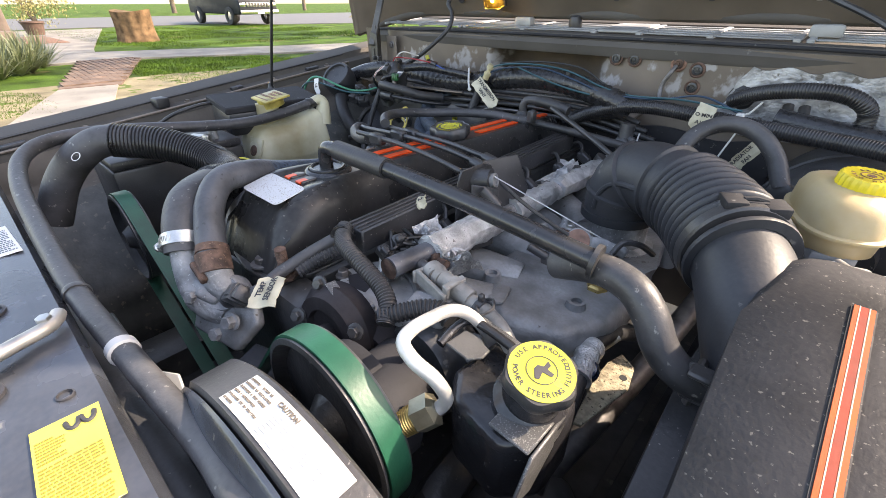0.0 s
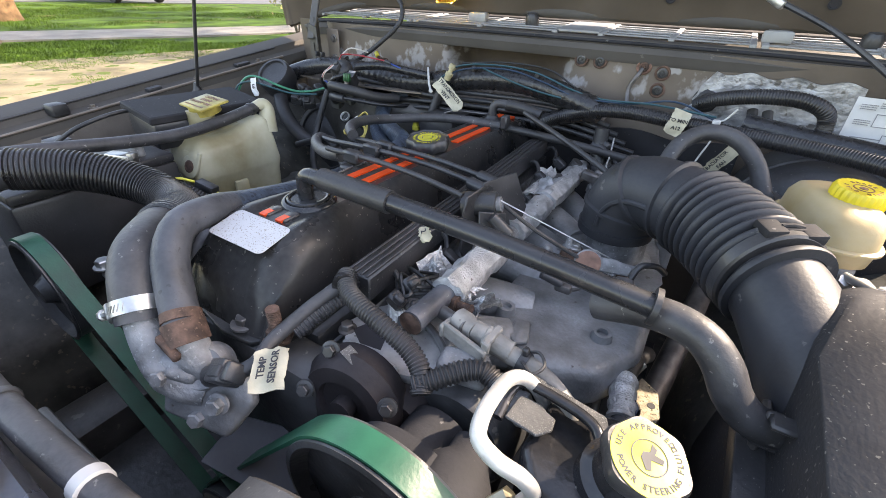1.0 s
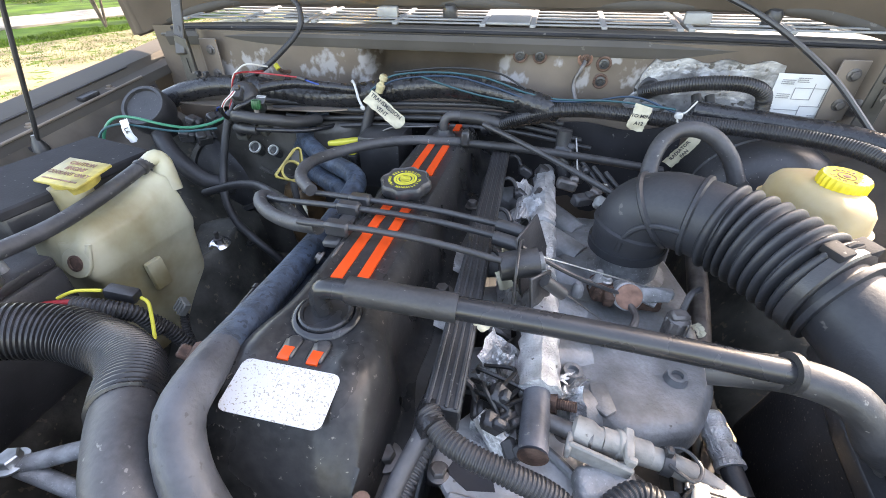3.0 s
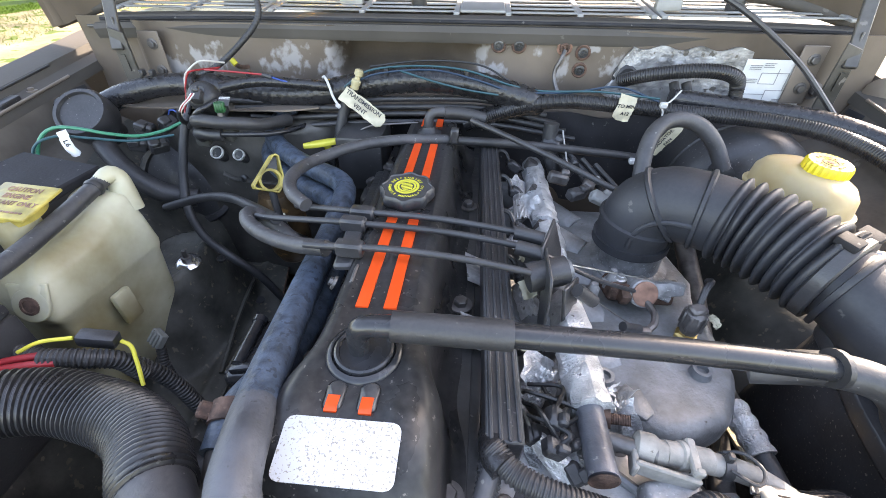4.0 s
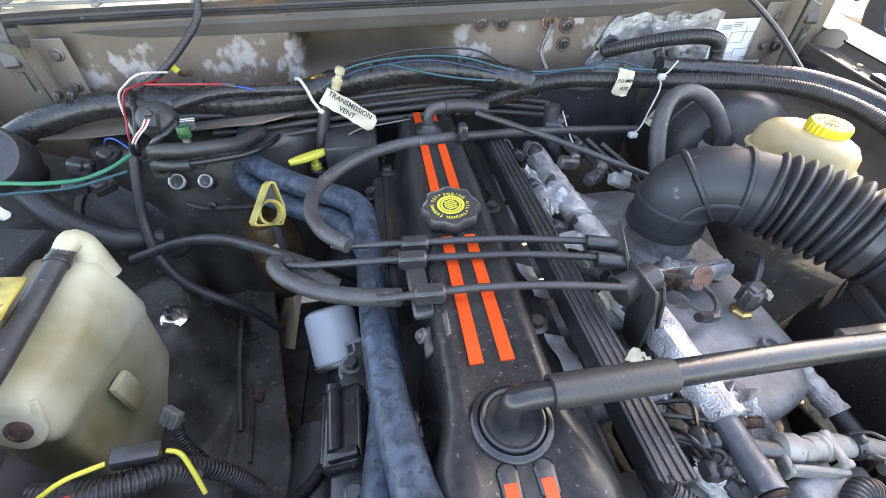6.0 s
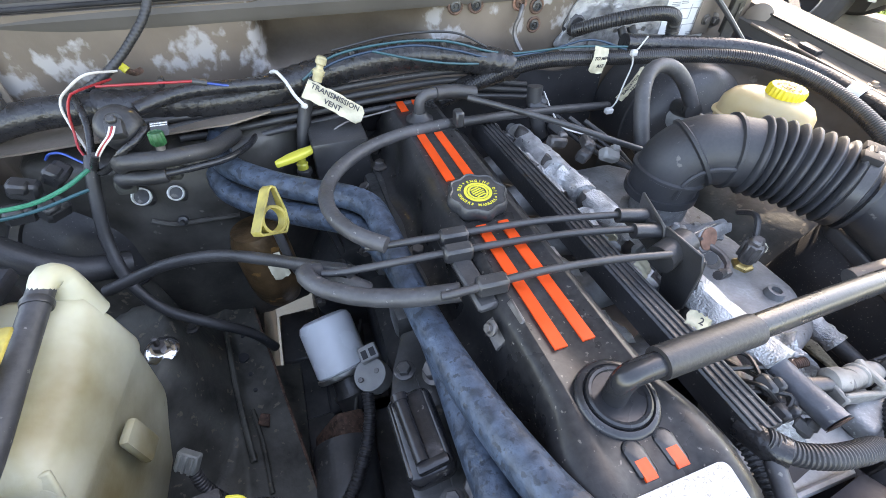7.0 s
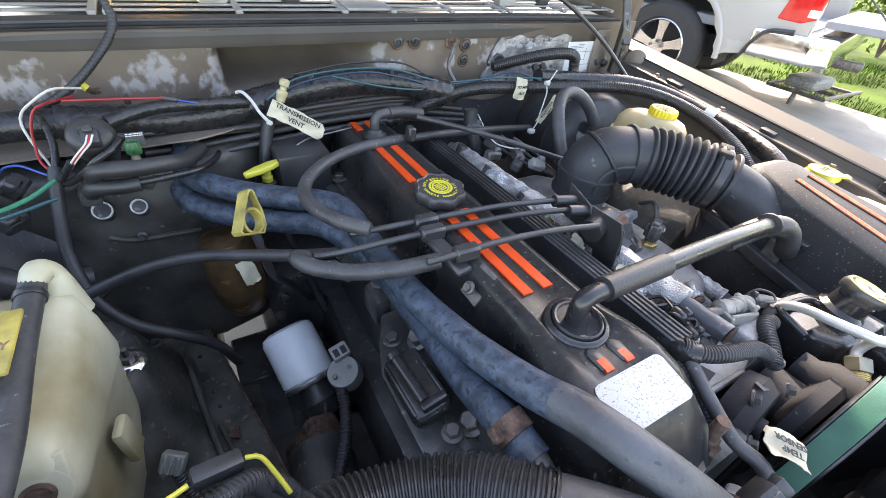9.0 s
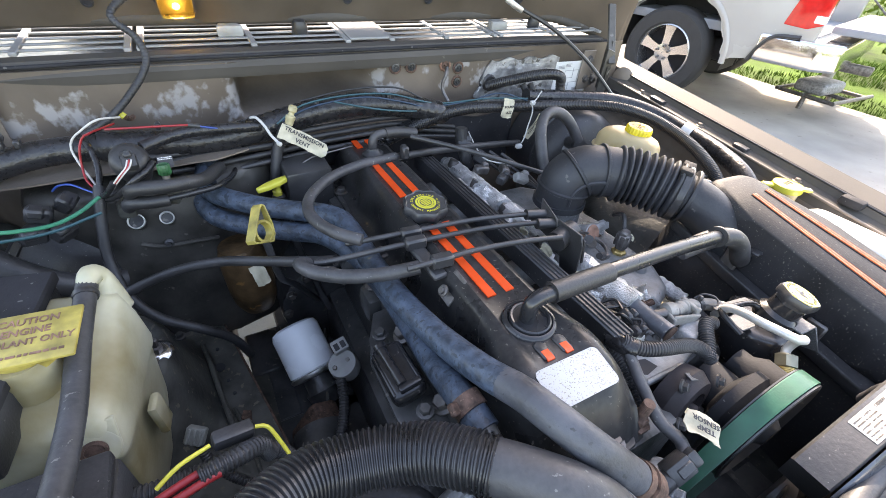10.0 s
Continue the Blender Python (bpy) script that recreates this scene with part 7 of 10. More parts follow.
tube(bm, [(0.200, 0.16, 0.93), (0.222, 0.166, 0.910)], 0.0075, 10)
part("ferrule", bm, M_PLASTIC, cab)

# dipsticks
dip = T("oil_dipstick", (-0.186, 0.566, 0.86), "yellow T-handled dipstick in its tube", "dipstick")
bm = B()
dm0 = look((-0.2035, 0.554, 0.9030), (-0.1710, 0.569, 0.9040))
prism(bm, dm0 @ Matrix.Rotation(radians(90), 4, "Y") @ Matrix.Rotation(radians(90), 4, "X") @ Matrix.Translation((0, 0, -0.005)), [(-0.035, -0.005), (-0.012, -0.0095), (0.012, -0.0095), (0.035, -0.005), (0.036, 0.004), (0.012, 0.0085), (-0.012, 0.0085), (-0.036, 0.004)], 0.010, 0.003, 3)
lathe(bm, axis((-0.199, 0.567, 0.895), (0, 0, -1)), [(0.007, 0), (0.007, 0.012), (0.009, 0.014), (0.009, 0.022)], 14)
part("handle", bm, M_YLABEL, dip)
bm = B()
tube(bm, [(-0.199, 0.567, 0.878), (-0.194, 0.57, 0.82), (-0.17, 0.56, 0.70), (-0.14, 0.52, 0.58)], 0.0075, 12, 0.02)
lathe(bm, axis((-0.198, 0.567, 0.864), (0, 0, 1)), [(0.012, 0), (0.012, 0.006), (0.008, 0.009)], 16)
part("guide_tube", bm, M_PLASTIC, dip)
tr = T("transmission_dipstick", (-0.25, 0.42, 0.86), "dirty yellow ring-handled dipstick with black tube", "dipstick")
bm = B()
m = Matrix.Identity(4)
hy, hx = V(0.006, 0.025, 0.031).normalized(), V(0.024, 0.017, -0.013)
hx = (hx - hy * hx.dot(hy)).normalized()
m.col[0][:3], m.col[1][:3], m.col[2][:3], m.col[3][:3] = hx, hy, hx.cross(hy), (-0.2495, 0.4225, 0.901)
OUT = [(-0.023, -0.021), (-0.020, -0.025), (0.016, -0.022), (0.020, -0.010), (0.017, 0.006), (0.003, 0.035), (-0.002, 0.036), (-0.006, 0.032)]
for k, (p, q) in enumerate(zip(OUT, OUT[1:] + OUT[:1])):
    c, d = V((p[0] + q[0]) / 2, (p[1] + q[1]) / 2, 0), V(q[0] - p[0], q[1] - p[1], 0)
    box(bm, m @ Matrix.Translation(c) @ Matrix.Rotation(math.atan2(d.y, d.x), 4, "Z"), (d.length + 0.002, 0.0030, 0.019), 0.0008, 1)
part("handle_frame", bm, M_YDIRTY, tr)
bm = B()
lathe(bm, m @ Matrix.Translation((0.000, -0.006, -0.006)), [(0.0188, 0), (0.0188, 0.014), (0.0150, 0.014), (0.0150, 0)], 30, ring=True)
part("ring", bm, M_YDIRTY, tr, "raised yellow ring")
bm = B()
prism(bm, m @ Matrix.Translation((0, 0, -0.003)), [(-0.008, 0.013), (0.009, 0.013), (0.003, 0.033), (-0.003, 0.033)], 0.003)
part("web", bm, M_BLOCK, tr, "grimy dark web")
bm = B()
tube(bm, [(-0.247, 0.412, 0.880), (-0.243, 0.405, 0.85), (-0.236, 0.41, 0.80), (-0.205, 0.47, 0.72), (-0.16, 0.54, 0.60)], 0.0062, 12, 0.02)
part("guide_tube", bm, M_PLASTIC, tr)
tag_part(tr, ((-0.271, 0.454, 0.806), (-0.263, 0.440, 0.768), (0.1, -0.75, 0.6)), 0.024)

# ---- passenger side ----
bot = T("coolant_bottle", (-0.48, 0.26, 0.62), "stained milky coolant bottle with a hose nozzle", "bottle")
bm = B()
sec = [(0.600, 0.050, 0.07), (0.64, 0.064, 0.086), (0.78, 0.071, 0.090), (0.800, 0.072, 0.091), (0.812, 0.076, 0.096), (0.82, 0.077, 0.097), (0.87, 0.074, 0.090), (0.896, 0.068, 0.082), (0.908, 0.058, 0.070), (0.913, 0.04, 0.05)]
rings = []
for z, a, b in sec:
    ring = []
    a -= 0.009
    for k in range(40):
        th = 2 * math.pi * k / 40
        c, s = math.cos(th), math.sin(th)
        e = 0.20
        px, py = a * math.copysign(abs(c) ** e, c), b * math.copysign(abs(s) ** e, s)
        slope = (0.90 - z) * -0.03
        v = Matrix.Rotation(radians(-8), 4, "Z") @ V(px, py, 0)
        ring.append(bm.verts.new((-0.499 + slope + v.x, 0.262 + v.y + (0.004 if z < 0.805 else 0), z + 0.045 * max(0, v.y) / 0.1 * (z > 0.88) - 0.02 * (z > 0.88))))
    rings.append(ring)
for a, b in zip(rings, rings[1:]):
    for k in range(40):
        bm.faces.new((a[k], a[(k + 1) % 40], b[(k + 1) % 40], b[k]))
bm.faces.new(rings[0])
bm.faces.new(rings[-1])
part("tank", bm, M_BOTTLE, bot, "stained translucent tank", 60)
bm = B()
tube(bm, [(-0.448, 0.340, 0.880), (-0.449, 0.347, 0.910), (-0.451, 0.350, 0.926), (-0.454, 0.344, 0.936), (-0.457, 0.330, 0.934), (-0.458, 0.315, 0.931)], 0.0175, 18, 0.004, taper=lambda s: 1.25 - 0.75 * s)
part("nozzle", bm, M_BOTTLE, bot, "moulded hose nozzle", 60)
bm = B()
box(bm, pose(-0.4290, 0.238, 0.772, 0, -2, -8), (0.012, 0.030, 0.056), 0.005)
part("moulded_lug", bm, M_BOTTLE, bot)
bm = B()
em = axis((-0.4690, 0.1600, 0.8450), (0.10, -1, 0.42))
prism(bm, em @ Matrix.Translation((0, 0, -0.005)), [(0.024 * math.cos(a), 0.024 * math.sin(a)) for a in [2 * math.pi * k / 28 for k in range(28)]], 0.006, 0.002, 2)
prism(bm, em @ Matrix.Translation((0, 0, -0.0055)), [(-0.0235, -0.004), (0.0235, -0.004), (0.026, 0.030), (-0.026, 0.030)], 0.006, 0.0025, 3)
part("mounting_ear", bm, M_BOTTLE, bot, "flat moulded ear", 50)
bm = B()
lathe(bm, em @ Matrix.Translation((0, 0, 0.0012)), [(0.0125, 0), (0.0125, 0.0012), (0.0090, 0.0016), (0.0085, 0.0006), (0.0, 0.0006)], 24)
part("mounting_stud", bm, M_RUST, bot, "brown stud in the ear")
bm = B()
tube(bm, [(-0.505, 0.23, 0.885), (-0.505, 0.23, 0.938)], 0.026, 24)
part("filler_neck", bm, M_BOTTLE, bot)
bcap = T("coolant_filler_lid", (-0.505, 0.228, 0.94), "yellow flip lid with a caution text for coolant", "lid")
bcm = Matrix.Translation((-0.492, 0.236, 0.953)) @ Matrix.Rotation(radians(-6), 4, "Z") @ Matrix.Rotation(radians(10), 4, "X")
bm = B()
box(bm, bcm, (0.088, 0.062, 0.005), 0.002, 2)
lid = part("lid", bm, M_YDIRTY, bcap, "amber dusty flap")
bm = B()
lathe(bm, bcm @ Matrix.Translation((-0.008, 0, -0.022)), [(0.030, 0), (0.030, 0.02), (0.026, 0.021)], 28)
part("collar", bm, M_YDIRTY, bcap, "clear yellow collar")
bm = B()
tm = bcm @ Matrix.Translation((0.0, 0, 0.0030))
for i, t in enumerate(("CAUTION", "ENGINE", "COOLANT ONLY")):
    letters(bm, t, tm @ Matrix.Translation((0.0, 0.019 - 0.0125 * i, 0)), 0.0115 if i < 2 else 0.0105)
bars(bm, tm @ Matrix.Translation((0, -0.021, 0)), 0.07, 0.006, 1, 0.0005, random.Random(3))
part("writing", bm, M_COPPER, lid, "embossed brown letters")

bh = T("overflow_hose", (-0.2, -0.1, 0.9), "black overflow hose from bottle to radiator with a white band", "hose")
bm = B()
tube(bm, [(-0.457, 0.335, 0.934), (-0.463, 0.252, 0.919), (-0.462, 0.156, 0.913), (-0.464, 0.054, 0.922), (-0.471, -0.043, 0.935), (-0.475, -0.128, 0.943), (-0.463, -0.192, 0.942), (-0.419, -0.232, 0.932), (-0.326, -0.251, 0.917), (-0.183, -0.257, 0.897), (-0.018, -0.258, 0.880), (0.134, -0.249, 0.872), (0.257, -0.241, 0.873), (0.344, -0.239, 0.883), (0.420, -0.200, 0.865), (0.450, -0.190, 0.810)], 0.0112, 16, 0.015)
part("rubber", bm, M_RUBBERD, bh)
for c, d in (((-0.4585, 0.315, 0.930), (0.05, -1, -0.2)), ((-0.018, -0.258, 0.880), (1, 0, -0.06))):
    bm = B()
    lathe(bm, axis(c, d), [(0.0125, -0.004), (0.0135, 0), (0.0125, 0.004)], 18)
    part("spring_clip", bm, M_PLASTIC, bh)
bm = B()
lathe(bm, axis((0.106, -0.251, 0.8732), (1, 0.03, 0)), [(0.0118, -0.006), (0.0132, -0.005), (0.0132, 0.005), (0.0118, 0.006)], 20)
part("white_band", bm, M_ZIP, bh, "white band")

# bracket bar on the radiator support
bar = T("hood_latch_bar", (0.0, -0.33, 0.89), "worn silver latch bar on the radiator support", "bar")
bm = B()
tube(bm, [(0.10, -0.44, 0.897), (0.085, -0.36, 0.898), (0.070, -0.31, 0.899), (0.06, -0.285, 0.899), (0.045, -0.278, 0.899)], 0.0062, 12, 0.01)
part("bar", bm, M_COPPERPIPE, bar)
bolt(bar, (0.057, -0.288, 0.903), (0, 0, 1), 0.006, 0.005, 0.0, M_STEEL)

# fuse box behind the bottle
fuse = T("relay_box", (-0.56, 0.27, 0.87), "flat dusty black relay box on the inner wing", "relay box")
bm = B()
box(bm, pose(-0.592, 0.262, 0.900, -1, 5, -6), (0.125, 0.23, 0.055), 0.008)
part("case", bm, M_PLASTIC, fuse)
bm = B()
box(bm, pose(-0.592, 0.262, 0.934, -1, 5, -6), (0.135, 0.24, 0.016), 0.003, 1)
part("cover", bm, M_MATTE, fuse, "dusty flat cover")

# battery, cables and connectors at the front corner
fuse.location.x += 0.02
bat = T("battery", (-0.50, 0.02, 0.70), "black battery half hidden by hoses", "battery")
bm = B()
box(bm, (-0.52, 0.0, 0.79), (0.17, 0.25, 0.17), 0.008)
part("case", bm, M_PLASTIC, bat)
bm = B()
box(bm, (-0.52, 0.0, 0.883), (0.165, 0.245, 0.016), 0.004)
part("top", bm, M_PLASTICD, bat)
for y in (-0.08, 0.08):
    bm = B()
    lathe(bm, axis((-0.47, y, 0.89), (0, 0, 1)), [(0.010, 0), (0.009, 0.018), (0.0, 0.019)], 16)
    part("terminal", bm, M_CASTD, bat)
bm = B()
box(bm, pose(-0.47, 0.05, 0.895, 0, 0, 20), (0.05, 0.022, 0.018), 0.004)
box(bm, pose(-0.445, 0.058, 0.898, 0, 0, 20), (0.014, 0.014, 0.02), 0.003)
part("clamp", bm, M_STEEL, bat, "bright terminal clamp")
red = T("battery_cables", (-0.38, 0.05, 0.86), "red battery cables with black corrugated cover", "cable")
for o in (0.0, 0.012):
    bm = B()
    tube(bm, [(-0.50, 0.03 + o, 0.835), (-0.45, 0.045 + o, 0.845), (-0.415, 0.060 + o, 0.853), (-0.372, 0.070 + o, 0.857), (-0.355, 0.074 + o, 0.855)], 0.0042, 10, 0.01)
    part("cable", bm, M_WIRE["red"], red)
bm = B()
tube(bm, [(-0.374, 0.077, 0.857), (-0.355, 0.082, 0.854), (-0.335, 0.090, 0.846), (-0.318, 0.104, 0.826), (-0.312, 0.115, 0.785)], 0.0092, 14, rib=0.005, amp=0.0016)
part("conduit", bm, M_RUBBER, red, "black corrugated conduit", 25)
bm = B()
tube(bm, [(-0.50, 0.12, 0.835), (-0.44, 0.10, 0.832), (-0.38, 0.10, 0.825), (-0.33, 0.12, 0.80), (-0.30, 0.13, 0.75), (-0.28, 0.13, 0.68)], 0.009, 14, rib=0.005, amp=0.0016)
part("conduit", bm, M_RUBBER, red, "black corrugated conduit", 25)
yw = T("yellow_lead", (-0.34, 0.11, 0.83), "yellow lead through a black inline connector", "wire")
bm = B()
tube(bm, [(-0.412, 0.086, 0.852), (-0.39, 0.096, 0.860), (-0.362, 0.108, 0.856)], 0.0024, 8, 0.006)
part("lead", bm, M_WIRE["yellow"], yw)
bm = B()
tube(bm, [(-0.318, 0.119, 0.842), (-0.306, 0.116, 0.838), (-0.298, 0.105, 0.822), (-0.29, 0.09, 0.80)], 0.0024, 8, 0.004)
part("lead", bm, M_WIRE["yellow"], yw)
bm = B()
box(bm, look((-0.34, 0.115, 0.849), (-0.20, 0.135, 0.82)), (0.018, 0.017, 0.042), 0.004)
part("inline_connector", bm, M_PLASTIC, yw)
gc = T("loose_connector", (-0.407, 0.235, 0.69), "loose grey plug on a corrugated lead", "connector")
bm = B()
gm = Matrix.Translation((-0.405, 0.232, 0.705)) @ Euler((radians(50), radians(10), radians(-32))).to_matrix().to_4x4()
box(bm, gm, (0.027, 0.025, 0.013), 0.002, 1)
for k in (-1, 0, 1):
    box(bm, gm @ Matrix.Translation((0.0078 * k, 0, 0.007)), (0.0036, 0.022, 0.005), 0.0008, 1)
part("shell", bm, M_CONNDULL, gc)
bm = B()
tube(bm, [(-0.405, 0.228, 0.690), (-0.40, 0.215, 0.66), (-0.38, 0.20, 0.62), (-0.33, 0.17, 0.58)], 0.0065, 12, rib=0.005, amp=0.0012)
part("lead", bm, M_RUBBER, gc)

# strut tower top
st = T("strut_mount", (-0.444, 0.397, 0.72), "dark strut tower with a bright washer and stud", "strut mount")


def tower(u, v):
    """A pressed dome under the strut that falls to a flat chassis panel with a slanting edge."""
    y = 0.12 + 0.50 * v
    x = -0.64 + (0.64 - 0.2425 - 0.2016 * y) * u
    dx = x + 0.475
    d = math.hypot(dx / (0.155 if dx < 0 else 0.095), (y - 0.400) / 0.205)
    w = max(0.0, 1 - d)
    w = w * w * (3 - 2 * w)
    rim = math.exp(-((d - 0.40) / 0.05) ** 2) * 0.005
    crease = 0.006 * math.exp(-((x + 0.392 + 0.10 * (y - 0.40)) / 0.007) ** 2)
    dent = 0.004 * math.sin(31 * x + 4) * math.sin(19 * y)
    return (x, y, 0.565 - 0.22 * max(0.0, x + 0.42) + 0.1575 * min(1.0, 1.9 * w) + rim + crease + dent * (1 - w))


bm = B()
sheet(bm, tower, 60, 56, (0, 0, -0.006))
part("tower", bm, M_GREASE, st, "greasy pressed tower panel", smooth=60)
bm = B()
tube(bm, [V(*tower(1.0, k / 10)) + V(0.001, 0, 0.001) for k in range(11)], 0.0022, 8, 0.03)
part("raw_edge", bm, M_RUST, st, "rusty panel edge")
for x, y, r in ((-0.383, 0.472, 0.0105), (-0.372, 0.436, 0.0035), (-0.365, 0.402, 0.0035), (-0.382, 0.520, 0.0035)):
    bm = B()
    z = tower((x + 0.64) / (0.3975 - 0.2016 * y), (y - 0.12) / 0.50)[2]
    lathe(bm, axis((x, y, z), (0.22, 0, 1)), [(r, 0), (r, 0.0022), (0.0, 0.0022)], 20)
    part("punched_hole", bm, M_INK, st, "dark punched hole")
for pts, r in (([(-0.404, 0.52, 0.585), (-0.395, 0.47, 0.592), (-0.386, 0.40, 0.588), (-0.376, 0.33, 0.576), (-0.366, 0.27, 0.566)], 0.0045), ([(-0.368, 0.36, 0.560), (-0.355, 0.30, 0.557), (-0.345, 0.22, 0.556)], 0.0035)):
    bm = B()
    tube(bm, pts, r, 8, 0.02)
    part("pressed_bead", bm, M_GREASE, st)
bm = B()
lathe(bm, axis((-0.444, 0.397, 0.722), (0.12, -0.1, 1)), [(0.021, 0), (0.023, 0.003), (0.018, 0.008), (0.011, 0.009)], 28)
part("washer", bm, M_CHROME, st, "bright dished washer")
bm = B()
lathe(bm, axis((-0.444, 0.397, 0.730), (0.12, -0.1, 1)), [(0.009, 0), (0.009, 0.008), (0.0045, 0.009), (0.0045, 0.024), (0.003, 0.025)], 6)
part("nut", bm, M_DSTEEL, st)
for at in ((-0.478, 0.352, 0.722), (-0.420, 0.455, 0.690)):
    bolt(st, at, (0.1, 0, 1), 0.006, 0.006, 0.010, M_BLOCK)
bm = B()
prism(bm, axis((-0.352, 0.335, 0.556), (0.25, 0, 1)), [(-0.012, -0.008), (0.010, -0.010), (0.014, 0.004), (-0.004, 0.010)], 0.005, 0.001, 1)
part("rusty_lug", bm, M_RUST, st, "rust-brown tab")

# lower bay on the passenger side: frame plate, filter, sensor, mounts
fp = T("engine_mount_plate", (-0.34, 0.35, 0.45), "grimy black chassis plate with punched holes", "chassis plate")
bm = B()
sheet(bm, lambda u, v: (-0.42 + 0.12 * u, 0.06 + 0.44 * v, 0.505 - 0.05 * u + 0.01 * math.sin(5 * v)), 12, 16, (0, 0, -0.006))
part("plate", bm, M_GREASE, fp, smooth=50)
bm = B()
prism(bm, Matrix(((0.25, 0, 0.97, -0.292), (0.97, 0, -0.25, 0.0), (0, 1, 0, 0.0), (0, 0, 0, 1))), [(0.14, 0.42), (0.50, 0.44), (0.52, 0.54), (0.46, 0.545), (0.30, 0.520), (0.14, 0.515)], 0.005, 0.001, 1)
part("edge_flange", bm, M_GREASE, fp, "upright black edge")
for y in (0.20, 0.33):
    bolt(fp, (-0.318, y, 0.482), (0.4, 0, 0.9), 0.008, 0.007, 0.012, M_RUST)
of = T("oil_filter", (-0.22, 0.45, 0.52), "pale blue-white spin-on oil filter", "oil filter")
d = V(-0.17, 0.80, 0.62).normalized()
c0 = V(-0.2115, 0.404, 0.531)
bm = B()
lathe(bm, axis(c0, d), [(0.046, 0.0), (0.050, 0.004), (0.050, 0.092), (0.046, 0.102), (0.036, 0.107), (0.02, 0.108)], 40)
part("can", bm, M_FILTER, of)
bm = B()
lathe(bm, axis(c0 - d * 0.012, d), [(0.036, 0), (0.049, 0.002), (0.052, 0.006), (0.052, 0.011), (0.048, 0.013)], 40)
part("base_rim", bm, M_STEEL, of, "rolled steel base rim")
bm = B()
lathe(bm, axis(c0 - d * 0.075, d), [(0.030, 0), (0.036, 0.03), (0.030, 0.04), (0.030, 0.064)], 28)
part("adapter", bm, M_BLOCK, of, "dark filter adapter")
cs = T("crank_sensor", (-0.175, 0.335, 0.62), "grey round sensor with a square plug and corrugated lead", "sensor")
bm = B()
lathe(bm, axis((-0.170, 0.333, 0.645), (-0.35, -0.25, 1)), [(0.026, -0.02), (0.028, 0.0), (0.026, 0.016), (0.0, 0.018)], 28)
part("head", bm, M_CONN, cs, "pale grey round head")
bm = B()
box(bm, pose(-0.168, 0.360, 0.668, 15, -12, 5), (0.030, 0.026, 0.028), 0.003)
plug = part("plug", bm, M_CONN, cs)
bm = B()
for k in (-1, 1):
    box(bm, pose(-0.168, 0.360, 0.668, 15, -12, 5) @ Matrix.Translation((0.0065 * k, -0.002, 0.0142)), (0.009, 0.014, 0.0014), 0.0004, 1)
part("socket", bm, M_INK, plug, "two dark sockets")
for dx, dy in ((-0.014, -0.006), (0.013, 0.002)):
    bolt(cs, (-0.176 + dx, 0.328 + dy, 0.662), (-0.35, -0.25, 1), 0.0045, 0.004, 0.0, M_DSTEEL)
bm = B()
tube(bm, [(-0.184, 0.312, 0.640), (-0.190, 0.278, 0.622), (-0.208, 0.235, 0.606), (-0.240, 0.190, 0.592), (-0.285, 0.155, 0.580)], 0.0088, 14, rib=0.0055, amp=0.0013)
part("lead", bm, M_RUBBER, cs, "black corrugated lead", 25)
cs.location += V(0.004, -0.016, -0.018)
coil = T("ignition_module", (-0.135, 0.13, 0.72), "shiny black finned module bolted to the block", "module")
cm2 = Matrix.Translation((-0.145, 0.113, 0.848)) @ Euler((radians(-3), radians(-12), radians(2))).to_matrix().to_4x4()
bm = B()
box(bm, cm2, (0.046, 0.088, 0.026), 0.011, 4)
part("case", bm, M_GLOSS, coil)
bm = B()
for k in (-1, 1):
    box(bm, cm2 @ Matrix.Translation((0.0180 * k, 0, 0.0088)), (0.006, 0.074, 0.0075), 0.0030, 3)
part("rim", bm, M_GLOSS, coil, "raised shiny rim")
bm = B()
tube(bm, [cm2 @ V(-0.004, -0.030, 0.016), cm2 @ V(-0.006, 0.034, 0.018)], 0.0068, 14)
box(bm, cm2 @ Matrix.Translation((0.004, -0.034, 0.014)), (0.030, 0.010, 0.010), 0.003, 2)
part("raised_pad", bm, M_GLOSS, coil, "long rounded boss")
bm = B()
lathe(bm, axis(cm2 @ V(-0.006, 0.034, 0.018), V(-0.02, 1, 0.05)), [(0.0085, -0.004), (0.0085, 0.003), (0.005, 0.0035), (0.005, -0.002), (0.0, -0.002)], 18)
part("bolt_eye", bm, M_GLOSS, coil)
bm = B()
prism(bm, Matrix.Translation((0, 0, 0.823)) @ Matrix.Rotation(radians(-7), 4, "Y"), [(-0.164, 0.165), (-0.164, 0.060), (-0.150, 0.030), (-0.150, -0.010), (-0.085, -0.020), (-0.085, 0.250), (-0.128, 0.250), (-0.150, 0.205)], 0.012, 0.003, 2)
part("mounting_plate", bm, M_BLOCK, coil, "oily black mounting plate")
for at in ((-0.135, 0.053, 0.843), (-0.140, 0.188, 0.842)):
    bolt(coil, at, (-0.12, 0, 1), 0.0078, 0.007, 0.0115, M_BLOCK)
mount = T("engine_mount", (-0.22, 0.22, 0.42), "rusty steel engine mount and dark starter body", "engine mount")
bm = B()
box(bm, pose(-0.235, 0.27, 0.50, 10, 30, 12), (0.06, 0.10, 0.10), 0.012)
part("bracket", bm, M_RUST, mount, "rust-brown bracket")
bm = B()
tube(bm, [(-0.25, 0.06, 0.505), (-0.235, 0.27, 0.515)], 0.052, 28)
part("starter", bm, M_BLOCK, mount, "dark cylinder")
bm = B()
tube(bm, [(-0.24, 0.0, 0.55), (-0.24, 0.06, 0.55)], 0.038, 24)
part("starter_end", bm, M_PLASTIC, mount)
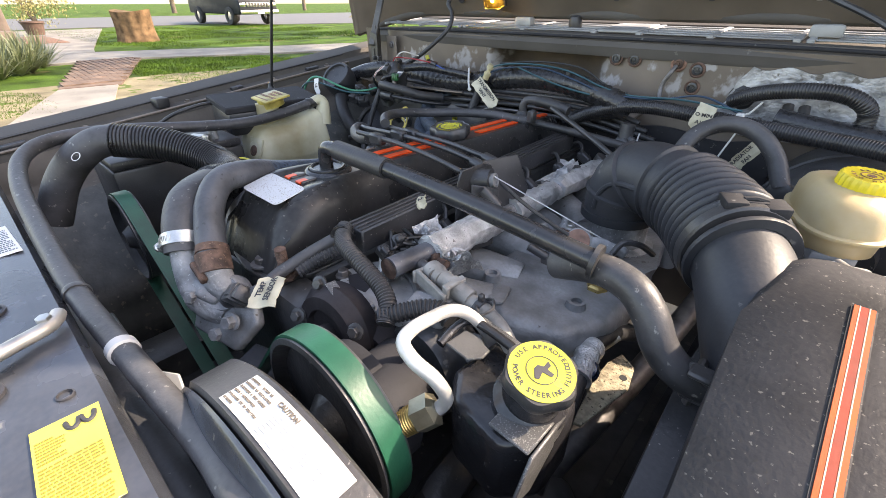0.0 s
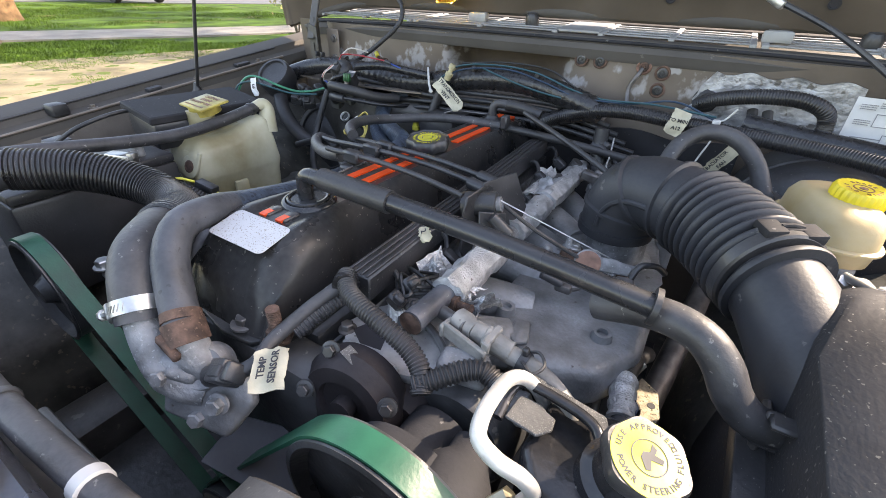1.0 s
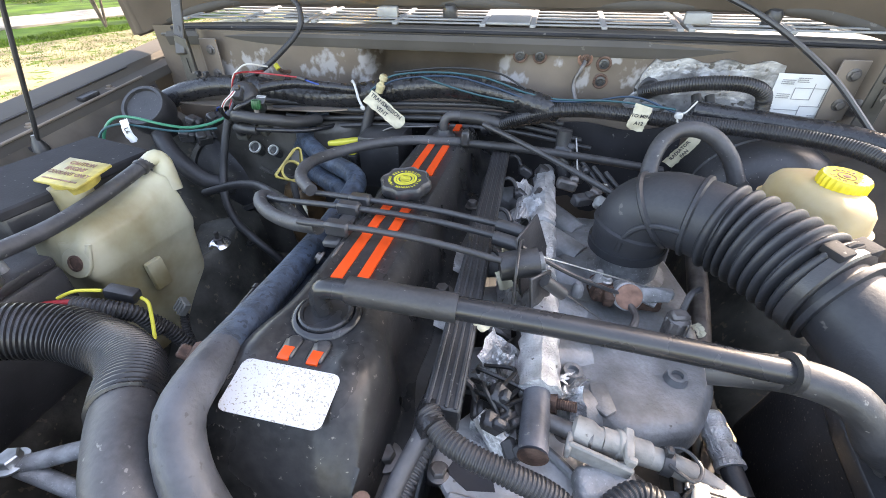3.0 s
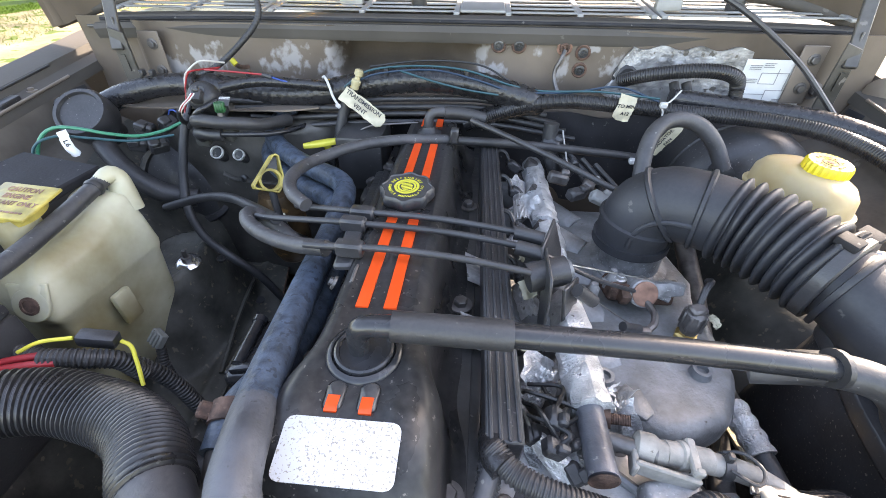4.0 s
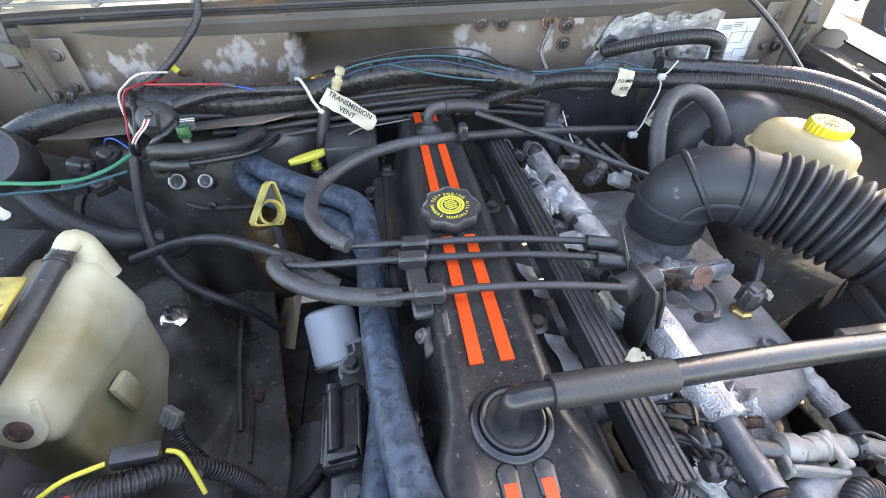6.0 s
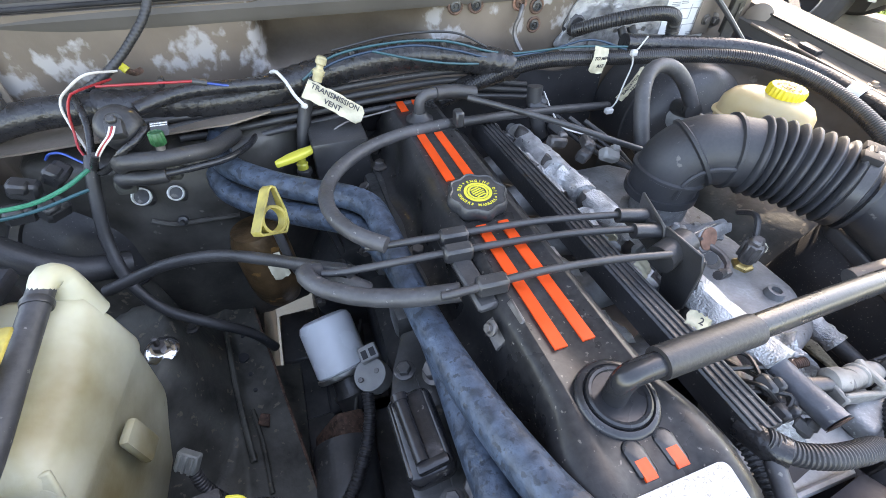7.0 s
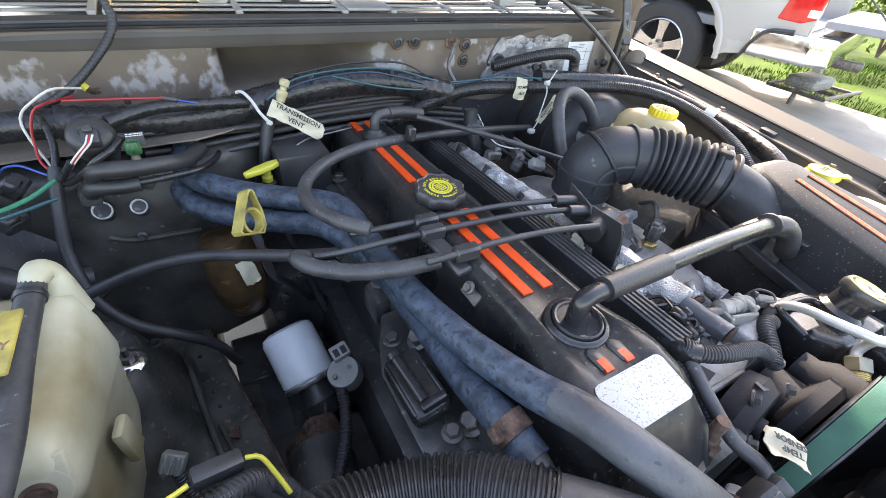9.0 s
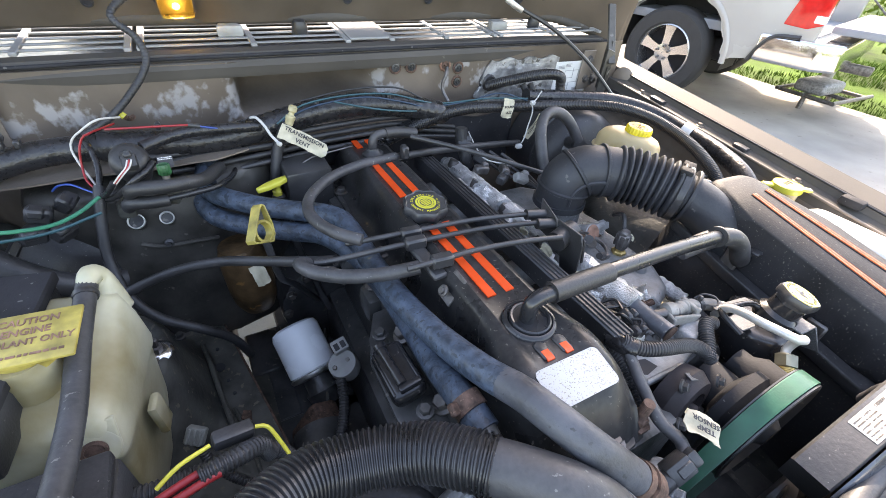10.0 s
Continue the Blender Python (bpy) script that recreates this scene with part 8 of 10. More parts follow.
ex = T("exhaust_shield", (-0.285, 0.50, 0.67), "rounded heat-stained brown metal shield", "heat shield")
bm = B()
lathe(bm, axis((-0.289, 0.500, 0.826), (0.06, -0.05, -1)), [(0.034, 0), (0.041, 0.02), (0.042, 0.10), (0.039, 0.125), (0.030, 0.146), (0.016, 0.158), (0.0, 0.161)], 36)
part("shield", bm, M_SCORCH, ex, smooth=60)
comp = T("refrigerant_compressor", (0.285, 0.03, 0.72), "dark greasy compressor body with mounting lugs", "compressor")
bm = B()
lathe(bm, axis((0.272, -0.045, 0.800), (0.05, 0.97, -0.1)), [(0.050, 0), (0.054, 0.006), (0.054, 0.05), (0.050, 0.054), (0.050, 0.06), (0.044, 0.066), (0.0, 0.066)], 36)
part("body", bm, M_BLOCK, comp)
for x, y in ((0.232, -0.01), (0.318, -0.005)):
    bm = B()
    box(bm, pose(x, y, 0.835, 0, 20 if x < 0.27 else -20, 0), (0.026, 0.022, 0.030), 0.005)
    part("mounting_lug", bm, M_CASTD, comp, "stained cast lug")
bm = B()
box(bm, pose(0.262, -0.012, 0.862, 8, 0, 10), (0.050, 0.030, 0.024), 0.008, 3)
part("port_block", bm, M_CASTD, comp, "stained cast port block")
# hose under the cover on the passenger side
hose("block_hose", [(-0.31, 0.10, 0.62), (-0.26, 0.06, 0.66), (-0.20, 0.04, 0.70), (-0.16, 0.0, 0.72), (-0.15, -0.05, 0.70)], 0.019, M_RUBBERD, "dusty thick hose low beside the block", "hose")

# Sheets added so that gaps below the engine read dark, not as lit ground.
pan = T("dark_gap_pan", (0.0, 0.2, 0.40), "added dark sheets that fill the gaps below the engine", "undertray")
for name, c, s in (("tray", (-0.23, 0.05, 0.43), (0.36, 0.66, 0.012)), ("tray", (0.24, 0.16, 0.50), (0.40, 0.84, 0.012)), ("tray", (-0.13, 0.60, 0.43), (0.25, 0.5, 0.012)), ("tray", (0.20, 0.72, 0.45), (0.30, 0.16, 0.012)), ("tray", (0.53, 0.25, 0.50), (0.16, 0.8, 0.012)), ("tray", (-0.288, 0.460, 0.428), (0.07, 0.165, 0.012)), ("tray", (-0.290, 0.584, 0.434), (0.090, 0.138, 0.012)), ("tray", (-0.455, 0.75, 0.43), (0.19, 0.2, 0.012))):
    bm = B()
    box(bm, c, s, 0.004, 1)
    part(name, bm, M_BLOCK, pan)
gbx = T("gearbox_housing", (-0.13, 0.60, 0.44), "dark oily gearbox housing behind the engine", "gearbox")
bm = B()
prism(bm, Matrix.Translation((0, 0.545, 0)) @ Matrix.Rotation(radians(90), 4, "X"), [(0.06 * math.cos(a) * 2.1 - 0.115, 0.06 * math.sin(a) * 2.1 + 0.575) for a in [2 * math.pi * k / 20 for k in range(20)]], -0.20, 0.012, 2)
part("casing", bm, M_BLOCK, gbx)
for k in range(5):
    a = radians(95 + 28 * k)
    bolt(gbx, (-0.115 + 0.112 * math.cos(a), 0.543, 0.575 + 0.112 * math.sin(a)), (0, -1, 0), 0.0085, 0.008, 0.012, M_DSTEEL)
gear = T("steering_gear", (0.42, 0.0, 0.55), "dark oily steering gear with lines", "steering gear")
bm = B()
box(bm, pose(0.40, -0.03, 0.60, 8, 0, 12), (0.12, 0.16, 0.14), 0.03, 3)
part("housing", bm, M_BLOCK, gear)
bm = B()
tube(bm, [(0.40, 0.02, 0.66), (0.43, 0.18, 0.70), (0.46, 0.40, 0.76), (0.48, 0.60, 0.80)], 0.016, 14, 0.03)
part("shaft", bm, M_DSTEEL, gear)
bm = B()
box(bm, pose(0.30, 0.05, 0.62, 0, 20, 5), (0.05, 0.30, 0.16), 0.02)
part("mount", bm, M_BLOCK, gear)
# Added plate in the outline of a sunlit patch of unknown surface.
bm = B()
prism(bm, Matrix.Translation((0, 0, 0.746)), [(0.4149, 0.0522), (0.4246, 0.0534), (0.4434, 0.1387), (0.4363, 0.1762), (0.4148, 0.1904), (0.4065, 0.1622), (0.4068, 0.1238)], 0.005, 0.0015, 2)
plate = part("sunlit_patch", bm, M_SUNPATCH, gear, "rough sandy plate standing in for a sunlit patch")
bm = B()
lathe(bm, axis((0.4320, 0.1500, 0.7508), (0, 0, 1)), [(0.0045, 0), (0.0045, 0.0008), (0.0, 0.0008)], 16)
part("bolt_hole", bm, M_INK, plate)

# ---- firewall: looms, tags and lines ----
lm = T("main_harness", (-0.2, 0.63, 0.94), "thick taped black harness along the firewall", "wiring harness")
bm = B()
tube(bm, [(-0.760, 0.620, 0.930), (-0.673, 0.599, 0.940), (-0.602, 0.622, 0.964), (-0.527, 0.638, 0.976), (-0.451, 0.645, 0.974)], 0.021, 20, 0.01)
part("trunk", bm, M_TAPE, lm, smooth=60)
bm = B()
tube(bm, [(-0.451, 0.645, 0.974), (-0.376, 0.648, 0.966), (-0.300, 0.651, 0.961), (-0.226, 0.655, 0.965), (-0.154, 0.661, 0.977), (-0.079, 0.664, 0.989), (0.003, 0.663, 0.993), (0.087, 0.657, 0.986), (0.174, 0.646, 0.967), (0.200, 0.655, 0.955)], 0.0235, 20, rib=0.018, amp=0.0012)
part("trunk", bm, M_TAPE, lm, smooth=60)
bm = B()
tube(bm, [(-0.385, 0.575, 0.993), (-0.355, 0.590, 0.997), (-0.315, 0.605, 0.998), (-0.255, 0.622, 0.990), (-0.20, 0.632, 0.984)], 0.0095, 14, 0.01)
part("branch", bm, M_TAPE, lm)
jm = axis((-0.402, 0.545, 0.988), (0.02, -0.62, 0.78))
bm = B()
lathe(bm, jm, [(0.020, -0.050), (0.026, -0.020), (0.027, 0.0), (0.024, 0.010), (0.016, 0.015), (0.010, 0.0155), (0.009, 0.0140), (0.0, 0.0140)], 32)
boot = part("junction_boot", bm, M_RUBBER, lm, "round rubber boot", 60)
bm = B()
box(bm, jm @ Matrix.Translation((0.002, -0.012, 0.017)), (0.019, 0.022, 0.016), 0.003, 2)
box(bm, jm @ Matrix.Translation((0.002, -0.004, 0.026)), (0.011, 0.010, 0.006), 0.002, 1)
part("plug", bm, M_PLASTIC, boot)
for k, c in enumerate(("white", "red", "white")):
    bm = B()
    tube(bm, [(-0.3995 + 0.0026 * k, 0.512, 1.003), (-0.4035 + 0.0024 * k, 0.503, 0.996), (-0.4130 + 0.0022 * k, 0.498, 0.988), (-0.4250 + 0.002 * k, 0.500, 0.975), (-0.4320 + 0.002 * k, 0.508, 0.965)], 0.0012, 7, 0.004)
    part("lead", bm, M_WIRE[c], lm, c + " lead")
for pts, r in (([(-0.424, 0.500, 0.977), (-0.434, 0.509, 0.963), (-0.445, 0.527, 0.947), (-0.455, 0.548, 0.935)], 0.0042),
               ([(-0.372, 0.535, 0.985), (-0.380, 0.520, 0.9805), (-0.391, 0.512, 0.976), (-0.403, 0.511, 0.969), (-0.424, 0.521, 0.949), (-0.444, 0.538, 0.933), (-0.457, 0.555, 0.925)], 0.0046),
               ([(-0.470, 0.640, 1.000), (-0.458, 0.612, 0.992), (-0.4515, 0.586, 0.974), (-0.4530, 0.566, 0.955), (-0.458, 0.552, 0.937)], 0.0046)):
    bm = B()
    tube(bm, pts, r, 10, 0.006)
    part("sheath", bm, M_TAPE, lm, "taped wire sheath")
for i, x in enumerate((-0.56, -0.54, -0.36, -0.09, 0.06)):
    bm = B()
    box(bm, (x, 0.62 if x < -0.4 else 0.642, 1.003 if x < -0.4 else 1.012 if x > -0.2 else 1.0), (0.008, 0.014, 0.012), 0.002, 1)
    part("clip", bm, M_PLASTIC, lm)
rg = random.Random(11)
for i in range(4):
    z, y = 0.948 - 0.013 * i, 0.64 - 0.006 * i
    hose("firewall_line", [(-0.42 + 0.03 * i, y - 0.02, z + 0.008), (-0.30, y, z + rg.uniform(-0.006, 0.006)), (-0.18, y + 0.01, z + 0.004), (-0.05, y + 0.025, z + rg.uniform(0, 0.012)), (0.10, y + 0.03, z + 0.006), (0.22 + 0.02 * i, y + 0.03, z - 0.02)], 0.0058 - 0.0003 * i, M_RUBBER if i % 3 else M_PLASTICD, "thin black line along the firewall", "line", "firewall lines")

# corrugated loom to the driver's side
cl = T("corrugated_loom", (0.3, 0.62, 0.93), "black corrugated loom sweeping over the booster", "wiring harness")
bm = B()
tube(bm, [(0.075, 0.652, 0.915), (0.124, 0.641, 0.941), (0.185, 0.634, 0.962), (0.257, 0.629, 0.971), (0.337, 0.621, 0.969), (0.422, 0.611, 0.966), (0.506, 0.594, 0.966), (0.587, 0.566, 0.967), (0.655, 0.515, 0.966), (0.690, 0.440, 0.957), (0.700, 0.360, 0.940), (0.692, 0.280, 0.915), (0.680, 0.22, 0.88)], 0.0122, 16, rib=0.0042, amp=0.0010)
part("conduit", bm, M_CORR, cl, smooth=25)
bm = B()
tube(bm, [(0.06, 0.66, 0.91), (0.11, 0.655, 0.932), (0.19, 0.645, 0.956)], 0.0165, 16, 0.01)
part("taped_end", bm, M_TAPE, cl)
pl2 = T("ribbed_loom", (0.6, 0.58, 0.96), "second black loom with pale glints along the wing", "wiring harness")
bm = B()
tube(bm, [(0.443, 0.660, 0.973), (0.530, 0.652, 0.965), (0.612, 0.630, 0.962), (0.687, 0.596, 0.959), (0.745, 0.547, 0.950), (0.780, 0.483, 0.937), (0.788, 0.410, 0.928), (0.772, 0.310, 0.920), (0.740, 0.224, 0.908), (0.712, 0.16, 0.87)], 0.0185, 18, 0.012)
part("trunk", bm, M_TAPE, pl2, smooth=60)
bm = B()
tube(bm, [(0.784, 0.428, 0.931), (0.788, 0.402, 0.927)], 0.0205, 18)
part("tape_band", bm, M_PAPER, pl2, "white tape band")

# corrugated loop through the firewall hole
fh = T("grommet_loom", (0.45, 0.69, 0.98), "corrugated loom through a round firewall grommet", "wiring harness")
bm = B()
lathe(bm, axis((0.376, 0.742, 0.990), (0, -1, 0)), [(0.026, 0), (0.026, 0.004), (0.020, 0.008), (0.016, 0.012)], 24)
part("grommet", bm, M_RUBBER, fh)
bm = B()
tube(bm, [(0.362, 0.722, 0.984), (0.391, 0.693, 1.002), (0.429, 0.672, 1.015), (0.473, 0.658, 1.023), (0.514, 0.652, 1.023), (0.542, 0.654, 1.013), (0.555, 0.663, 0.993), (0.555, 0.653, 0.950)], 0.0118, 16, rib=0.0042, amp=0.0010)
part("conduit", bm, M_CORR, fh, smooth=25)
for x in (0.452, 0.475):
    bm = B()
    tube(bm, [(x, 0.69, 0.992), (x + 0.004, 0.672, 0.97), (x + 0.006, 0.66, 0.94)], 0.0085, 12, 0.01)
    part("drop_tube", bm, M_RUBBER, fh)

# foil insulation and the hose diagram sheet
ins = T("foil_insulation", (0.47, 0.738, 0.93), "torn silver foil insulation glued to the firewall", "insulation")
bm = B()
rg = random.Random(21)
sheet(bm, lambda u, v: (0.345 + 0.255 * u + 0.012 * math.sin(9 * v) * (u < 0.05), 0.7345 + rg.uniform(-0.0010, 0.0010), 0.925 + 0.118 * v * (1 if u > 0.12 else 0.55 + 3.5 * u) + 0.004 * math.sin(23 * u)), 40, 18, (0, 0.004, 0))
part("foil", bm, M_INSUL, ins, smooth=20)
dia = T("diagram_sheet", (0.66, 0.735, 0.935), "white printed hose diagram sheet on the firewall", "label")
bm = B()
sheet(bm, lambda u, v: (0.592 + 0.128 * u, 0.7325 - 0.003 * math.sin(math.pi * u), 0.940 + 0.088 * v), 8, 6, (0, 0.001, 0))
part("paper", bm, M_PAPER, dia)
bm = B()
dm = Matrix(((1, 0, 0, 0.656), (0, 0, -1, 0.7288), (0, 1, 0, 0.984), (0, 0, 0, 1)))
rg = random.Random(31)
for x0, y0, x1, y1 in ((-0.03, 0.02, 0.02, 0.02), (0.02, 0.02, 0.02, -0.012), (-0.03, 0.02, -0.03, 0.0), (-0.03, 0.0, 0.0, 0.0), (0.0, 0.0, 0.0, 0.028), (-0.01, -0.012, 0.04, -0.012), (0.04, -0.012, 0.04, 0.01), (-0.05, -0.02, -0.01, -0.02), (-0.01, -0.03, -0.01, -0.012)):
    box(bm, dm @ Matrix.Translation(((x0 + x1) / 2, (y0 + y1) / 2, 0)), (abs(x1 - x0) + 0.0012, abs(y1 - y0) + 0.0012, 0.0004))
for cx, cy in ((-0.045, 0.03), (-0.02, 0.034), (0.045, 0.03), (0.045, -0.028), (-0.045, 0.005), (0.02, -0.032)):
    bars(bm, dm @ Matrix.Translation((cx, cy, 0)), 0.022, 0.010, 3, 0.0004, rg)
part("print", bm, M_INKGREY, dia, "grey diagram lines and print")
bolt(dia, (0.738, 0.733, 0.972), (0, -1, 0), 0.009, 0.012, 0.016, M_DSTEEL)

# ground strap and studs on the firewall
gs = T("ground_strap", (0.235, 0.73, 0.98), "braided ground strap bolted to the firewall", "strap")
bm = B()
tube(bm, [(0.247, 0.730, 1.036), (0.240, 0.722, 1.02), (0.232, 0.720, 1.002), (0.232, 0.715, 0.985), (0.240, 0.70, 0.965)], 0.0042, 8, 0.005)
part("braid", bm, M_DSTEEL, gs)
ledge = T("firewall_ledge", (-0.38, 0.69, 0.94), "pale grey seam ledge below the upper firewall", "ledge")
bm = B()
sheet(bm, lambda u, v: (-0.66 + 0.86 * u, 0.742 - 0.075 * v, 0.933 - 0.006 * v + 0.004 * math.sin(8 * u)), 30, 3, (0, 0, -0.004))
part("flange", bm, M_BAY, ledge)
bm = B()
sheet(bm, lambda u, v: (-0.68 + 0.452 * u, 0.690 - (0.090 - 0.03 * max(0.0, 8 * u - 7)) * v, 0.941 + 0.004 * v + 0.0012 * math.sin(17 * u)), 30, 4, (0, 0, -0.003))
part("lip", bm, M_BAY, ledge, "dusty pale lip over the heater box")

padf = T("deadening_pad", (0.16, 0.70, 0.75), "black sound-deadening pad low on the firewall", "insulation")
bm = B()
sheet(bm, lambda u, v: (-0.16 + 0.62 * u, 0.722 + 0.003 * math.sin(31 * u) * math.sin(17 * v), 0.56 + (0.352 + 0.006 * math.sin(21 * u)) * v), 30, 18, (0, 0.005, 0))
part("pad", bm, M_MATTE, padf)

# transmission vent with its tag
tv = T("transmission_vent", (-0.155, 0.62, 0.88), "vent hose with cream cap, white tie and handwritten tag", "vent hose")
bm = B()
tube(bm, [(-0.195, 0.612, 0.86), (-0.188, 0.618, 0.90), (-0.174, 0.628, 0.945), (-0.152, 0.630, 0.985)], 0.0105, 14, 0.01)
part("hose", bm, M_RUBBER, tv)
bm = B()
lathe(bm, axis((-0.150, 0.624, 0.984), (0.42, 0.1, 1)), [(0.0078, 0), (0.0078, 0.008), (0.0090, 0.010), (0.0090, 0.016), (0.0052, 0.019), (0.0052, 0.024), (0.0082, 0.026), (0.0082, 0.034), (0.005, 0.037)], 18)
part("cap", bm, M_CREAM, tv, "cream vent cap")
bm = B()
tube(bm, [(-0.213, 0.640, 0.998), (-0.205, 0.628, 1.002), (-0.195, 0.615, 0.991), (-0.187, 0.605, 0.974), (-0.177, 0.597, 0.961)], 0.0026, 8, 0.004)
box(bm, pose(-0.1765, 0.596, 0.960, 0, 35, 0), (0.010, 0.006, 0.008), 0.002, 1)
part("cable_tie", bm, M_ZIP, tv, "white cable tie")
tag_part(tv, ((-0.170, 0.612, 0.980), (-0.092, 0.590, 0.932), (0.0, -0.75, 0.62)), 0.029, words=("TRANSMISSION", "VENT"), size=0.0112)
bm = B()
tube(bm, [(-0.155, 0.596, 0.905), (-0.12, 0.60, 0.922), (-0.07, 0.61, 0.924), (-0.03, 0.62, 0.924)], 0.0018, 6, 0.01)
part("stiff_wire", bm, M_DSTEEL, tv, "thin bright wire")

# blue and teal wires along the harness
for i, (c, pts) in enumerate((("teal", [(-0.17, 0.63, 0.985), (-0.12, 0.628, 1.016), (-0.03, 0.63, 1.026), (0.06, 0.632, 1.020), (0.14, 0.635, 0.996), (0.20, 0.64, 0.985), (0.30, 0.622, 0.992), (0.40, 0.60, 0.990)]),
                              ("blue", [(-0.16, 0.628, 0.99), (-0.10, 0.627, 1.012), (0.0, 0.628, 1.020), (0.08, 0.63, 1.004), (0.15, 0.632, 0.985), (0.25, 0.635, 0.985), (0.33, 0.62, 1.002), (0.40, 0.60, 0.985)]),
                              ("teal", [(-0.06, 0.625, 1.018), (0.0, 0.622, 1.002), (0.06, 0.625, 0.988), (0.13, 0.63, 0.978), (0.20, 0.636, 0.976)]),
                              ("black", [(-0.12, 0.64, 1.02), (-0.02, 0.65, 1.030), (0.08, 0.65, 1.026), (0.14, 0.645, 1.0)]))):
    hose("signal_wire", pts, 0.0019, M_WIRE[c], "thin %s wire clipped along the harness" % c, "wire", "signal wires", seg=6)
a12 = T("tape_tag", (0.345, 0.61, 0.96), "cream tape tag with handwriting on the loom", "tag", "tape tags")
tag_part(a12, ((0.350, 0.605, 0.992), (0.339, 0.598, 0.950), (0.05, -0.9, 0.3)), 0.030)
bm = B()
for i, t in enumerate(("TO MIN", "A12")):
    m = Matrix(((0.97, 0.10, 0.05, 0.3445 + 0.0), (0.08, -0.28, -0.95, 0.5925), (-0.08, 0.95, -0.28, 0.977 - 0.013 * i), (0, 0, 0, 1)))
    letters(bm, t, m, 0.0095)
part("writing", bm, M_INK, a12, "dark handwriting")
rf = T("tape_tag", (0.425, 0.598, 0.92), "long cream tape tag that reads radiator fan", "tag", "tape tags")
tag_part(rf, ((0.411, 0.594, 0.892), (0.444, 0.588, 0.953), (0.25, -0.85, 0.45)), 0.022, words=("RADIATOR", "FAN"), size=0.0085)
zt = T("cable_tie", (0.41, 0.6, 0.95), "white cable tie and string round the loom", "cable tie")
bm = B()
tube(bm, [(0.425, 0.585, 1.01), (0.412, 0.585, 0.99), (0.40, 0.583, 0.985), (0.405, 0.58, 0.965), (0.395, 0.575, 0.93), (0.385, 0.57, 0.90), (0.375, 0.572, 0.885)], 0.0015, 8, 0.006)
box(bm, (0.402, 0.582, 0.985), (0.012, 0.010, 0.010), 0.002, 1)
part("strap", bm, M_ZIP, zt)
bm = B()
box(bm, (0.376, 0.572, 0.884), (0.016, 0.012, 0.010), 0.002, 1)
part("tail", bm, M_ZIP, zt)

# hood wire with its coloured leads
hw = T("lamp_lead", (-0.42, 0.68, 0.98), "black braided lead down from the underhood lamp", "cable")
bm = B()
tube(bm, [hood_pt(-0.30, 0.10, 0.014), (-0.380, 0.756, 1.154), (-0.357, 0.736, 1.119), (-0.350, 0.720, 1.092), (-0.361, 0.705, 1.069), (-0.384, 0.688, 1.045), (-0.412, 0.673, 1.021), (-0.442, 0.663, 1.002), (-0.472, 0.659, 0.989)], 0.0055, 12, rib=0.006, amp=0.0006)
part("braid", bm, M_RUBBER, hw)
for c, pts in (("white", [(-0.41, 0.655, 1.016), (-0.435, 0.62, 1.027), (-0.462, 0.618, 1.012), (-0.476, 0.620, 1.000), (-0.482, 0.620, 0.985), (-0.478, 0.608, 0.966), (-0.469, 0.590, 0.949), (-0.460, 0.566, 0.942)]),
               ("red", [(-0.42, 0.65, 1.008), (-0.448, 0.606, 1.013), (-0.460, 0.605, 1.006), (-0.469, 0.602, 0.988), (-0.474, 0.596, 0.962), (-0.472, 0.580, 0.949), (-0.461, 0.560, 0.940)]),
               ("red", [(-0.429, 0.615, 1.013), (-0.379, 0.605, 1.014), (-0.312, 0.605, 1.010)]),
               ("blue", [(-0.299, 0.605, 1.006), (-0.273, 0.610, 0.997), (-0.25, 0.63, 0.985)]),
               ("blue", [(-0.525, 0.600, 0.930), (-0.512, 0.590, 0.942), (-0.494, 0.580, 0.946), (-0.476, 0.566, 0.941), (-0.461, 0.554, 0.9365)])):
    bm = B()
    tube(bm, pts, 0.0017, 7, 0.006)
    part("lead", bm, M_LEADBLUE if c == "blue" else M_WIRE[c], hw, c + " lead")
bm = B()
tube(bm, [(-0.314, 0.605, 1.010), (-0.297, 0.605, 1.0055)], 0.0042, 10)
part("splice", bm, M_PLASTIC, hw)
bm = B()
tube(bm, [(-0.416, 0.694, 1.012), (-0.408, 0.691, 1.003)], 0.0058, 10)
part("crimp", bm, M_YLABEL, hw, "yellow crimp connector")
bm = B()
tube(bm, [(-0.408, 0.691, 1.003), (-0.403, 0.70, 0.996), (-0.40, 0.72, 0.992)], 0.0045, 8, 0.005)
part("ring_terminal", bm, M_RUST, hw)
vh = T("long_conduit", (-0.42, 0.55, 0.9), "black conduit that drops from the harness", "wiring harness")
bm = B()
tube(bm, [(-0.456, 0.560, 0.945), (-0.459, 0.550, 0.934), (-0.467, 0.535, 0.900), (-0.476, 0.513, 0.845), (-0.467, 0.479, 0.790), (-0.435, 0.452, 0.747), (-0.385, 0.435, 0.715), (-0.34, 0.44, 0.66), (-0.32, 0.46, 0.58)], 0.0082, 14, 0.008)
part("conduit", bm, M_RUBBER, vh)

# lines with the green service cap
ac = T("refrigerant_lines", (-0.36, 0.55, 0.93), "black lines with a green service cap", "pipe")
bm = B()
tube(bm, [(-0.415, 0.530, 0.940), (-0.411, 0.516, 0.952), (-0.402, 0.510, 0.957), (-0.363, 0.508, 0.955), (-0.330, 0.526, 0.947), (-0.308, 0.556, 0.935), (-0.285, 0.61, 0.925)], 0.0112, 18, 0.006)
part("upper_line", bm, M_RUBBER, ac)
bm = B()
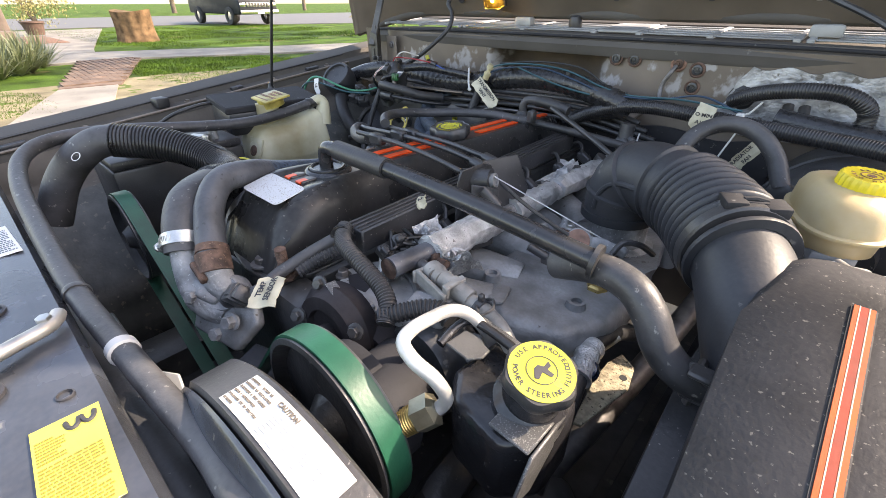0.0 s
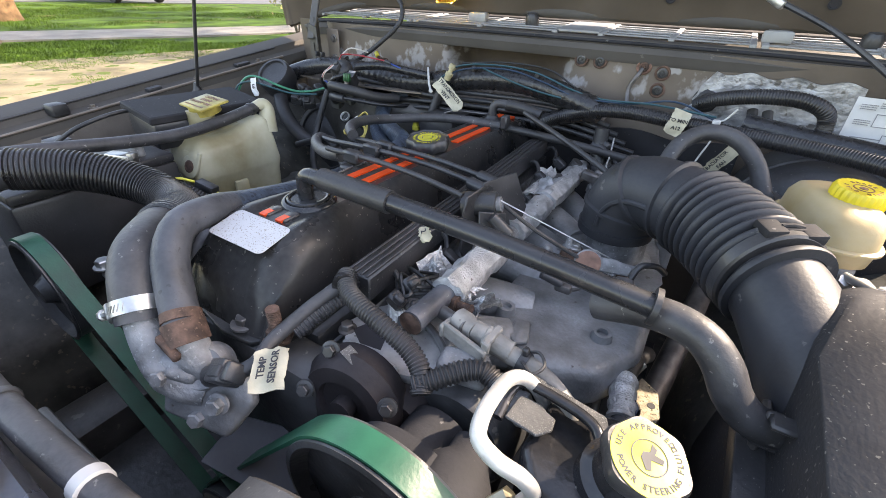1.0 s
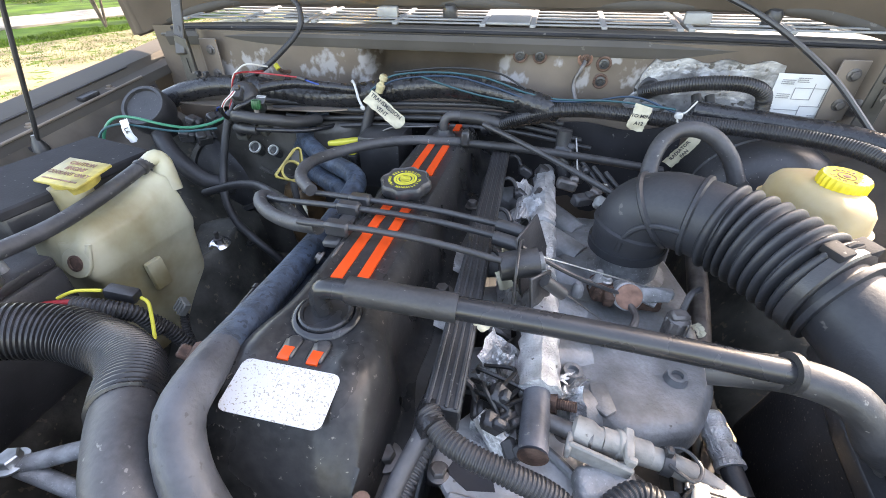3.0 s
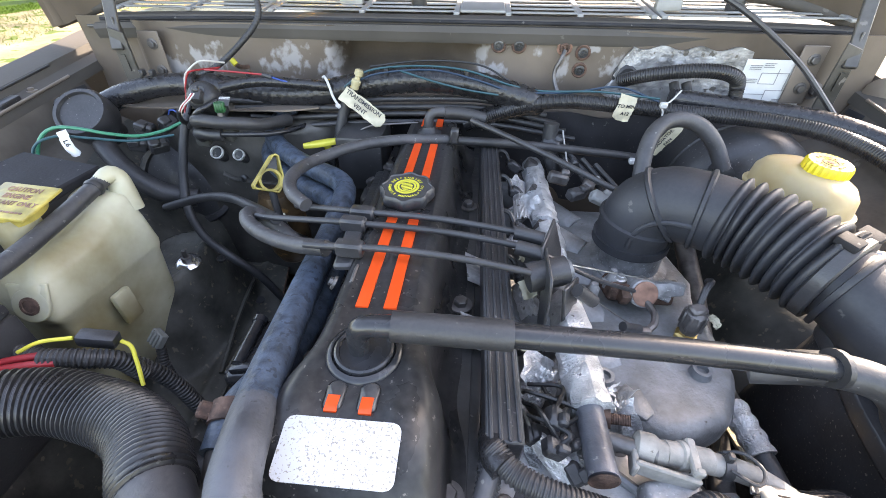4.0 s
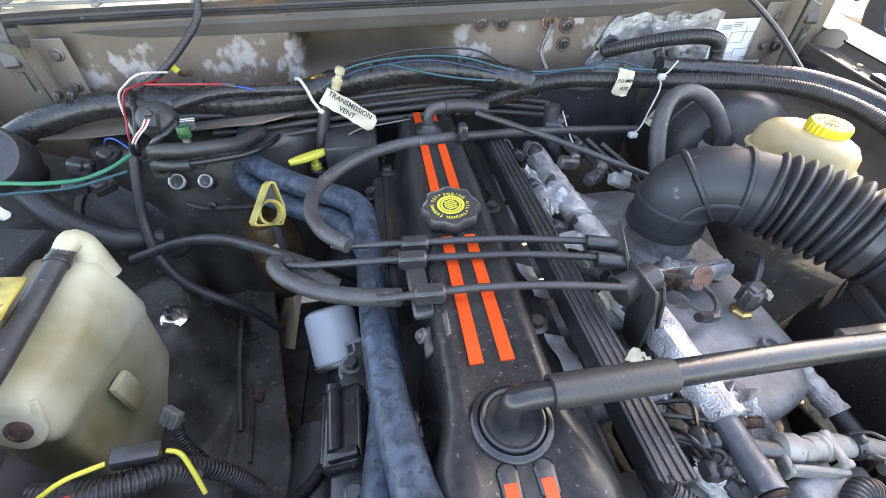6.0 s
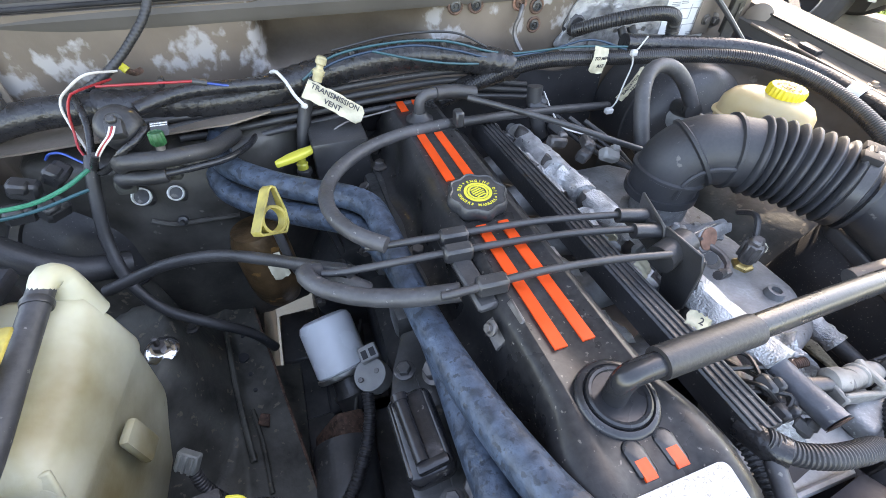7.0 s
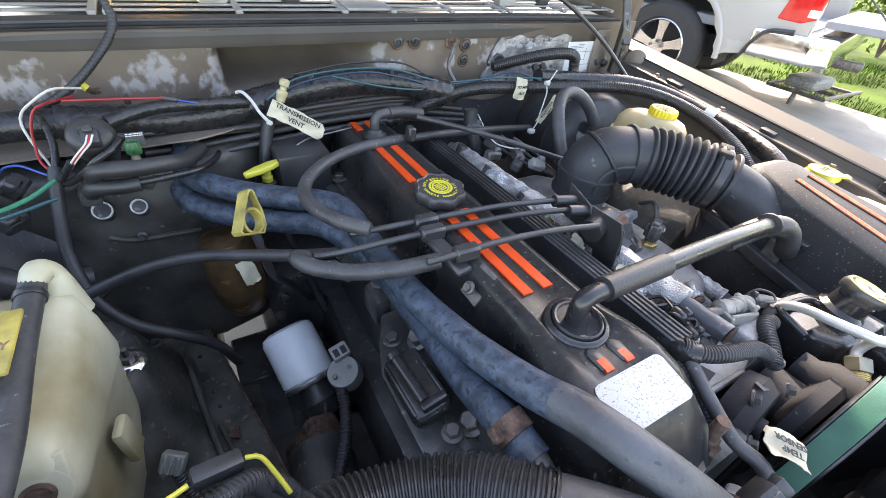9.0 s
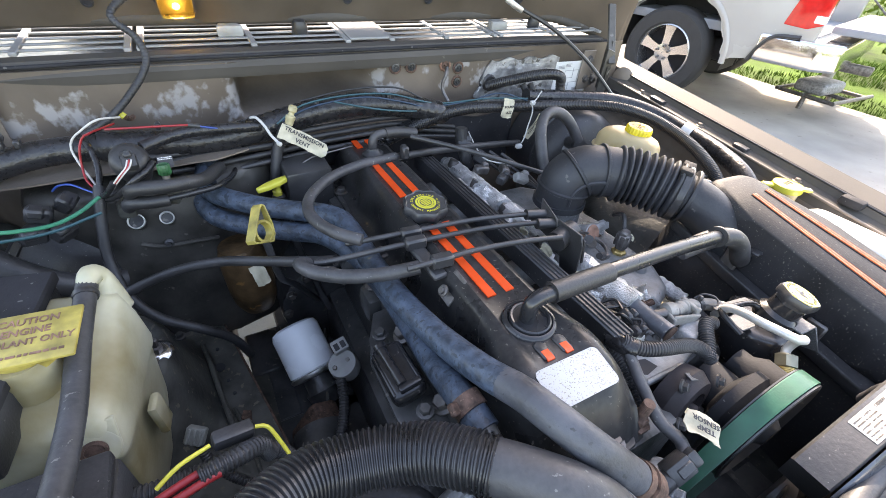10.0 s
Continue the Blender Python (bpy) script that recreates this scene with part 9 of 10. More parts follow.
tube(bm, [(-0.427, 0.540, 0.912), (-0.423, 0.527, 0.925), (-0.414, 0.520, 0.929), (-0.390, 0.510, 0.931), (-0.366, 0.510, 0.931)], 0.0100, 18, 0.005)
part("lower_sleeve", bm, M_RUBBER, ac)
bm = B()
tube(bm, [(-0.370, 0.509, 0.933), (-0.330, 0.522, 0.929), (-0.295, 0.545, 0.922), (-0.268, 0.590, 0.914), (-0.255, 0.65, 0.905)], 0.0048, 12, 0.006)
part("lower_line", bm, M_SHEEN, ac)
bm = B()
lathe(bm, axis((-0.361, 0.512, 0.950), (0.05, 0.1, 1)), [(0.0078, 0), (0.0078, 0.010), (0.0055, 0.012), (0.0055, 0.024)], 14)
part("service_port", bm, M_DSTEEL, ac)
bm = B()
lathe(bm, axis((-0.360, 0.516, 0.971), (0.05, 0.05, 1)), [(0.0072, 0), (0.0088, 0.002), (0.0084, 0.015), (0.0074, 0.0165), (0.0068, 0.0145), (0.0, 0.0145)], 36, 12, 0.0005)
part("service_cap", bm, M_GREENCAP, ac, "ribbed green cap")
bm = B()
lb = pose(-0.3555, 0.527, 0.986, 35, 0, 0)
box(bm, lb, (0.021, 0.020, 0.0012), 0.0004, 1)
flag = part("flag", bm, M_PLASTIC, ac, "black label flag with white print")
bm = B()
bars(bm, lb @ Matrix.Translation((0, 0.0058, 0.0008)), 0.019, 0.0058, 2, 0.0004, random.Random(8))
part("print", bm, M_PAPER, flag)
for i, (x, y, z) in enumerate(((-0.420, 0.545, 0.930), (-0.432, 0.550, 0.905), (-0.362, 0.526, 0.930))):
    bm = B()
    box(bm, pose(x, y, z, 12 * i, 8 * i, 20 - 12 * i), (0.026, 0.026, 0.024), 0.006, 2)
    part("fitting_block", bm, M_GREASE, ac, "grimy fitting block")
for x, y, z in ((-0.432, 0.570, 0.868), (-0.387, 0.569, 0.865)):
    pt = T("cut_pipe_end", (x, y, z - 0.02), "open bright-rimmed cut pipe end", "pipe", "cut pipe ends")
    bm = B()
    r = 0.0128 if x < -0.4 else 0.0112
    lathe(bm, axis((x, y, z), (0.05, -0.75, 0.62)), [(r + 0.0003, -0.006), (r + 0.0003, 0.0), (r - 0.0008, 0.0010), (r - 0.0017, 0.0004), (r - 0.0019, -0.002), (r - 0.0019, -0.006)], 32, ring=True)
    part("rim", bm, M_RIM, pt, "bright cut rim")
    bm = B()
    lathe(bm, axis((x, y, z), (0.05, -0.75, 0.62)), [(r - 0.0003, -0.03), (r - 0.0003, -0.0058)], 24)
    part("pipe", bm, M_BLOCK, pt, "dark pipe")
    bm = B()
    lathe(bm, axis((x, y, z), (0.05, -0.75, 0.62)), [(r - 0.0012, -0.012), (r - 0.0012, -0.008), (0, -0.008)], 24)
    part("plug", bm, M_BLOCK, pt)

# heater box and the clutter on the passenger side of the firewall
hb = T("heater_box", (-0.4, 0.65, 0.6), "dusty black moulded heater box on the firewall", "heater box")
bm = B()
prism(bm, Matrix.Translation((0, 0, 0.52)), [(-0.60, 0.74), (-0.58, 0.62), (-0.50, 0.590), (-0.33, 0.588), (-0.25, 0.61), (-0.17, 0.68), (-0.165, 0.74)], 0.395, 0.02, 3)
part("moulding", bm, M_BAYDARK, hb, smooth=60)
bm = B()
tube(bm, [(-0.442, 0.585, 0.812), (-0.420, 0.582, 0.802), (-0.397, 0.582, 0.798), (-0.360, 0.583, 0.796), (-0.318, 0.588, 0.790)], 0.0042, 8, 0.01)
part("seam_ridge", bm, M_BAYDARK, hb, "moulded seam ridge")
bm = B()
lathe(bm, axis((-0.400, 0.584, 0.803), (0, -1, 0.3)), [(0.008, -0.004), (0.008, 0.004), (0.004, 0.006), (0.004, 0.014), (0.0, 0.014)], 14)
part("seam_stud", bm, M_BLOCK, hb)
bm = B()
lathe(bm, axis((-0.540, 0.602, 0.780), (0.15, -1, 0.25)), [(0.100, -0.02), (0.100, 0.004), (0.096, 0.010), (0.086, 0.010), (0.083, 0.004), (0.060, 0.012), (0.040, 0.024), (0.020, 0.026), (0.0, 0.026)], 48)
part("blower_cover", bm, M_PLASTICD, hb, "round black blower cover")
bm = B()
box(bm, pose(-0.136, 0.605, 0.860, 0, 0, 0), (0.088, 0.10, 0.11), 0.006)
part("side_case", bm, M_PLASTIC, hb, "plain black case")

can = T("vacuum_canister", (-0.652, 0.556, 0.93), "round dusty black canister with a ribbed rim", "canister")
bm = B()
lathe(bm, axis((-0.648, 0.560, 0.925), (0.10, -0.55, 0.60)), [(0.026, -0.05), (0.030, -0.01), (0.046, 0.0), (0.048, 0.012), (0.048, 0.038), (0.044, 0.046), (0.038, 0.046), (0.036, 0.040), (0.0, 0.038)], 36)
part("drum", bm, M_PLASTICD, can)
bm = B()
tube(bm, [(-0.652, 0.57, 0.90), (-0.625, 0.53, 0.895), (-0.585, 0.505, 0.860), (-0.53, 0.50, 0.815), (-0.47, 0.52, 0.790)], 0.019, 18, 0.01)
part("neck_hose", bm, M_RUBBER, can)
l6 = T("green_lead", (-0.56, 0.45, 0.93), "green wire with a white tape flag", "wire")
bm = B()
tube(bm, [(-0.642, 0.411, 0.915), (-0.627, 0.422, 0.950), (-0.604, 0.433, 0.966), (-0.574, 0.443, 0.963), (-0.538, 0.458, 0.949), (-0.508, 0.484, 0.935), (-0.480, 0.510, 0.934), (-0.456, 0.5345, 0.9410)], 0.0028, 8, 0.008)
part("wire", bm, M_WIRE["green"], l6)
bm = B()
tube(bm, [(-0.645, 0.40, 0.89), (-0.633, 0.41, 0.94), (-0.60, 0.425, 0.955), (-0.56, 0.44, 0.948), (-0.51, 0.47, 0.932), (-0.455, 0.505, 0.93)], 0.0022, 8, 0.008)
part("wire", bm, M_WIRE["teal"], l6)
tag_part(l6, ((-0.586, 0.428, 0.964), (-0.570, 0.418, 0.925), (0.1, -0.8, 0.55)), 0.017, M_PAPER, label="white tape flag", words=("L6",), size=0.011)
conn = T("harness_plugs", (-0.53, 0.53, 0.88), "cluster of black wiring plugs", "connector")
for i, (x, y, z) in enumerate(((-0.535, 0.54, 0.925), (-0.55, 0.525, 0.90), (-0.515, 0.53, 0.895), (-0.505, 0.565, 0.925))):
    bm = B()
    box(bm, pose(x, y, z, 15 * i, 20 - 9 * i, 25 * i), (0.032, 0.022, 0.024), 0.004, 1)
    box(bm, pose(x, y - 0.008, z + 0.008, 15 * i, 20 - 9 * i, 25 * i), (0.020, 0.018, 0.014), 0.003, 1)
    part("plug", bm, M_PLASTIC, conn)
hose("wing_line", [(-0.70, 0.30, 0.88), (-0.66, 0.25, 0.90), (-0.63, 0.20, 0.925), (-0.62, 0.13, 0.935), (-0.63, 0.06, 0.92), (-0.66, 0.02, 0.89)], 0.004, M_RUBBER, "thin black line looped on the wing", "line")
for x, y, z in ((-0.675, 0.03, 0.885), (-0.665, -0.05, 0.880)):
    bm = B()
    box(bm, pose(x, y, z, 0, 10, 20), (0.03, 0.04, 0.022), 0.004)
    S("wing_connector", bm, M_CONN if x > -0.67 else M_PLASTIC, "small plug on the inner wing", "connector", "wing plugs")
bm = B()
box(bm, pose(-0.82, 0.095, rail_z(0.095) - 0.018, 0, 0, 8), (0.036, 0.034, 0.026), 0.006)
S("rail_bumper", bm, M_RUBBER, "black rubber bumper on the fender rail", "bumper")

# ---- driver's side ----
boost = T("brake_booster", (0.48, 0.6, 0.76), "round dull black brake booster drum", "brake booster")
bm = B()
lathe(bm, axis((0.583, 0.745, 0.822), (0.0, -1, 0.0)), [(0.10, 0), (0.122, 0.02), (0.125, 0.06), (0.125, 0.165), (0.119, 0.190), (0.10, 0.205), (0.05, 0.22), (0.045, 0.25)], 56)
part("drum", bm, M_PLASTICD, boost, smooth=40)
bm = B()
lathe(bm, axis((0.583, 0.62, 0.822), (0, -1, 0)), [(0.125, 0), (0.1285, 0.002), (0.1285, 0.008), (0.125, 0.010)], 56, ring=True)
part("seam", bm, M_PLASTICD, boost)
mc = T("brake_master_cylinder", (0.56, 0.42, 0.83), "pale aluminium brake master cylinder with fittings", "master cylinder")
bm = B()
tube(bm, [(0.515, 0.55, 0.865), (0.545, 0.44, 0.865), (0.575, 0.33, 0.862)], 0.024, 20, 0.03)
part("bore", bm, M_CAST, mc)
bm = B()
box(bm, pose(0.555, 0.40, 0.884, 0, 0, 15), (0.045, 0.12, 0.022), 0.004)
box(bm, pose(0.585, 0.325, 0.874, 0, 0, 15), (0.05, 0.035, 0.03), 0.005)
part("boss", bm, M_CAST, mc)
for i, (x, y, z) in enumerate(((0.60, 0.30, 0.885), (0.572, 0.312, 0.888), (0.612, 0.325, 0.880))):
    bolt(mc, (x, y, z), (0.1, -0.6, 0.8), 0.009, 0.014, 0.0, M_STEEL, "fitting")
for i, pts in enumerate(([(0.60, 0.30, 0.898), (0.64, 0.28, 0.902), (0.70, 0.27, 0.885), (0.73, 0.3, 0.85)], [(0.572, 0.312, 0.900), (0.60, 0.27, 0.905), (0.66, 0.25, 0.895), (0.72, 0.26, 0.86)], [(0.545, 0.36, 0.88), (0.52, 0.30, 0.875), (0.50, 0.27, 0.86)])):
    bm = B()
    tube(bm, pts, 0.0048, 10, 0.01)
    part("brake_line", bm, M_COPPERPIPE, mc, "dull silver brake line")
br = T("brake_fluid_reservoir", (0.56, 0.4, 0.88), "amber-tinted brake fluid reservoir with a yellow cap", "reservoir")
bm = B()
rings = []
for z, a, b in ((0.880, 0.030, 0.055), (0.892, 0.040, 0.072), (0.910, 0.042, 0.074), (0.9115, 0.0465, 0.079), (0.9145, 0.0465, 0.079), (0.916, 0.042, 0.074), (0.938, 0.040, 0.071), (0.950, 0.035, 0.062), (0.957, 0.028, 0.045), (0.959, 0.01, 0.02)):
    ring = []
    for k in range(36):
        th = 2 * math.pi * k / 36
        c, s = math.cos(th), math.sin(th)
        p = Matrix.Rotation(radians(17), 4, "Z") @ V(a * math.copysign(abs(c) ** 0.75, c), b * math.copysign(abs(s) ** 0.75, s), 0)
        ring.append(bm.verts.new((0.556 + p.x, 0.408 + p.y, z + 0.004)))
    rings.append(ring)
for a, b in zip(rings, rings[1:]):
    for k in range(36):
        bm.faces.new((a[k], a[(k + 1) % 36], b[(k + 1) % 36], b[k]))
bm.faces.new(rings[0])
bm.faces.new(rings[-1])
part("tank", bm, M_BRAKERES, br, smooth=60)
bm = B()
bcx = axis((0.570, 0.402, 0.955), (0.05, -0.05, 1))
lathe(bm, bcx, [(0.024, -0.004), (0.0275, 0.0), (0.0285, 0.004), (0.0285, 0.017), (0.0265, 0.0205), (0.022, 0.0195), (0.0, 0.0195)], 96, 24, 0.0008)
bc = part("cap", bm, M_YELLOW, br, "ribbed yellow cap")
bm = B()
ring_writing(bm, "BRAKE FLUID ONLY", bcx @ Matrix.Translation((0, 0, 0.0200)), 0.0165, 0.0058, 90, 330)
lathe(bm, bcx @ Matrix.Translation((0, 0, 0.0196)), [(0.0105, 0), (0.0105, 0.0006), (0.0092, 0.0006), (0.0092, 0)], 30, ring=True)
lathe(bm, bcx @ Matrix.Translation((0, 0, 0.0196)), [(0.0045, 0), (0.0045, 0.0006), (0.0, 0.0006)], 20)
part("writing", bm, M_COPPER, bc, "embossed dark writing")

lp = T("booster_vacuum_hose", (0.43, 0.5, 0.88), "thick black vacuum hose arched to the booster", "hose")
bm = B()
tube(bm, [(0.353, 0.427, 0.856), (0.350, 0.461, 0.920), (0.360, 0.490, 0.961), (0.383, 0.511, 0.980), (0.414, 0.520, 0.984), (0.446, 0.518, 0.973), (0.473, 0.510, 0.947), (0.493, 0.496, 0.911)], 0.0125, 18, 0.008)
part("rubber", bm, M_RUBBERD, lp, smooth=60)
bm = B()
tube(bm, [(0.495, 0.497, 0.903), (0.52, 0.56, 0.88)], 0.016, 18)
lathe(bm, axis((0.494, 0.492, 0.904), (-0.2, -1, 0.1)), [(0.0165, -0.004), (0.0165, 0.004), (0.012, 0.006)], 20)
part("check_valve", bm, M_PLASTIC, lp, "black check valve")

# purge and sensor clutter behind the intake
cl2 = T("rear_plugs", (0.24, 0.58, 0.84), "grey and black wiring plugs behind the intake", "connector")
for i, (x, y, z, c) in enumerate(((0.235, 0.52, 0.87, 1), (0.26, 0.47, 0.868, 0), (0.285, 0.50, 0.87, 1), (0.255, 0.555, 0.875, 0), (0.225, 0.585, 0.905, 0), (0.295, 0.45, 0.872, 2))):
    bm = B()
    box(bm, pose(x, y, z, 10 * i, 12 - 7 * i, 35 * i), (0.036, 0.020, 0.020), 0.004, 1)
    box(bm, pose(x + 0.012, y + 0.004, z + 0.008, 10 * i, 12 - 7 * i, 35 * i), (0.016, 0.014, 0.012), 0.003, 1)
    part("plug", bm, (M_PLASTIC, M_DSTEEL, M_CONN)[c], cl2)
bm = B()
tube(bm, [(0.222, 0.60, 0.94), (0.222, 0.595, 0.91), (0.228, 0.585, 0.88), (0.24, 0.58, 0.85)], 0.014, 14, 0.01)
part("boot", bm, M_PLASTIC, cl2)
bm = B()
tube(bm, [(0.245, 0.605, 0.925), (0.25, 0.575, 0.90), (0.255, 0.54, 0.885), (0.285, 0.515, 0.88), (0.30, 0.50, 0.885)], 0.0016, 6, 0.008)
part("bare_wire", bm, M_ALU, cl2, "thin pale wire")
for i in range(4):
    hose("engine_lead", [(0.24 + 0.02 * i, 0.60 - 0.02 * i, 0.89), (0.27 + 0.02 * i, 0.56 - 0.02 * i, 0.87), (0.30 + 0.015 * i, 0.49, 0.855), (0.34, 0.44 - 0.01 * i, 0.845)], 0.0042, M_RUBBER, "thin black lead behind the intake", "wire", "engine leads")

# washer fluid filler and a pale bottle by the wing
wf = T("washer_filler_cap", (0.75, 0.148, 0.90), "yellow washer fluid cap with two lugs", "cap")
bm = B()
lathe(bm, axis((0.772, 0.150, 0.908), (0, 0, 1)), [(0.030, 0), (0.031, 0.004), (0.029, 0.012), (0.022, 0.014), (0.0, 0.014)], 36)
part("lid", bm, M_YLABEL, wf)
for s in (-1, 1):
    bm = B()
    box(bm, pose(0.772 + s * 0.027, 0.150 - s * 0.024, 0.913, 0, 0, -40), (0.026, 0.016, 0.006), 0.002, 1)
    part("lug", bm, M_YLABEL, wf)
bm = B()
for k in range(3):
    box(bm, (0.762 + 0.009 * k, 0.152, 0.9225), (0.005, 0.012, 0.0006))
part("emblem", bm, M_INK, wf)
bm = B()
lathe(bm, axis((0.772, 0.150, 0.84), (0, 0, 1)), [(0.026, 0), (0.026, 0.075)], 24)
part("neck", bm, M_BRAKERES, wf)
wb = T("washer_bottle", (0.765, 0.03, 0.72), "white washer fluid bottle at the wing", "bottle")
bm = B()
box(bm, pose(0.765, -0.01, 0.82, 0, 0, 3), (0.085, 0.22, 0.16), 0.03, 4)
part("tank", bm, M_PAPER, wb, smooth=60)
for y in (0.055,):
    bm = B()
    box(bm, pose(0.842, y, rail_z(y) - 0.018, 0, 0, 0), (0.026, 0.042, 0.018), 0.004)
    S("rail_bumper", bm, M_MATTE, "black rubber bumper on the fender rail", "bumper")
bm = B()
lathe(bm, axis((0.845, 0.71, 0.975), (-1, -0.5, 0.2)), [(0.03, 0), (0.03, 0.004), (0.022, 0.007)], 20)
S("wing_bracket", bm, M_BAY, "taupe bracket disc at the wing corner", "bracket")

# ---- outside: paths, street, lawn details ----
slab("sidewalk", [(-14.6, -30), (-12.2, -30), (-12.2, 3.0), (-10.6, 6.2), (-8.6, 12), (-5, 30), (-7, 30), (-10.6, 12), (-12.6, 7.0), (-14.6, 2.6)], M_CONCRETE, "pale concrete sidewalk across the lawn", "sidewalk", 0.01)
slab("front_path", [(-28.0, 2.6), (-14.5, 1.2), (-14.5, 2.7), (-16.0, 3.0), (-28.0, 6.0)], M_CONCRETE, "concrete front path", "path", 0.012)
slab("street", [(-50, -80), (-30.0, -80), (-30.0, 12), (-27.0, 13.2), (-14, 40), (-14, 120), (-50, 120)], M_ASPHALT, "grey asphalt street beyond the lawn", "street", 0.0)
slab("verge", [(-8.7, -3), (-2.9, -3), (-2.9, 14), (-6.0, 14), (-9.0, 2.5)], M_DIRT, "dry sandy verge with thin grass", "verge", -0.012)
slab("lower_path", [(-8.3, 0.85), (-3.0, -1.1), (-3.0, 0.1), (-8.2, 1.6)], M_CONCRETE, "pale concrete path from the driveway", "path", 0.006)
brick = slab("brick_path", [(-12.3, 1.9), (-8.3, 0.85), (-8.2, 1.65), (-12.2, 3.1)], M_BRICKPATH, "worn red-brown brick path", "path", 0.014)
rg = random.Random(77)
bm = B()
shared = None
k = 0
for i in range(18):
    for j in range(10):
        x = -12.15 + 0.21 * i
        lo, hi = 1.88 - 0.262 * (x + 12.3), 3.08 - 0.362 * (x + 12.2)
        y = lo + (hi - lo) * (j + 0.5 + 0.5 * (i % 2)) / 10.5
        if shared is None:
            bm = B()
            box(bm, (0, 0, 0), (0.195, 0.092, 0.03), 0.006, 1)
            shared = finish("brick", bm, M_BRICKPATH)
        ob = new("brick", shared)
        ob.parent = brick
        ob.location = V(x, y, ground_z(x, y) + 0.020 + rg.uniform(-0.003, 0.003)) - brick.location
        ob.rotation_euler = (rg.uniform(-0.02, 0.02), rg.uniform(-0.02, 0.02), rg.uniform(-0.05, 0.05))

# grass blades on the part of the lawn in view, thinner on the dry verge
rg = np.random.RandomState(4)
verts, faces = [], []


def blades(n, x0, x1, y0, y1, h):
    for _ in range(n):
        x, y = rg.uniform(x0, x1), rg.uniform(y0, y1)
        d = noise.noise(V(x * 0.45, y * 0.45, 0))
        if d < -0.12:
            continue
        a, b, q = rg.uniform(0, 6.28), rg.uniform(-0.05, 0.05), h * rg.uniform(0.5, 1.2)
        z = ground_z(x, y) - 0.03
        w = 0.007
        i = len(verts)
        verts.extend(((x - w * math.cos(a), y - w * math.sin(a), z), (x + w * math.cos(a), y + w * math.sin(a), z), (x + b, y + b * 0.6, z + q)))
        faces.append((i, i + 1, i + 2))


blades(45000, -11.8, -5.2, 2.2, 9.5, 0.042)
blades(30000, -27, -14.6, 3.4, 14, 0.07)
blades(9000, -11.2, -6.0, -0.9, 0.6, 0.045)
blades(9000, 6.0, 9.5, -0.5, 4.5, 0.06)
me = bpy.data.meshes.new("grass")
me.from_pydata(verts, [], faces)
me.materials.append(M_BLADE)
tagged(new("grass", me), "thin uneven spring grass blades", "grass", kind="stuff")

# cut stump
st2 = T("tree_stump", (-18.3, 4.85, ground_z(-18.3, 0) - 0.03), "wide orange-brown cut tree stump on the lawn", "tree stump")
bm = B()
rings = []
for z, r in ((-0.05, 0.64), (0.05, 0.60), (0.3, 0.56), (0.6, 0.555), (0.90, 0.57)):
    rings.append([bm.verts.new((-18.3 + r * (1 + 0.06 * math.sin(3 * a) + 0.03 * math.sin(11 * a)) * math.cos(a), 4.85 + r * (1 + 0.06 * math.sin(3 * a) + 0.03 * math.sin(11 * a)) * math.sin(a), ground_z(-18.3, 0) + z + 0.04 * math.sin(2 * a) * (z > 0.8))) for a in [2 * math.pi * k / 40 for k in range(40)]])
for a, b in zip(rings, rings[1:]):
    for k in range(40):
        bm.faces.new((a[k], a[(k + 1) % 40], b[(k + 1) % 40], b[k]))
bm.faces.new(rings[0])
bm.faces.new(rings[-1])
part("wood", bm, M_STUMP, st2)

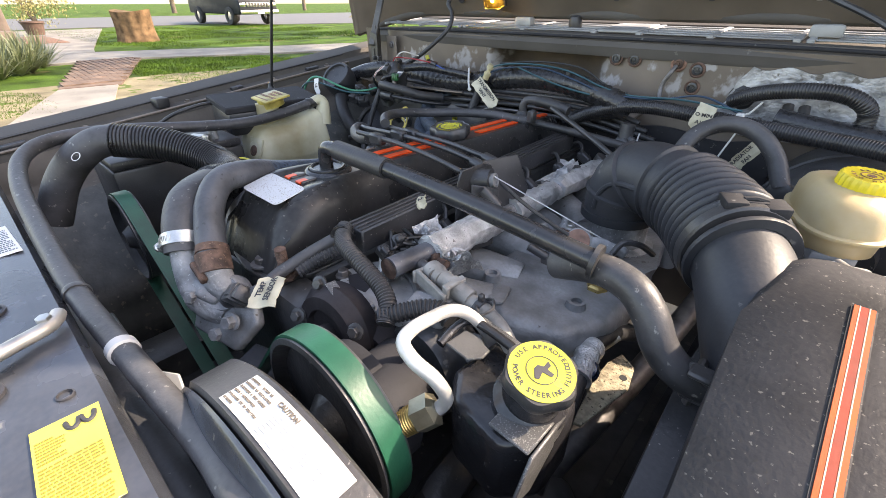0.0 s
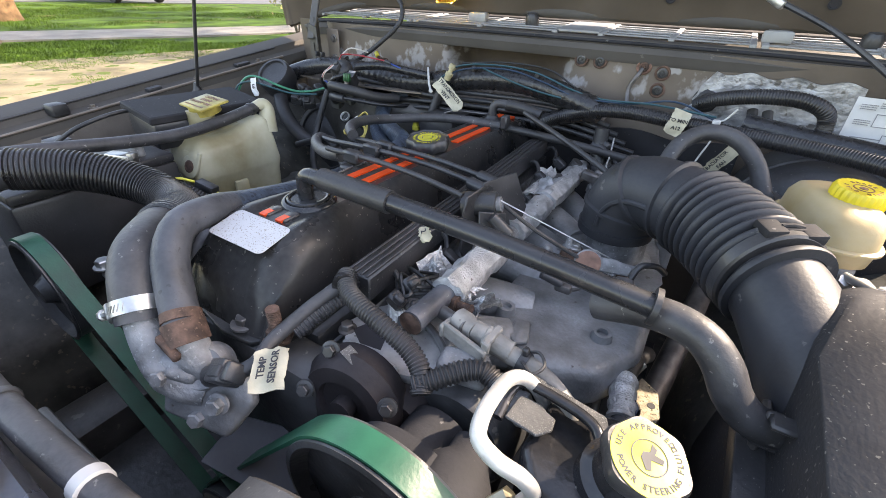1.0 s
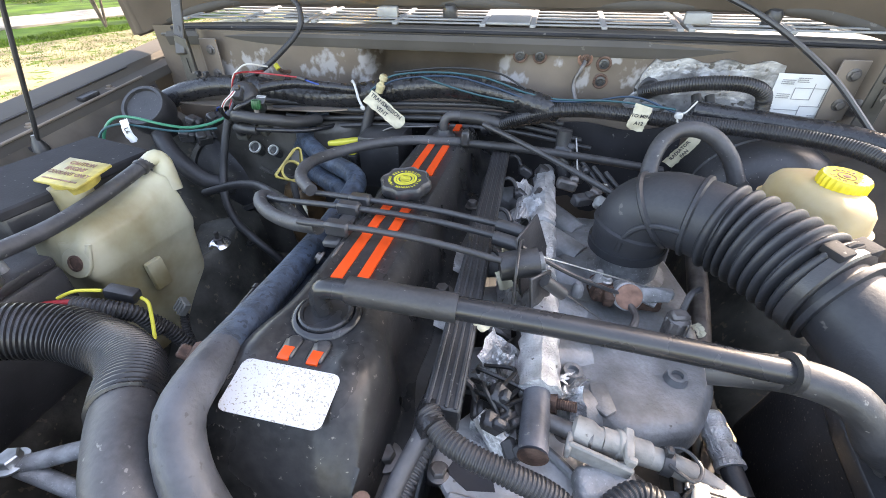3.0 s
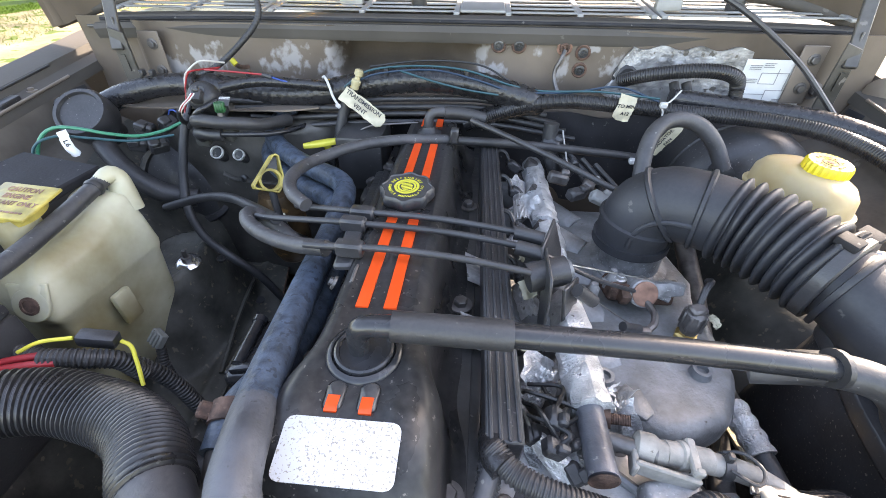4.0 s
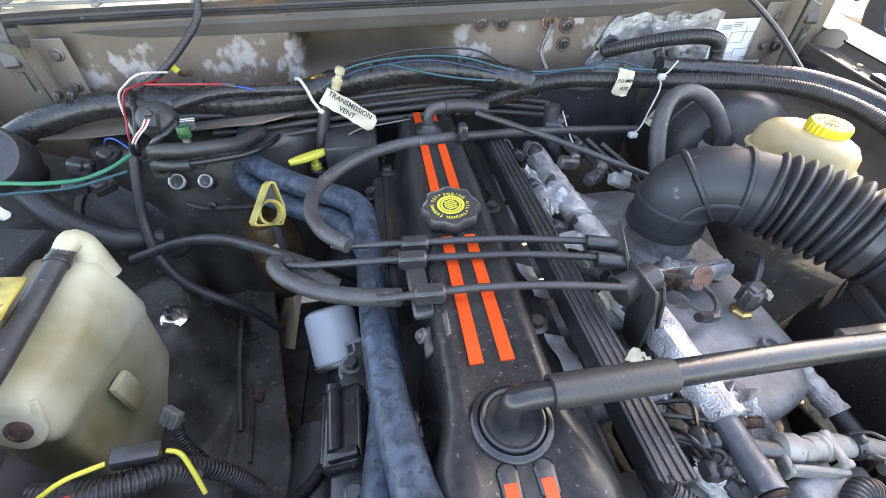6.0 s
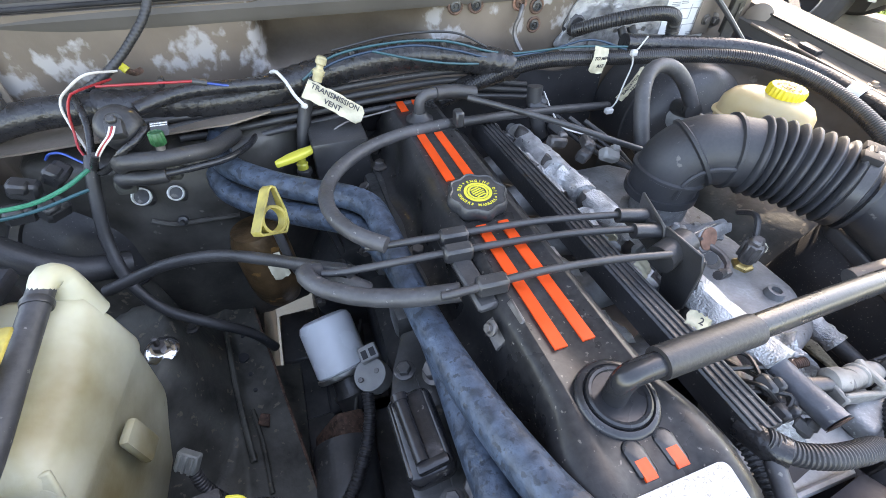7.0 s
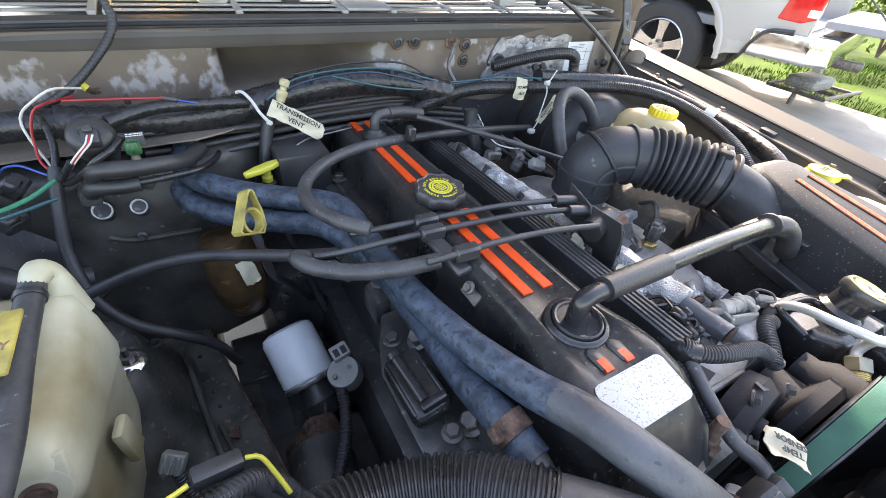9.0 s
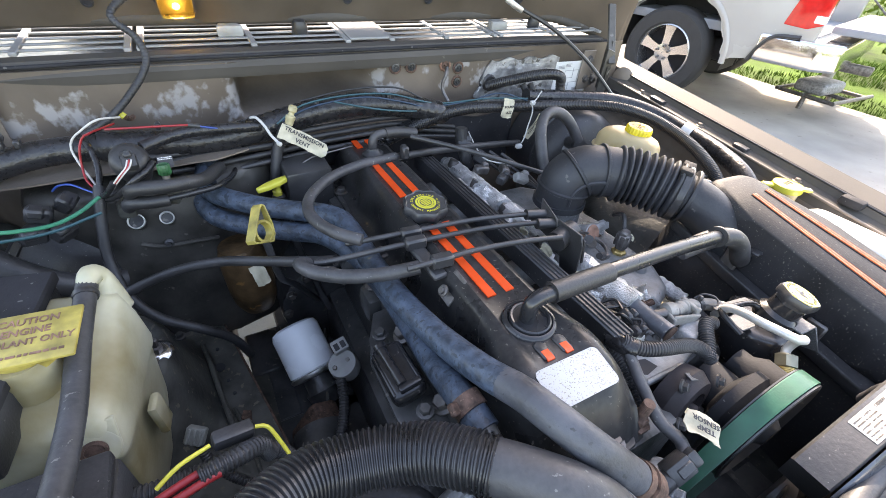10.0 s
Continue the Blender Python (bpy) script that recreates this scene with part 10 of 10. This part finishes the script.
# parked dark pickup across the street
def wheel_parts(parent, c, r, w, side, spokes=6, rim_mat=None):
    """A tyre with a spoked rim; side: which way its face looks along x."""
    bm = B()
    m = axis(c, (side, 0, 0))
    lathe(bm, m, [(r * 0.62, -w / 2), (r * 0.9, -w / 2), (r * 0.985, -w * 0.36), (r, -w * 0.2), (r, w * 0.2), (r * 0.985, w * 0.36), (r * 0.9, w / 2), (r * 0.66, w / 2 + 0.004), (r * 0.62, w * 0.42)], 56, ring=True)
    tyre = part("tyre", bm, M_TYRE, parent, "black tyre")
    bm = B()
    lathe(bm, m, [(r * 0.63, -w / 2), (r * 0.63, w * 0.44), (r * 0.60, w * 0.46), (r * 0.58, w * 0.40), (r * 0.57, -w * 0.2)], 48, ring=True)
    rim = part("rim", bm, rim_mat or M_ALLOY, tyre, "bright alloy rim")
    bm = B()
    lathe(bm, m, [(r * 0.58, -w * 0.25), (r * 0.2, -w * 0.2), (0.01, -w * 0.2)], 36)
    part("brake_disc", bm, M_INK, tyre, "dark brake disc")
    for k in range(spokes):
        bm = B()
        q = m @ Matrix.Rotation(2 * math.pi * k / spokes, 4, "Z") @ Matrix.Translation((0, 0, w * 0.30))
        prism(bm, q, [(-r * 0.10, r * 0.10), (r * 0.10, r * 0.10), (r * 0.075, r * 0.36), (r * 0.15, r * 0.60), (-r * 0.15, r * 0.60), (-r * 0.075, r * 0.36)], w * 0.10, 0.006, 1)
        part("spoke", bm, rim_mat or M_ALLOY, tyre)
    bm = B()
    lathe(bm, m @ Matrix.Translation((0, 0, w * 0.30)), [(r * 0.20, 0), (r * 0.19, w * 0.12), (r * 0.10, w * 0.14), (0.0, w * 0.14)], 24)
    part("hub", bm, rim_mat or M_ALLOY, tyre)
    for k in range(5):
        a = 2 * math.pi * k / 5 + 0.3
        bm = B()
        lathe(bm, m @ Matrix.Translation((r * 0.145 * math.cos(a), r * 0.145 * math.sin(a), w * 0.40)), [(0.012, 0), (0.012, 0.03), (0.006, 0.034)], 6)
        part("wheel_nut", bm, M_DSTEEL, tyre)
    return tyre


pk = T("dark_pickup", (-29.0, 13.2, 0.0), "dark grey older pickup parked at the street", "pickup truck")
D = Matrix.Translation((-29.0, 13.2, 0.0)) @ Matrix.Rotation(radians(-88), 4, "Z") @ Matrix.Scale(1.28, 4)
bm = B()
prism(bm, D @ Matrix.Rotation(math.pi / 2, 4, "Y") @ Matrix.Rotation(math.pi / 2, 4, "Z") @ Matrix.Translation((0, 0, -0.9)), [(-2.5, 0.45), (2.4, 0.42), (2.5, 0.6), (2.45, 0.98), (1.1, 1.08), (0.55, 1.62), (-0.75, 1.64), (-0.95, 1.12), (-2.5, 1.08)], 1.8, 0.06, 3)
part("body", bm, M_DARKCAR, pk)
for x, y in ((-0.86, 1.55), (0.86, 1.55), (-0.86, -1.55), (0.86, -1.55)):
    bm = B()
    lathe(bm, D @ axis((x - 0.11, y, 0.36), (1, 0, 0)), [(0.2, 0), (0.34, 0), (0.36, 0.04), (0.36, 0.18), (0.34, 0.22), (0.2, 0.22)], 32, ring=True)
    w = part("tyre", bm, M_TYRE, pk, "black tyre")
    bm = B()
    lathe(bm, D @ axis((x - 0.07, y, 0.36), (1, 0, 0)), [(0.21, 0), (0.21, 0.14), (0.08, 0.15)], 24)
    part("rim", bm, M_ALLOY, w, "grey rim")
for x in (-0.72, 0.72):
    bm = B()
    box(bm, D @ Matrix.Translation((x, 2.47, 0.80)), (0.26, 0.06, 0.15), 0.02)
    part("headlight", bm, M_CHROME, pk, "clear headlight")
bm = B()
box(bm, D @ Matrix.Translation((0, 2.48, 0.80)), (1.1, 0.06, 0.17), 0.01)
part("grille", bm, M_ALLOY, pk, "silver slotted grille")
for k in range(7):
    bm = B()
    box(bm, D @ Matrix.Translation((-0.42 + 0.14 * k, 2.515, 0.80)), (0.07, 0.02, 0.14), 0.005, 1)
    part("grille_slot", bm, M_INK, pk)
bm = B()
box(bm, D @ Matrix.Translation((0, 2.56, 0.52)), (1.75, 0.14, 0.17), 0.03)
part("bumper", bm, M_CHROME, pk, "bright bumper")
bm = B()
box(bm, D @ Matrix.Translation((0.0, 2.64, 0.52)), (0.3, 0.012, 0.14), 0.004, 1)
part("number_plate", bm, M_PAPER, pk, "blank white plate")
for s in (-1, 1):
    bm = B()
    prism(bm, D @ Matrix.Translation((s * 0.905, 0, 0)) @ Matrix.Rotation(math.pi / 2, 4, "Y") @ Matrix.Rotation(math.pi / 2, 4, "Z"), [(-0.7, 1.16), (0.85, 1.16), (0.5, 1.54), (-0.68, 1.56)], 0.01)
    part("side_window", bm, M_WINDOW, pk)
bm = B()
box(bm, D @ Matrix.Translation((0, 0.86, 1.36)) @ Matrix.Rotation(radians(-45), 4, "X"), (1.5, 0.02, 0.6), 0.01)
part("windscreen", bm, M_WINDOW, pk)

# white pickup in the driveway, its tailgate down
tk = T("white_pickup", (4.9, 4.2, 0.0), "white pickup truck with its tailgate lowered", "pickup truck")
TX, WY = 4.03, 2.80
bm = B()
n = 40
prof = [(1.63, 0.62), (1.63, 1.30), (6.8, 1.32), (6.8, 0.45), (WY + 0.62, 0.45)] + [(WY + 0.545 * math.cos(a), 0.44 + 0.545 * math.sin(a)) for a in [math.pi * k / 18 for k in range(0, 19)]] + [(WY - 0.62, 0.52), (1.95, 0.55)]
prism(bm, Matrix(((0, 0, 1, TX), (1, 0, 0, 0), (0, 1, 0, 0), (0, 0, 0, 1))), prof, 0.11, 0.018, 2)
part("bedside", bm, M_WHITECAR, tk, "white bed side with a wheel arch", 40)
bm = B()
box(bm, (TX + 0.98, 3.4, 0.72), (1.74, 3.5, 0.08), 0.01)
part("bed_floor", bm, M_BEDLINER, tk, "grey bed floor")
bm = B()
box(bm, (TX + 1.86, 4.2, 0.95), (0.10, 5.1, 0.7), 0.03)
part("far_bedside", bm, M_WHITECAR, tk)
bm = B()
box(bm, (TX + 0.98, 5.9, 1.25), (1.9, 2.0, 1.3), 0.12, 3)
part("cab", bm, M_WHITECAR, tk)
bm = B()
box(bm, (TX + 0.98, 4.82, 1.50), (1.4, 0.06, 0.45), 0.02)
part("rear_window", bm, M_WINDOW, tk)
bm = B()
box(bm, (TX + 0.98, 4.0, 0.48), (1.1, 3.4, 0.2), 0.02)
part("chassis", bm, M_INK, tk)
bm = B()
sheet(bm, lambda u, v: (TX - 0.004 - 0.012 * math.sin(math.pi * v), WY + (0.545 + 0.05 * v) * math.cos(math.pi * u), 0.44 + (0.545 + 0.05 * v) * math.sin(math.pi * u)), 30, 4, (0.02, 0, 0))
part("arch_lip", bm, M_WHITECAR, tk)
bm = B()
sheet(bm, lambda u, v: (TX + 0.10 + 0.42 * v, WY + 0.55 * math.cos(math.pi * (1.1 * u - 0.05)), 0.44 + 0.55 * math.sin(math.pi * (1.1 * u - 0.05))), 30, 3, (0, 0, 0.004))
box(bm, (TX + 0.52, WY, 0.70), (0.02, 1.12, 0.66))
part("wheel_well", bm, M_TYRE, tk, "dark wheel well")
wheel_parts(tk, (TX + 0.13, WY, 0.415), 0.415, 0.27, -1, 5)
wheel_parts(tk, (TX + 1.75, WY, 0.415), 0.415, 0.27, 1)
wheel_parts(tk, (TX + 0.13, 6.6, 0.415), 0.415, 0.27, -1)
bm = B()
prism(bm, Matrix(((0, 0, 1, TX - 0.006), (1, 0, 0, 0), (0, 1, 0, 0), (0, 0, 0, 1))), [(1.90, 0.83), (1.86, 1.05), (1.83, 1.30), (1.625, 1.30), (1.625, 0.86), (1.72, 0.82)], 0.12, 0.015, 2)
tail = part("tail_light", bm, M_TAIL, tk, "red tail light")
bm = B()
box(bm, (TX + 0.03, 1.66, 0.90), (0.08, 0.08, 0.06), 0.01)
part("reversing_lens", bm, M_PAPER, tail, "clear lower lens")
bm = B()
prism(bm, Matrix.Translation((0, 0, 0.53)), [(TX - 0.03, 2.02), (TX - 0.03, 1.55), (TX + 0.10, 1.40), (TX + 1.86, 1.40), (TX + 1.99, 1.55), (TX + 1.99, 2.02), (TX + 1.9, 2.02), (TX + 1.9, 1.62), (TX + 0.06, 1.62), (TX + 0.06, 2.02)], 0.22, 0.03, 3)
part("rear_bumper", bm, M_CHROME, tk, "chromed rear bumper", 50)
bm = B()
box(bm, (TX + 0.98, 1.48, 0.755), (1.6, 0.15, 0.012), 0.003, 1)
part("step_pad", bm, M_PLASTIC, tk, "black bumper step")
bm = B()
box(bm, (TX + 0.98, 1.32, 0.835), (1.62, 0.52, 0.06), 0.015)
gate = part("tailgate", bm, M_BEDLINER, tk, "lowered tailgate, inner side up")
bm = B()
box(bm, (TX + 0.98, 1.05, 0.835), (1.60, 0.02, 0.05), 0.006, 1)
part("gate_edge", bm, M_ALLOY, gate)
for x in (TX + 0.14, TX + 1.80):
    bm = B()
    tube(bm, [(x, 1.63, 1.22), (x, 1.30, 0.98), (x, 1.15, 0.86)], 0.007, 6, 0.1)
    part("gate_cable", bm, M_DSTEEL, tk)
bm = B()
tube(bm, [(TX - 0.01, 2.04, 0.52), (TX - 0.035, 1.98, 0.66), (TX - 0.035, 1.90, 0.74), (TX - 0.03, 1.72, 0.76)], 0.016, 8, 0.03)
part("side_trim", bm, M_PLASTIC, tk, "black trim line")
bm = B()
box(bm, (TX + 0.98, 1.40, 0.48), (0.10, 0.35, 0.08), 0.015)
part("tow_hitch", bm, M_DSTEEL, tk, "dark tow hitch")

W = V(TX + 0.13, WY, 0)
spin = Matrix.Translation(W) @ Matrix.Rotation(radians(14), 4, "Z") @ Matrix.Translation(-W)
tk.location = spin @ tk.location + V(-0.10, 0.05, 0)
tk.rotation_euler = (0, 0, radians(14))

tr2 = T("hitch_carrier", (5.6, 1.9, 0.0), "dusty metal hitch carrier with a white box", "carrier")
bm = B()
for x in (5.25, 5.6, 5.95):
    tube(bm, [(x, 1.65, 0.14), (x, 2.2, 0.14)], 0.02, 8)
for y in (1.65, 1.95, 2.2):
    tube(bm, [(5.2, y, 0.15), (6.05, y, 0.15)], 0.02, 8)
part("frame", bm, M_DSTEEL, tr2)
bm = B()
box(bm, (5.5, 1.95, 0.22), (0.45, 0.3, 0.12), 0.04, 3)
part("load", bm, M_CASTD, tr2, "pale grey load")
for x in (5.3, 5.9):
    bm = B()
    tube(bm, [(x, 1.95, 0.0), (x, 1.95, 0.16)], 0.025, 10)
    part("stand_leg", bm, M_DSTEEL, tr2)
bm = B()
box(bm, (5.95, 2.1, 0.34), (0.10, 0.10, 0.40), 0.03, 2)
part("post", bm, M_CONN, tr2)


# shrubs, yucca, tree
def leaf_clump(c, r, n, size, rng, squash=0.8):
    vs, fs = [], []
    for _ in range(n):
        p = V(rng.gauss(0, 0.45), rng.gauss(0, 0.45), rng.gauss(0, 0.45 * squash)) * r + V(*c)
        a = Euler((rng.uniform(0, 6), rng.uniform(0, 6), rng.uniform(0, 6))).to_matrix()
        s = size * rng.uniform(0.6, 1.4)
        i = len(vs)
        for q in ((-0.5, 0, 0), (0, -0.28, 0.05), (0.5, 0, 0), (0, 0.28, 0.05)):
            vs.append(p + a @ (V(*q) * s))
        fs.append((i, i + 1, i + 2, i + 3))
    return vs, fs


def shrub(name, at, r, h, n, mat, label, seed, cat="shrub", leaf=0.07):
    rng = random.Random(seed)
    z0 = ground_z(at[0], at[1]) - 0.03
    th = T(name, (at[0], at[1], z0), label, cat, "garden shrubs")
    for i in range(7):
        a = rng.uniform(0, 6.28)
        bm = B()
        e = V(at[0] + r * 0.6 * math.cos(a), at[1] + r * 0.6 * math.sin(a), z0 + h * rng.uniform(0.7, 1.0))
        tube(bm, [(at[0], at[1], z0 - 0.02), V(at[0], at[1], z0 + h * 0.4).lerp(e, 0.4), e], 0.02, 6, 0.2, taper=lambda s: 1.2 - 0.9 * s)
        part("stem", bm, M_BARK, th)
    vs, fs = [], []
    for i in range(14):
        a, q = rng.uniform(0, 6.28), rng.uniform(0.1, 0.8)
        v2, f2 = leaf_clump((at[0] + r * q * math.cos(a), at[1] + r * q * math.sin(a), z0 + h * rng.uniform(0.3, 0.95)), r * 0.45, n // 14, leaf, rng)
        k = len(vs)
        vs += v2
        fs += [tuple(x + k for x in f) for f in f2]
    base = V(at[0], at[1], z0)
    me = bpy.data.meshes.new("leaves")
    me.from_pydata([v - base for v in vs], [], fs)
    me.materials.append(mat)
    ob = new("leaves", me)
    ob.parent = th
    tagged(ob, "", kind="stuff")
    return th


shrub("bare_shrub", (-8.6, 7.6), 0.8, 1.7, 700, M_LEAFY, "thin yellow-green spring shrub by the fender", 1)
shrub("bare_shrub", (-7.2, 9.6), 0.9, 2.0, 900, M_LEAFY, "thin yellow-green spring shrub by the fender", 2)
shrub("round_shrub", (10.5, 3.0), 1.2, 2.0, 1800, M_LEAF, "green leafy shrub beyond the driveway", 3, leaf=0.12)
shrub("round_shrub", (12.0, 0.8), 1.4, 2.2, 1800, M_LEAF, "green leafy shrub beyond the driveway", 4, leaf=0.12)
shrub("round_shrub", (-28.0, 3.6), 1.6, 2.2, 1600, M_LEAFY, "straw-coloured shrub beside the path", 5, leaf=0.1)
rng = random.Random(9)
for (x, y) in ((-10.5, 0.45), (-11.2, 0.95), (-11.9, 0.6), (-11.0, 0.3), (-12.0, 1.25), (-11.5, 0.75), (-12.4, 0.9), (-10.9, 0.75), (-12.6, 0.4)):
    z0 = ground_z(x, y) - 0.03
    yu = T("yucca", (x, y, z0), "pale green sword-leaved clump beside the path", "plant", "sword-leaved clumps")
    bm = B()
    for k in range(130):
        a, t = rng.uniform(0, 6.28), rng.uniform(0.25, 1.0)
        L = rng.uniform(0.45, 0.9)
        d = V(math.cos(a) * t, math.sin(a) * t, 1.1 - 0.6 * t).normalized()
        s = V(-math.sin(a), math.cos(a), 0) * 0.012
        p0, p1, p2 = V(x, y, z0), V(x, y, z0) + d * L * 0.6, V(x, y, z0) + d * L - V(0, 0, 0.08 * t)
        q = [bm.verts.new(v) for v in (p0 - s, p0 + s, p1 + s, p1 - s, p2)]
        bm.faces.new((q[0], q[1], q[2], q[3]))
        bm.faces.new((q[3], q[2], q[4]))
    part("leaves", bm, M_YUCCA, yu)
pot = T("plant_pot", (-24.3, 2.95, ground_z(-26, 0)), "dark clay plant pot by the house", "plant pot")
bm = B()
lathe(bm, axis((-24.3, 2.95, ground_z(-26, 0) - 0.03), (0, 0, 1)), [(0.26, 0), (0.36, 0.45), (0.40, 0.47), (0.40, 0.53), (0.34, 0.53), (0.32, 0.45)], 28)
part("bowl", bm, M_POT, pot)
hs = T("garden_wall", (-20.5, 0.9, 0.0), "low tan wall with steps by the house", "wall")
bm = B()
box(bm, (-20.5, 0.9, 0.9), (3.0, 1.6, 1.9), 0.03)
part("wall", bm, M_STUCCO, hs)
bm = B()
box(bm, (-18.7, 1.2, 0.2), (0.6, 1.0, 0.4), 0.02)
part("step", bm, M_STUCCO, hs)
bm = B()
box(bm, (-21.0, 2.35, 0.0), (4.4, 1.3, 0.06), 0.02)
S("mulch_bed", bm, M_MULCH, "brown mulch bed by the path", "flower bed", kind="structure")

# far trees close the horizon beyond the street; two near unseen ones shade the lawn
def far_tree(at, h, r, seed, mat):
    rng = random.Random(seed)
    z0 = ground_z(*at) - 0.05
    th = T("street_or_shade_tree", (at[0], at[1], z0), "spring tree with thin fresh leaves", "tree", "street trees")
    bm = B()
    tube(bm, [(at[0], at[1], z0), (at[0] + 0.1, at[1], z0 + h * 0.35), (at[0] + 0.2, at[1] + 0.1, z0 + h * 0.8)], 0.28, 10, 0.5, taper=lambda s: 1.1 - 0.9 * s)
    part("trunk", bm, M_BARK, th)
    vs, fs = [], []
    for i in range(26):
        a, q = rng.uniform(0, 6.28), rng.uniform(0.15, 1.0)
        c = (at[0] + r * q * math.cos(a), at[1] + r * q * math.sin(a), z0 + h * rng.uniform(0.4, 1.0))
        bm = B()
        if i < 8:
            tube(bm, [(at[0] + 0.1, at[1], z0 + h * 0.38), c], 0.09, 6, 0.5, taper=lambda s: 1 - 0.8 * s)
            part("limb", bm, M_BARK, th)
        else:
            bm.free()
        v2, f2 = leaf_clump(c, r * 0.42, 130, 0.28, rng)
        k = len(vs)
        vs += v2
        fs += [tuple(x + k for x in f) for f in f2]
    base = V(at[0], at[1], z0)
    me = bpy.data.meshes.new("crown")
    me.from_pydata([v - base for v in vs], [], fs)
    me.materials.append(mat)
    ob = new("crown", me)
    ob.parent = th


# The last two trees stand out of view, added to shade sidewalk and lawn.
for i, (x, y, h) in enumerate(((-66, -20, 10), (-68, 2, 12), (-64, 22, 10), (-70, 44, 12), (-50, 70, 11), (-20, 60, 10), (16, 55, 10), (24, 14, 9), (22, -6, 9), (18, 30, 10), (-68, -50, 11), (-7.0, 10.5, 10), (-12.5, 16.5, 11))):
    far_tree((x, y), h, 3.6, 100 + i, M_LEAF if i % 3 else M_LEAFY)
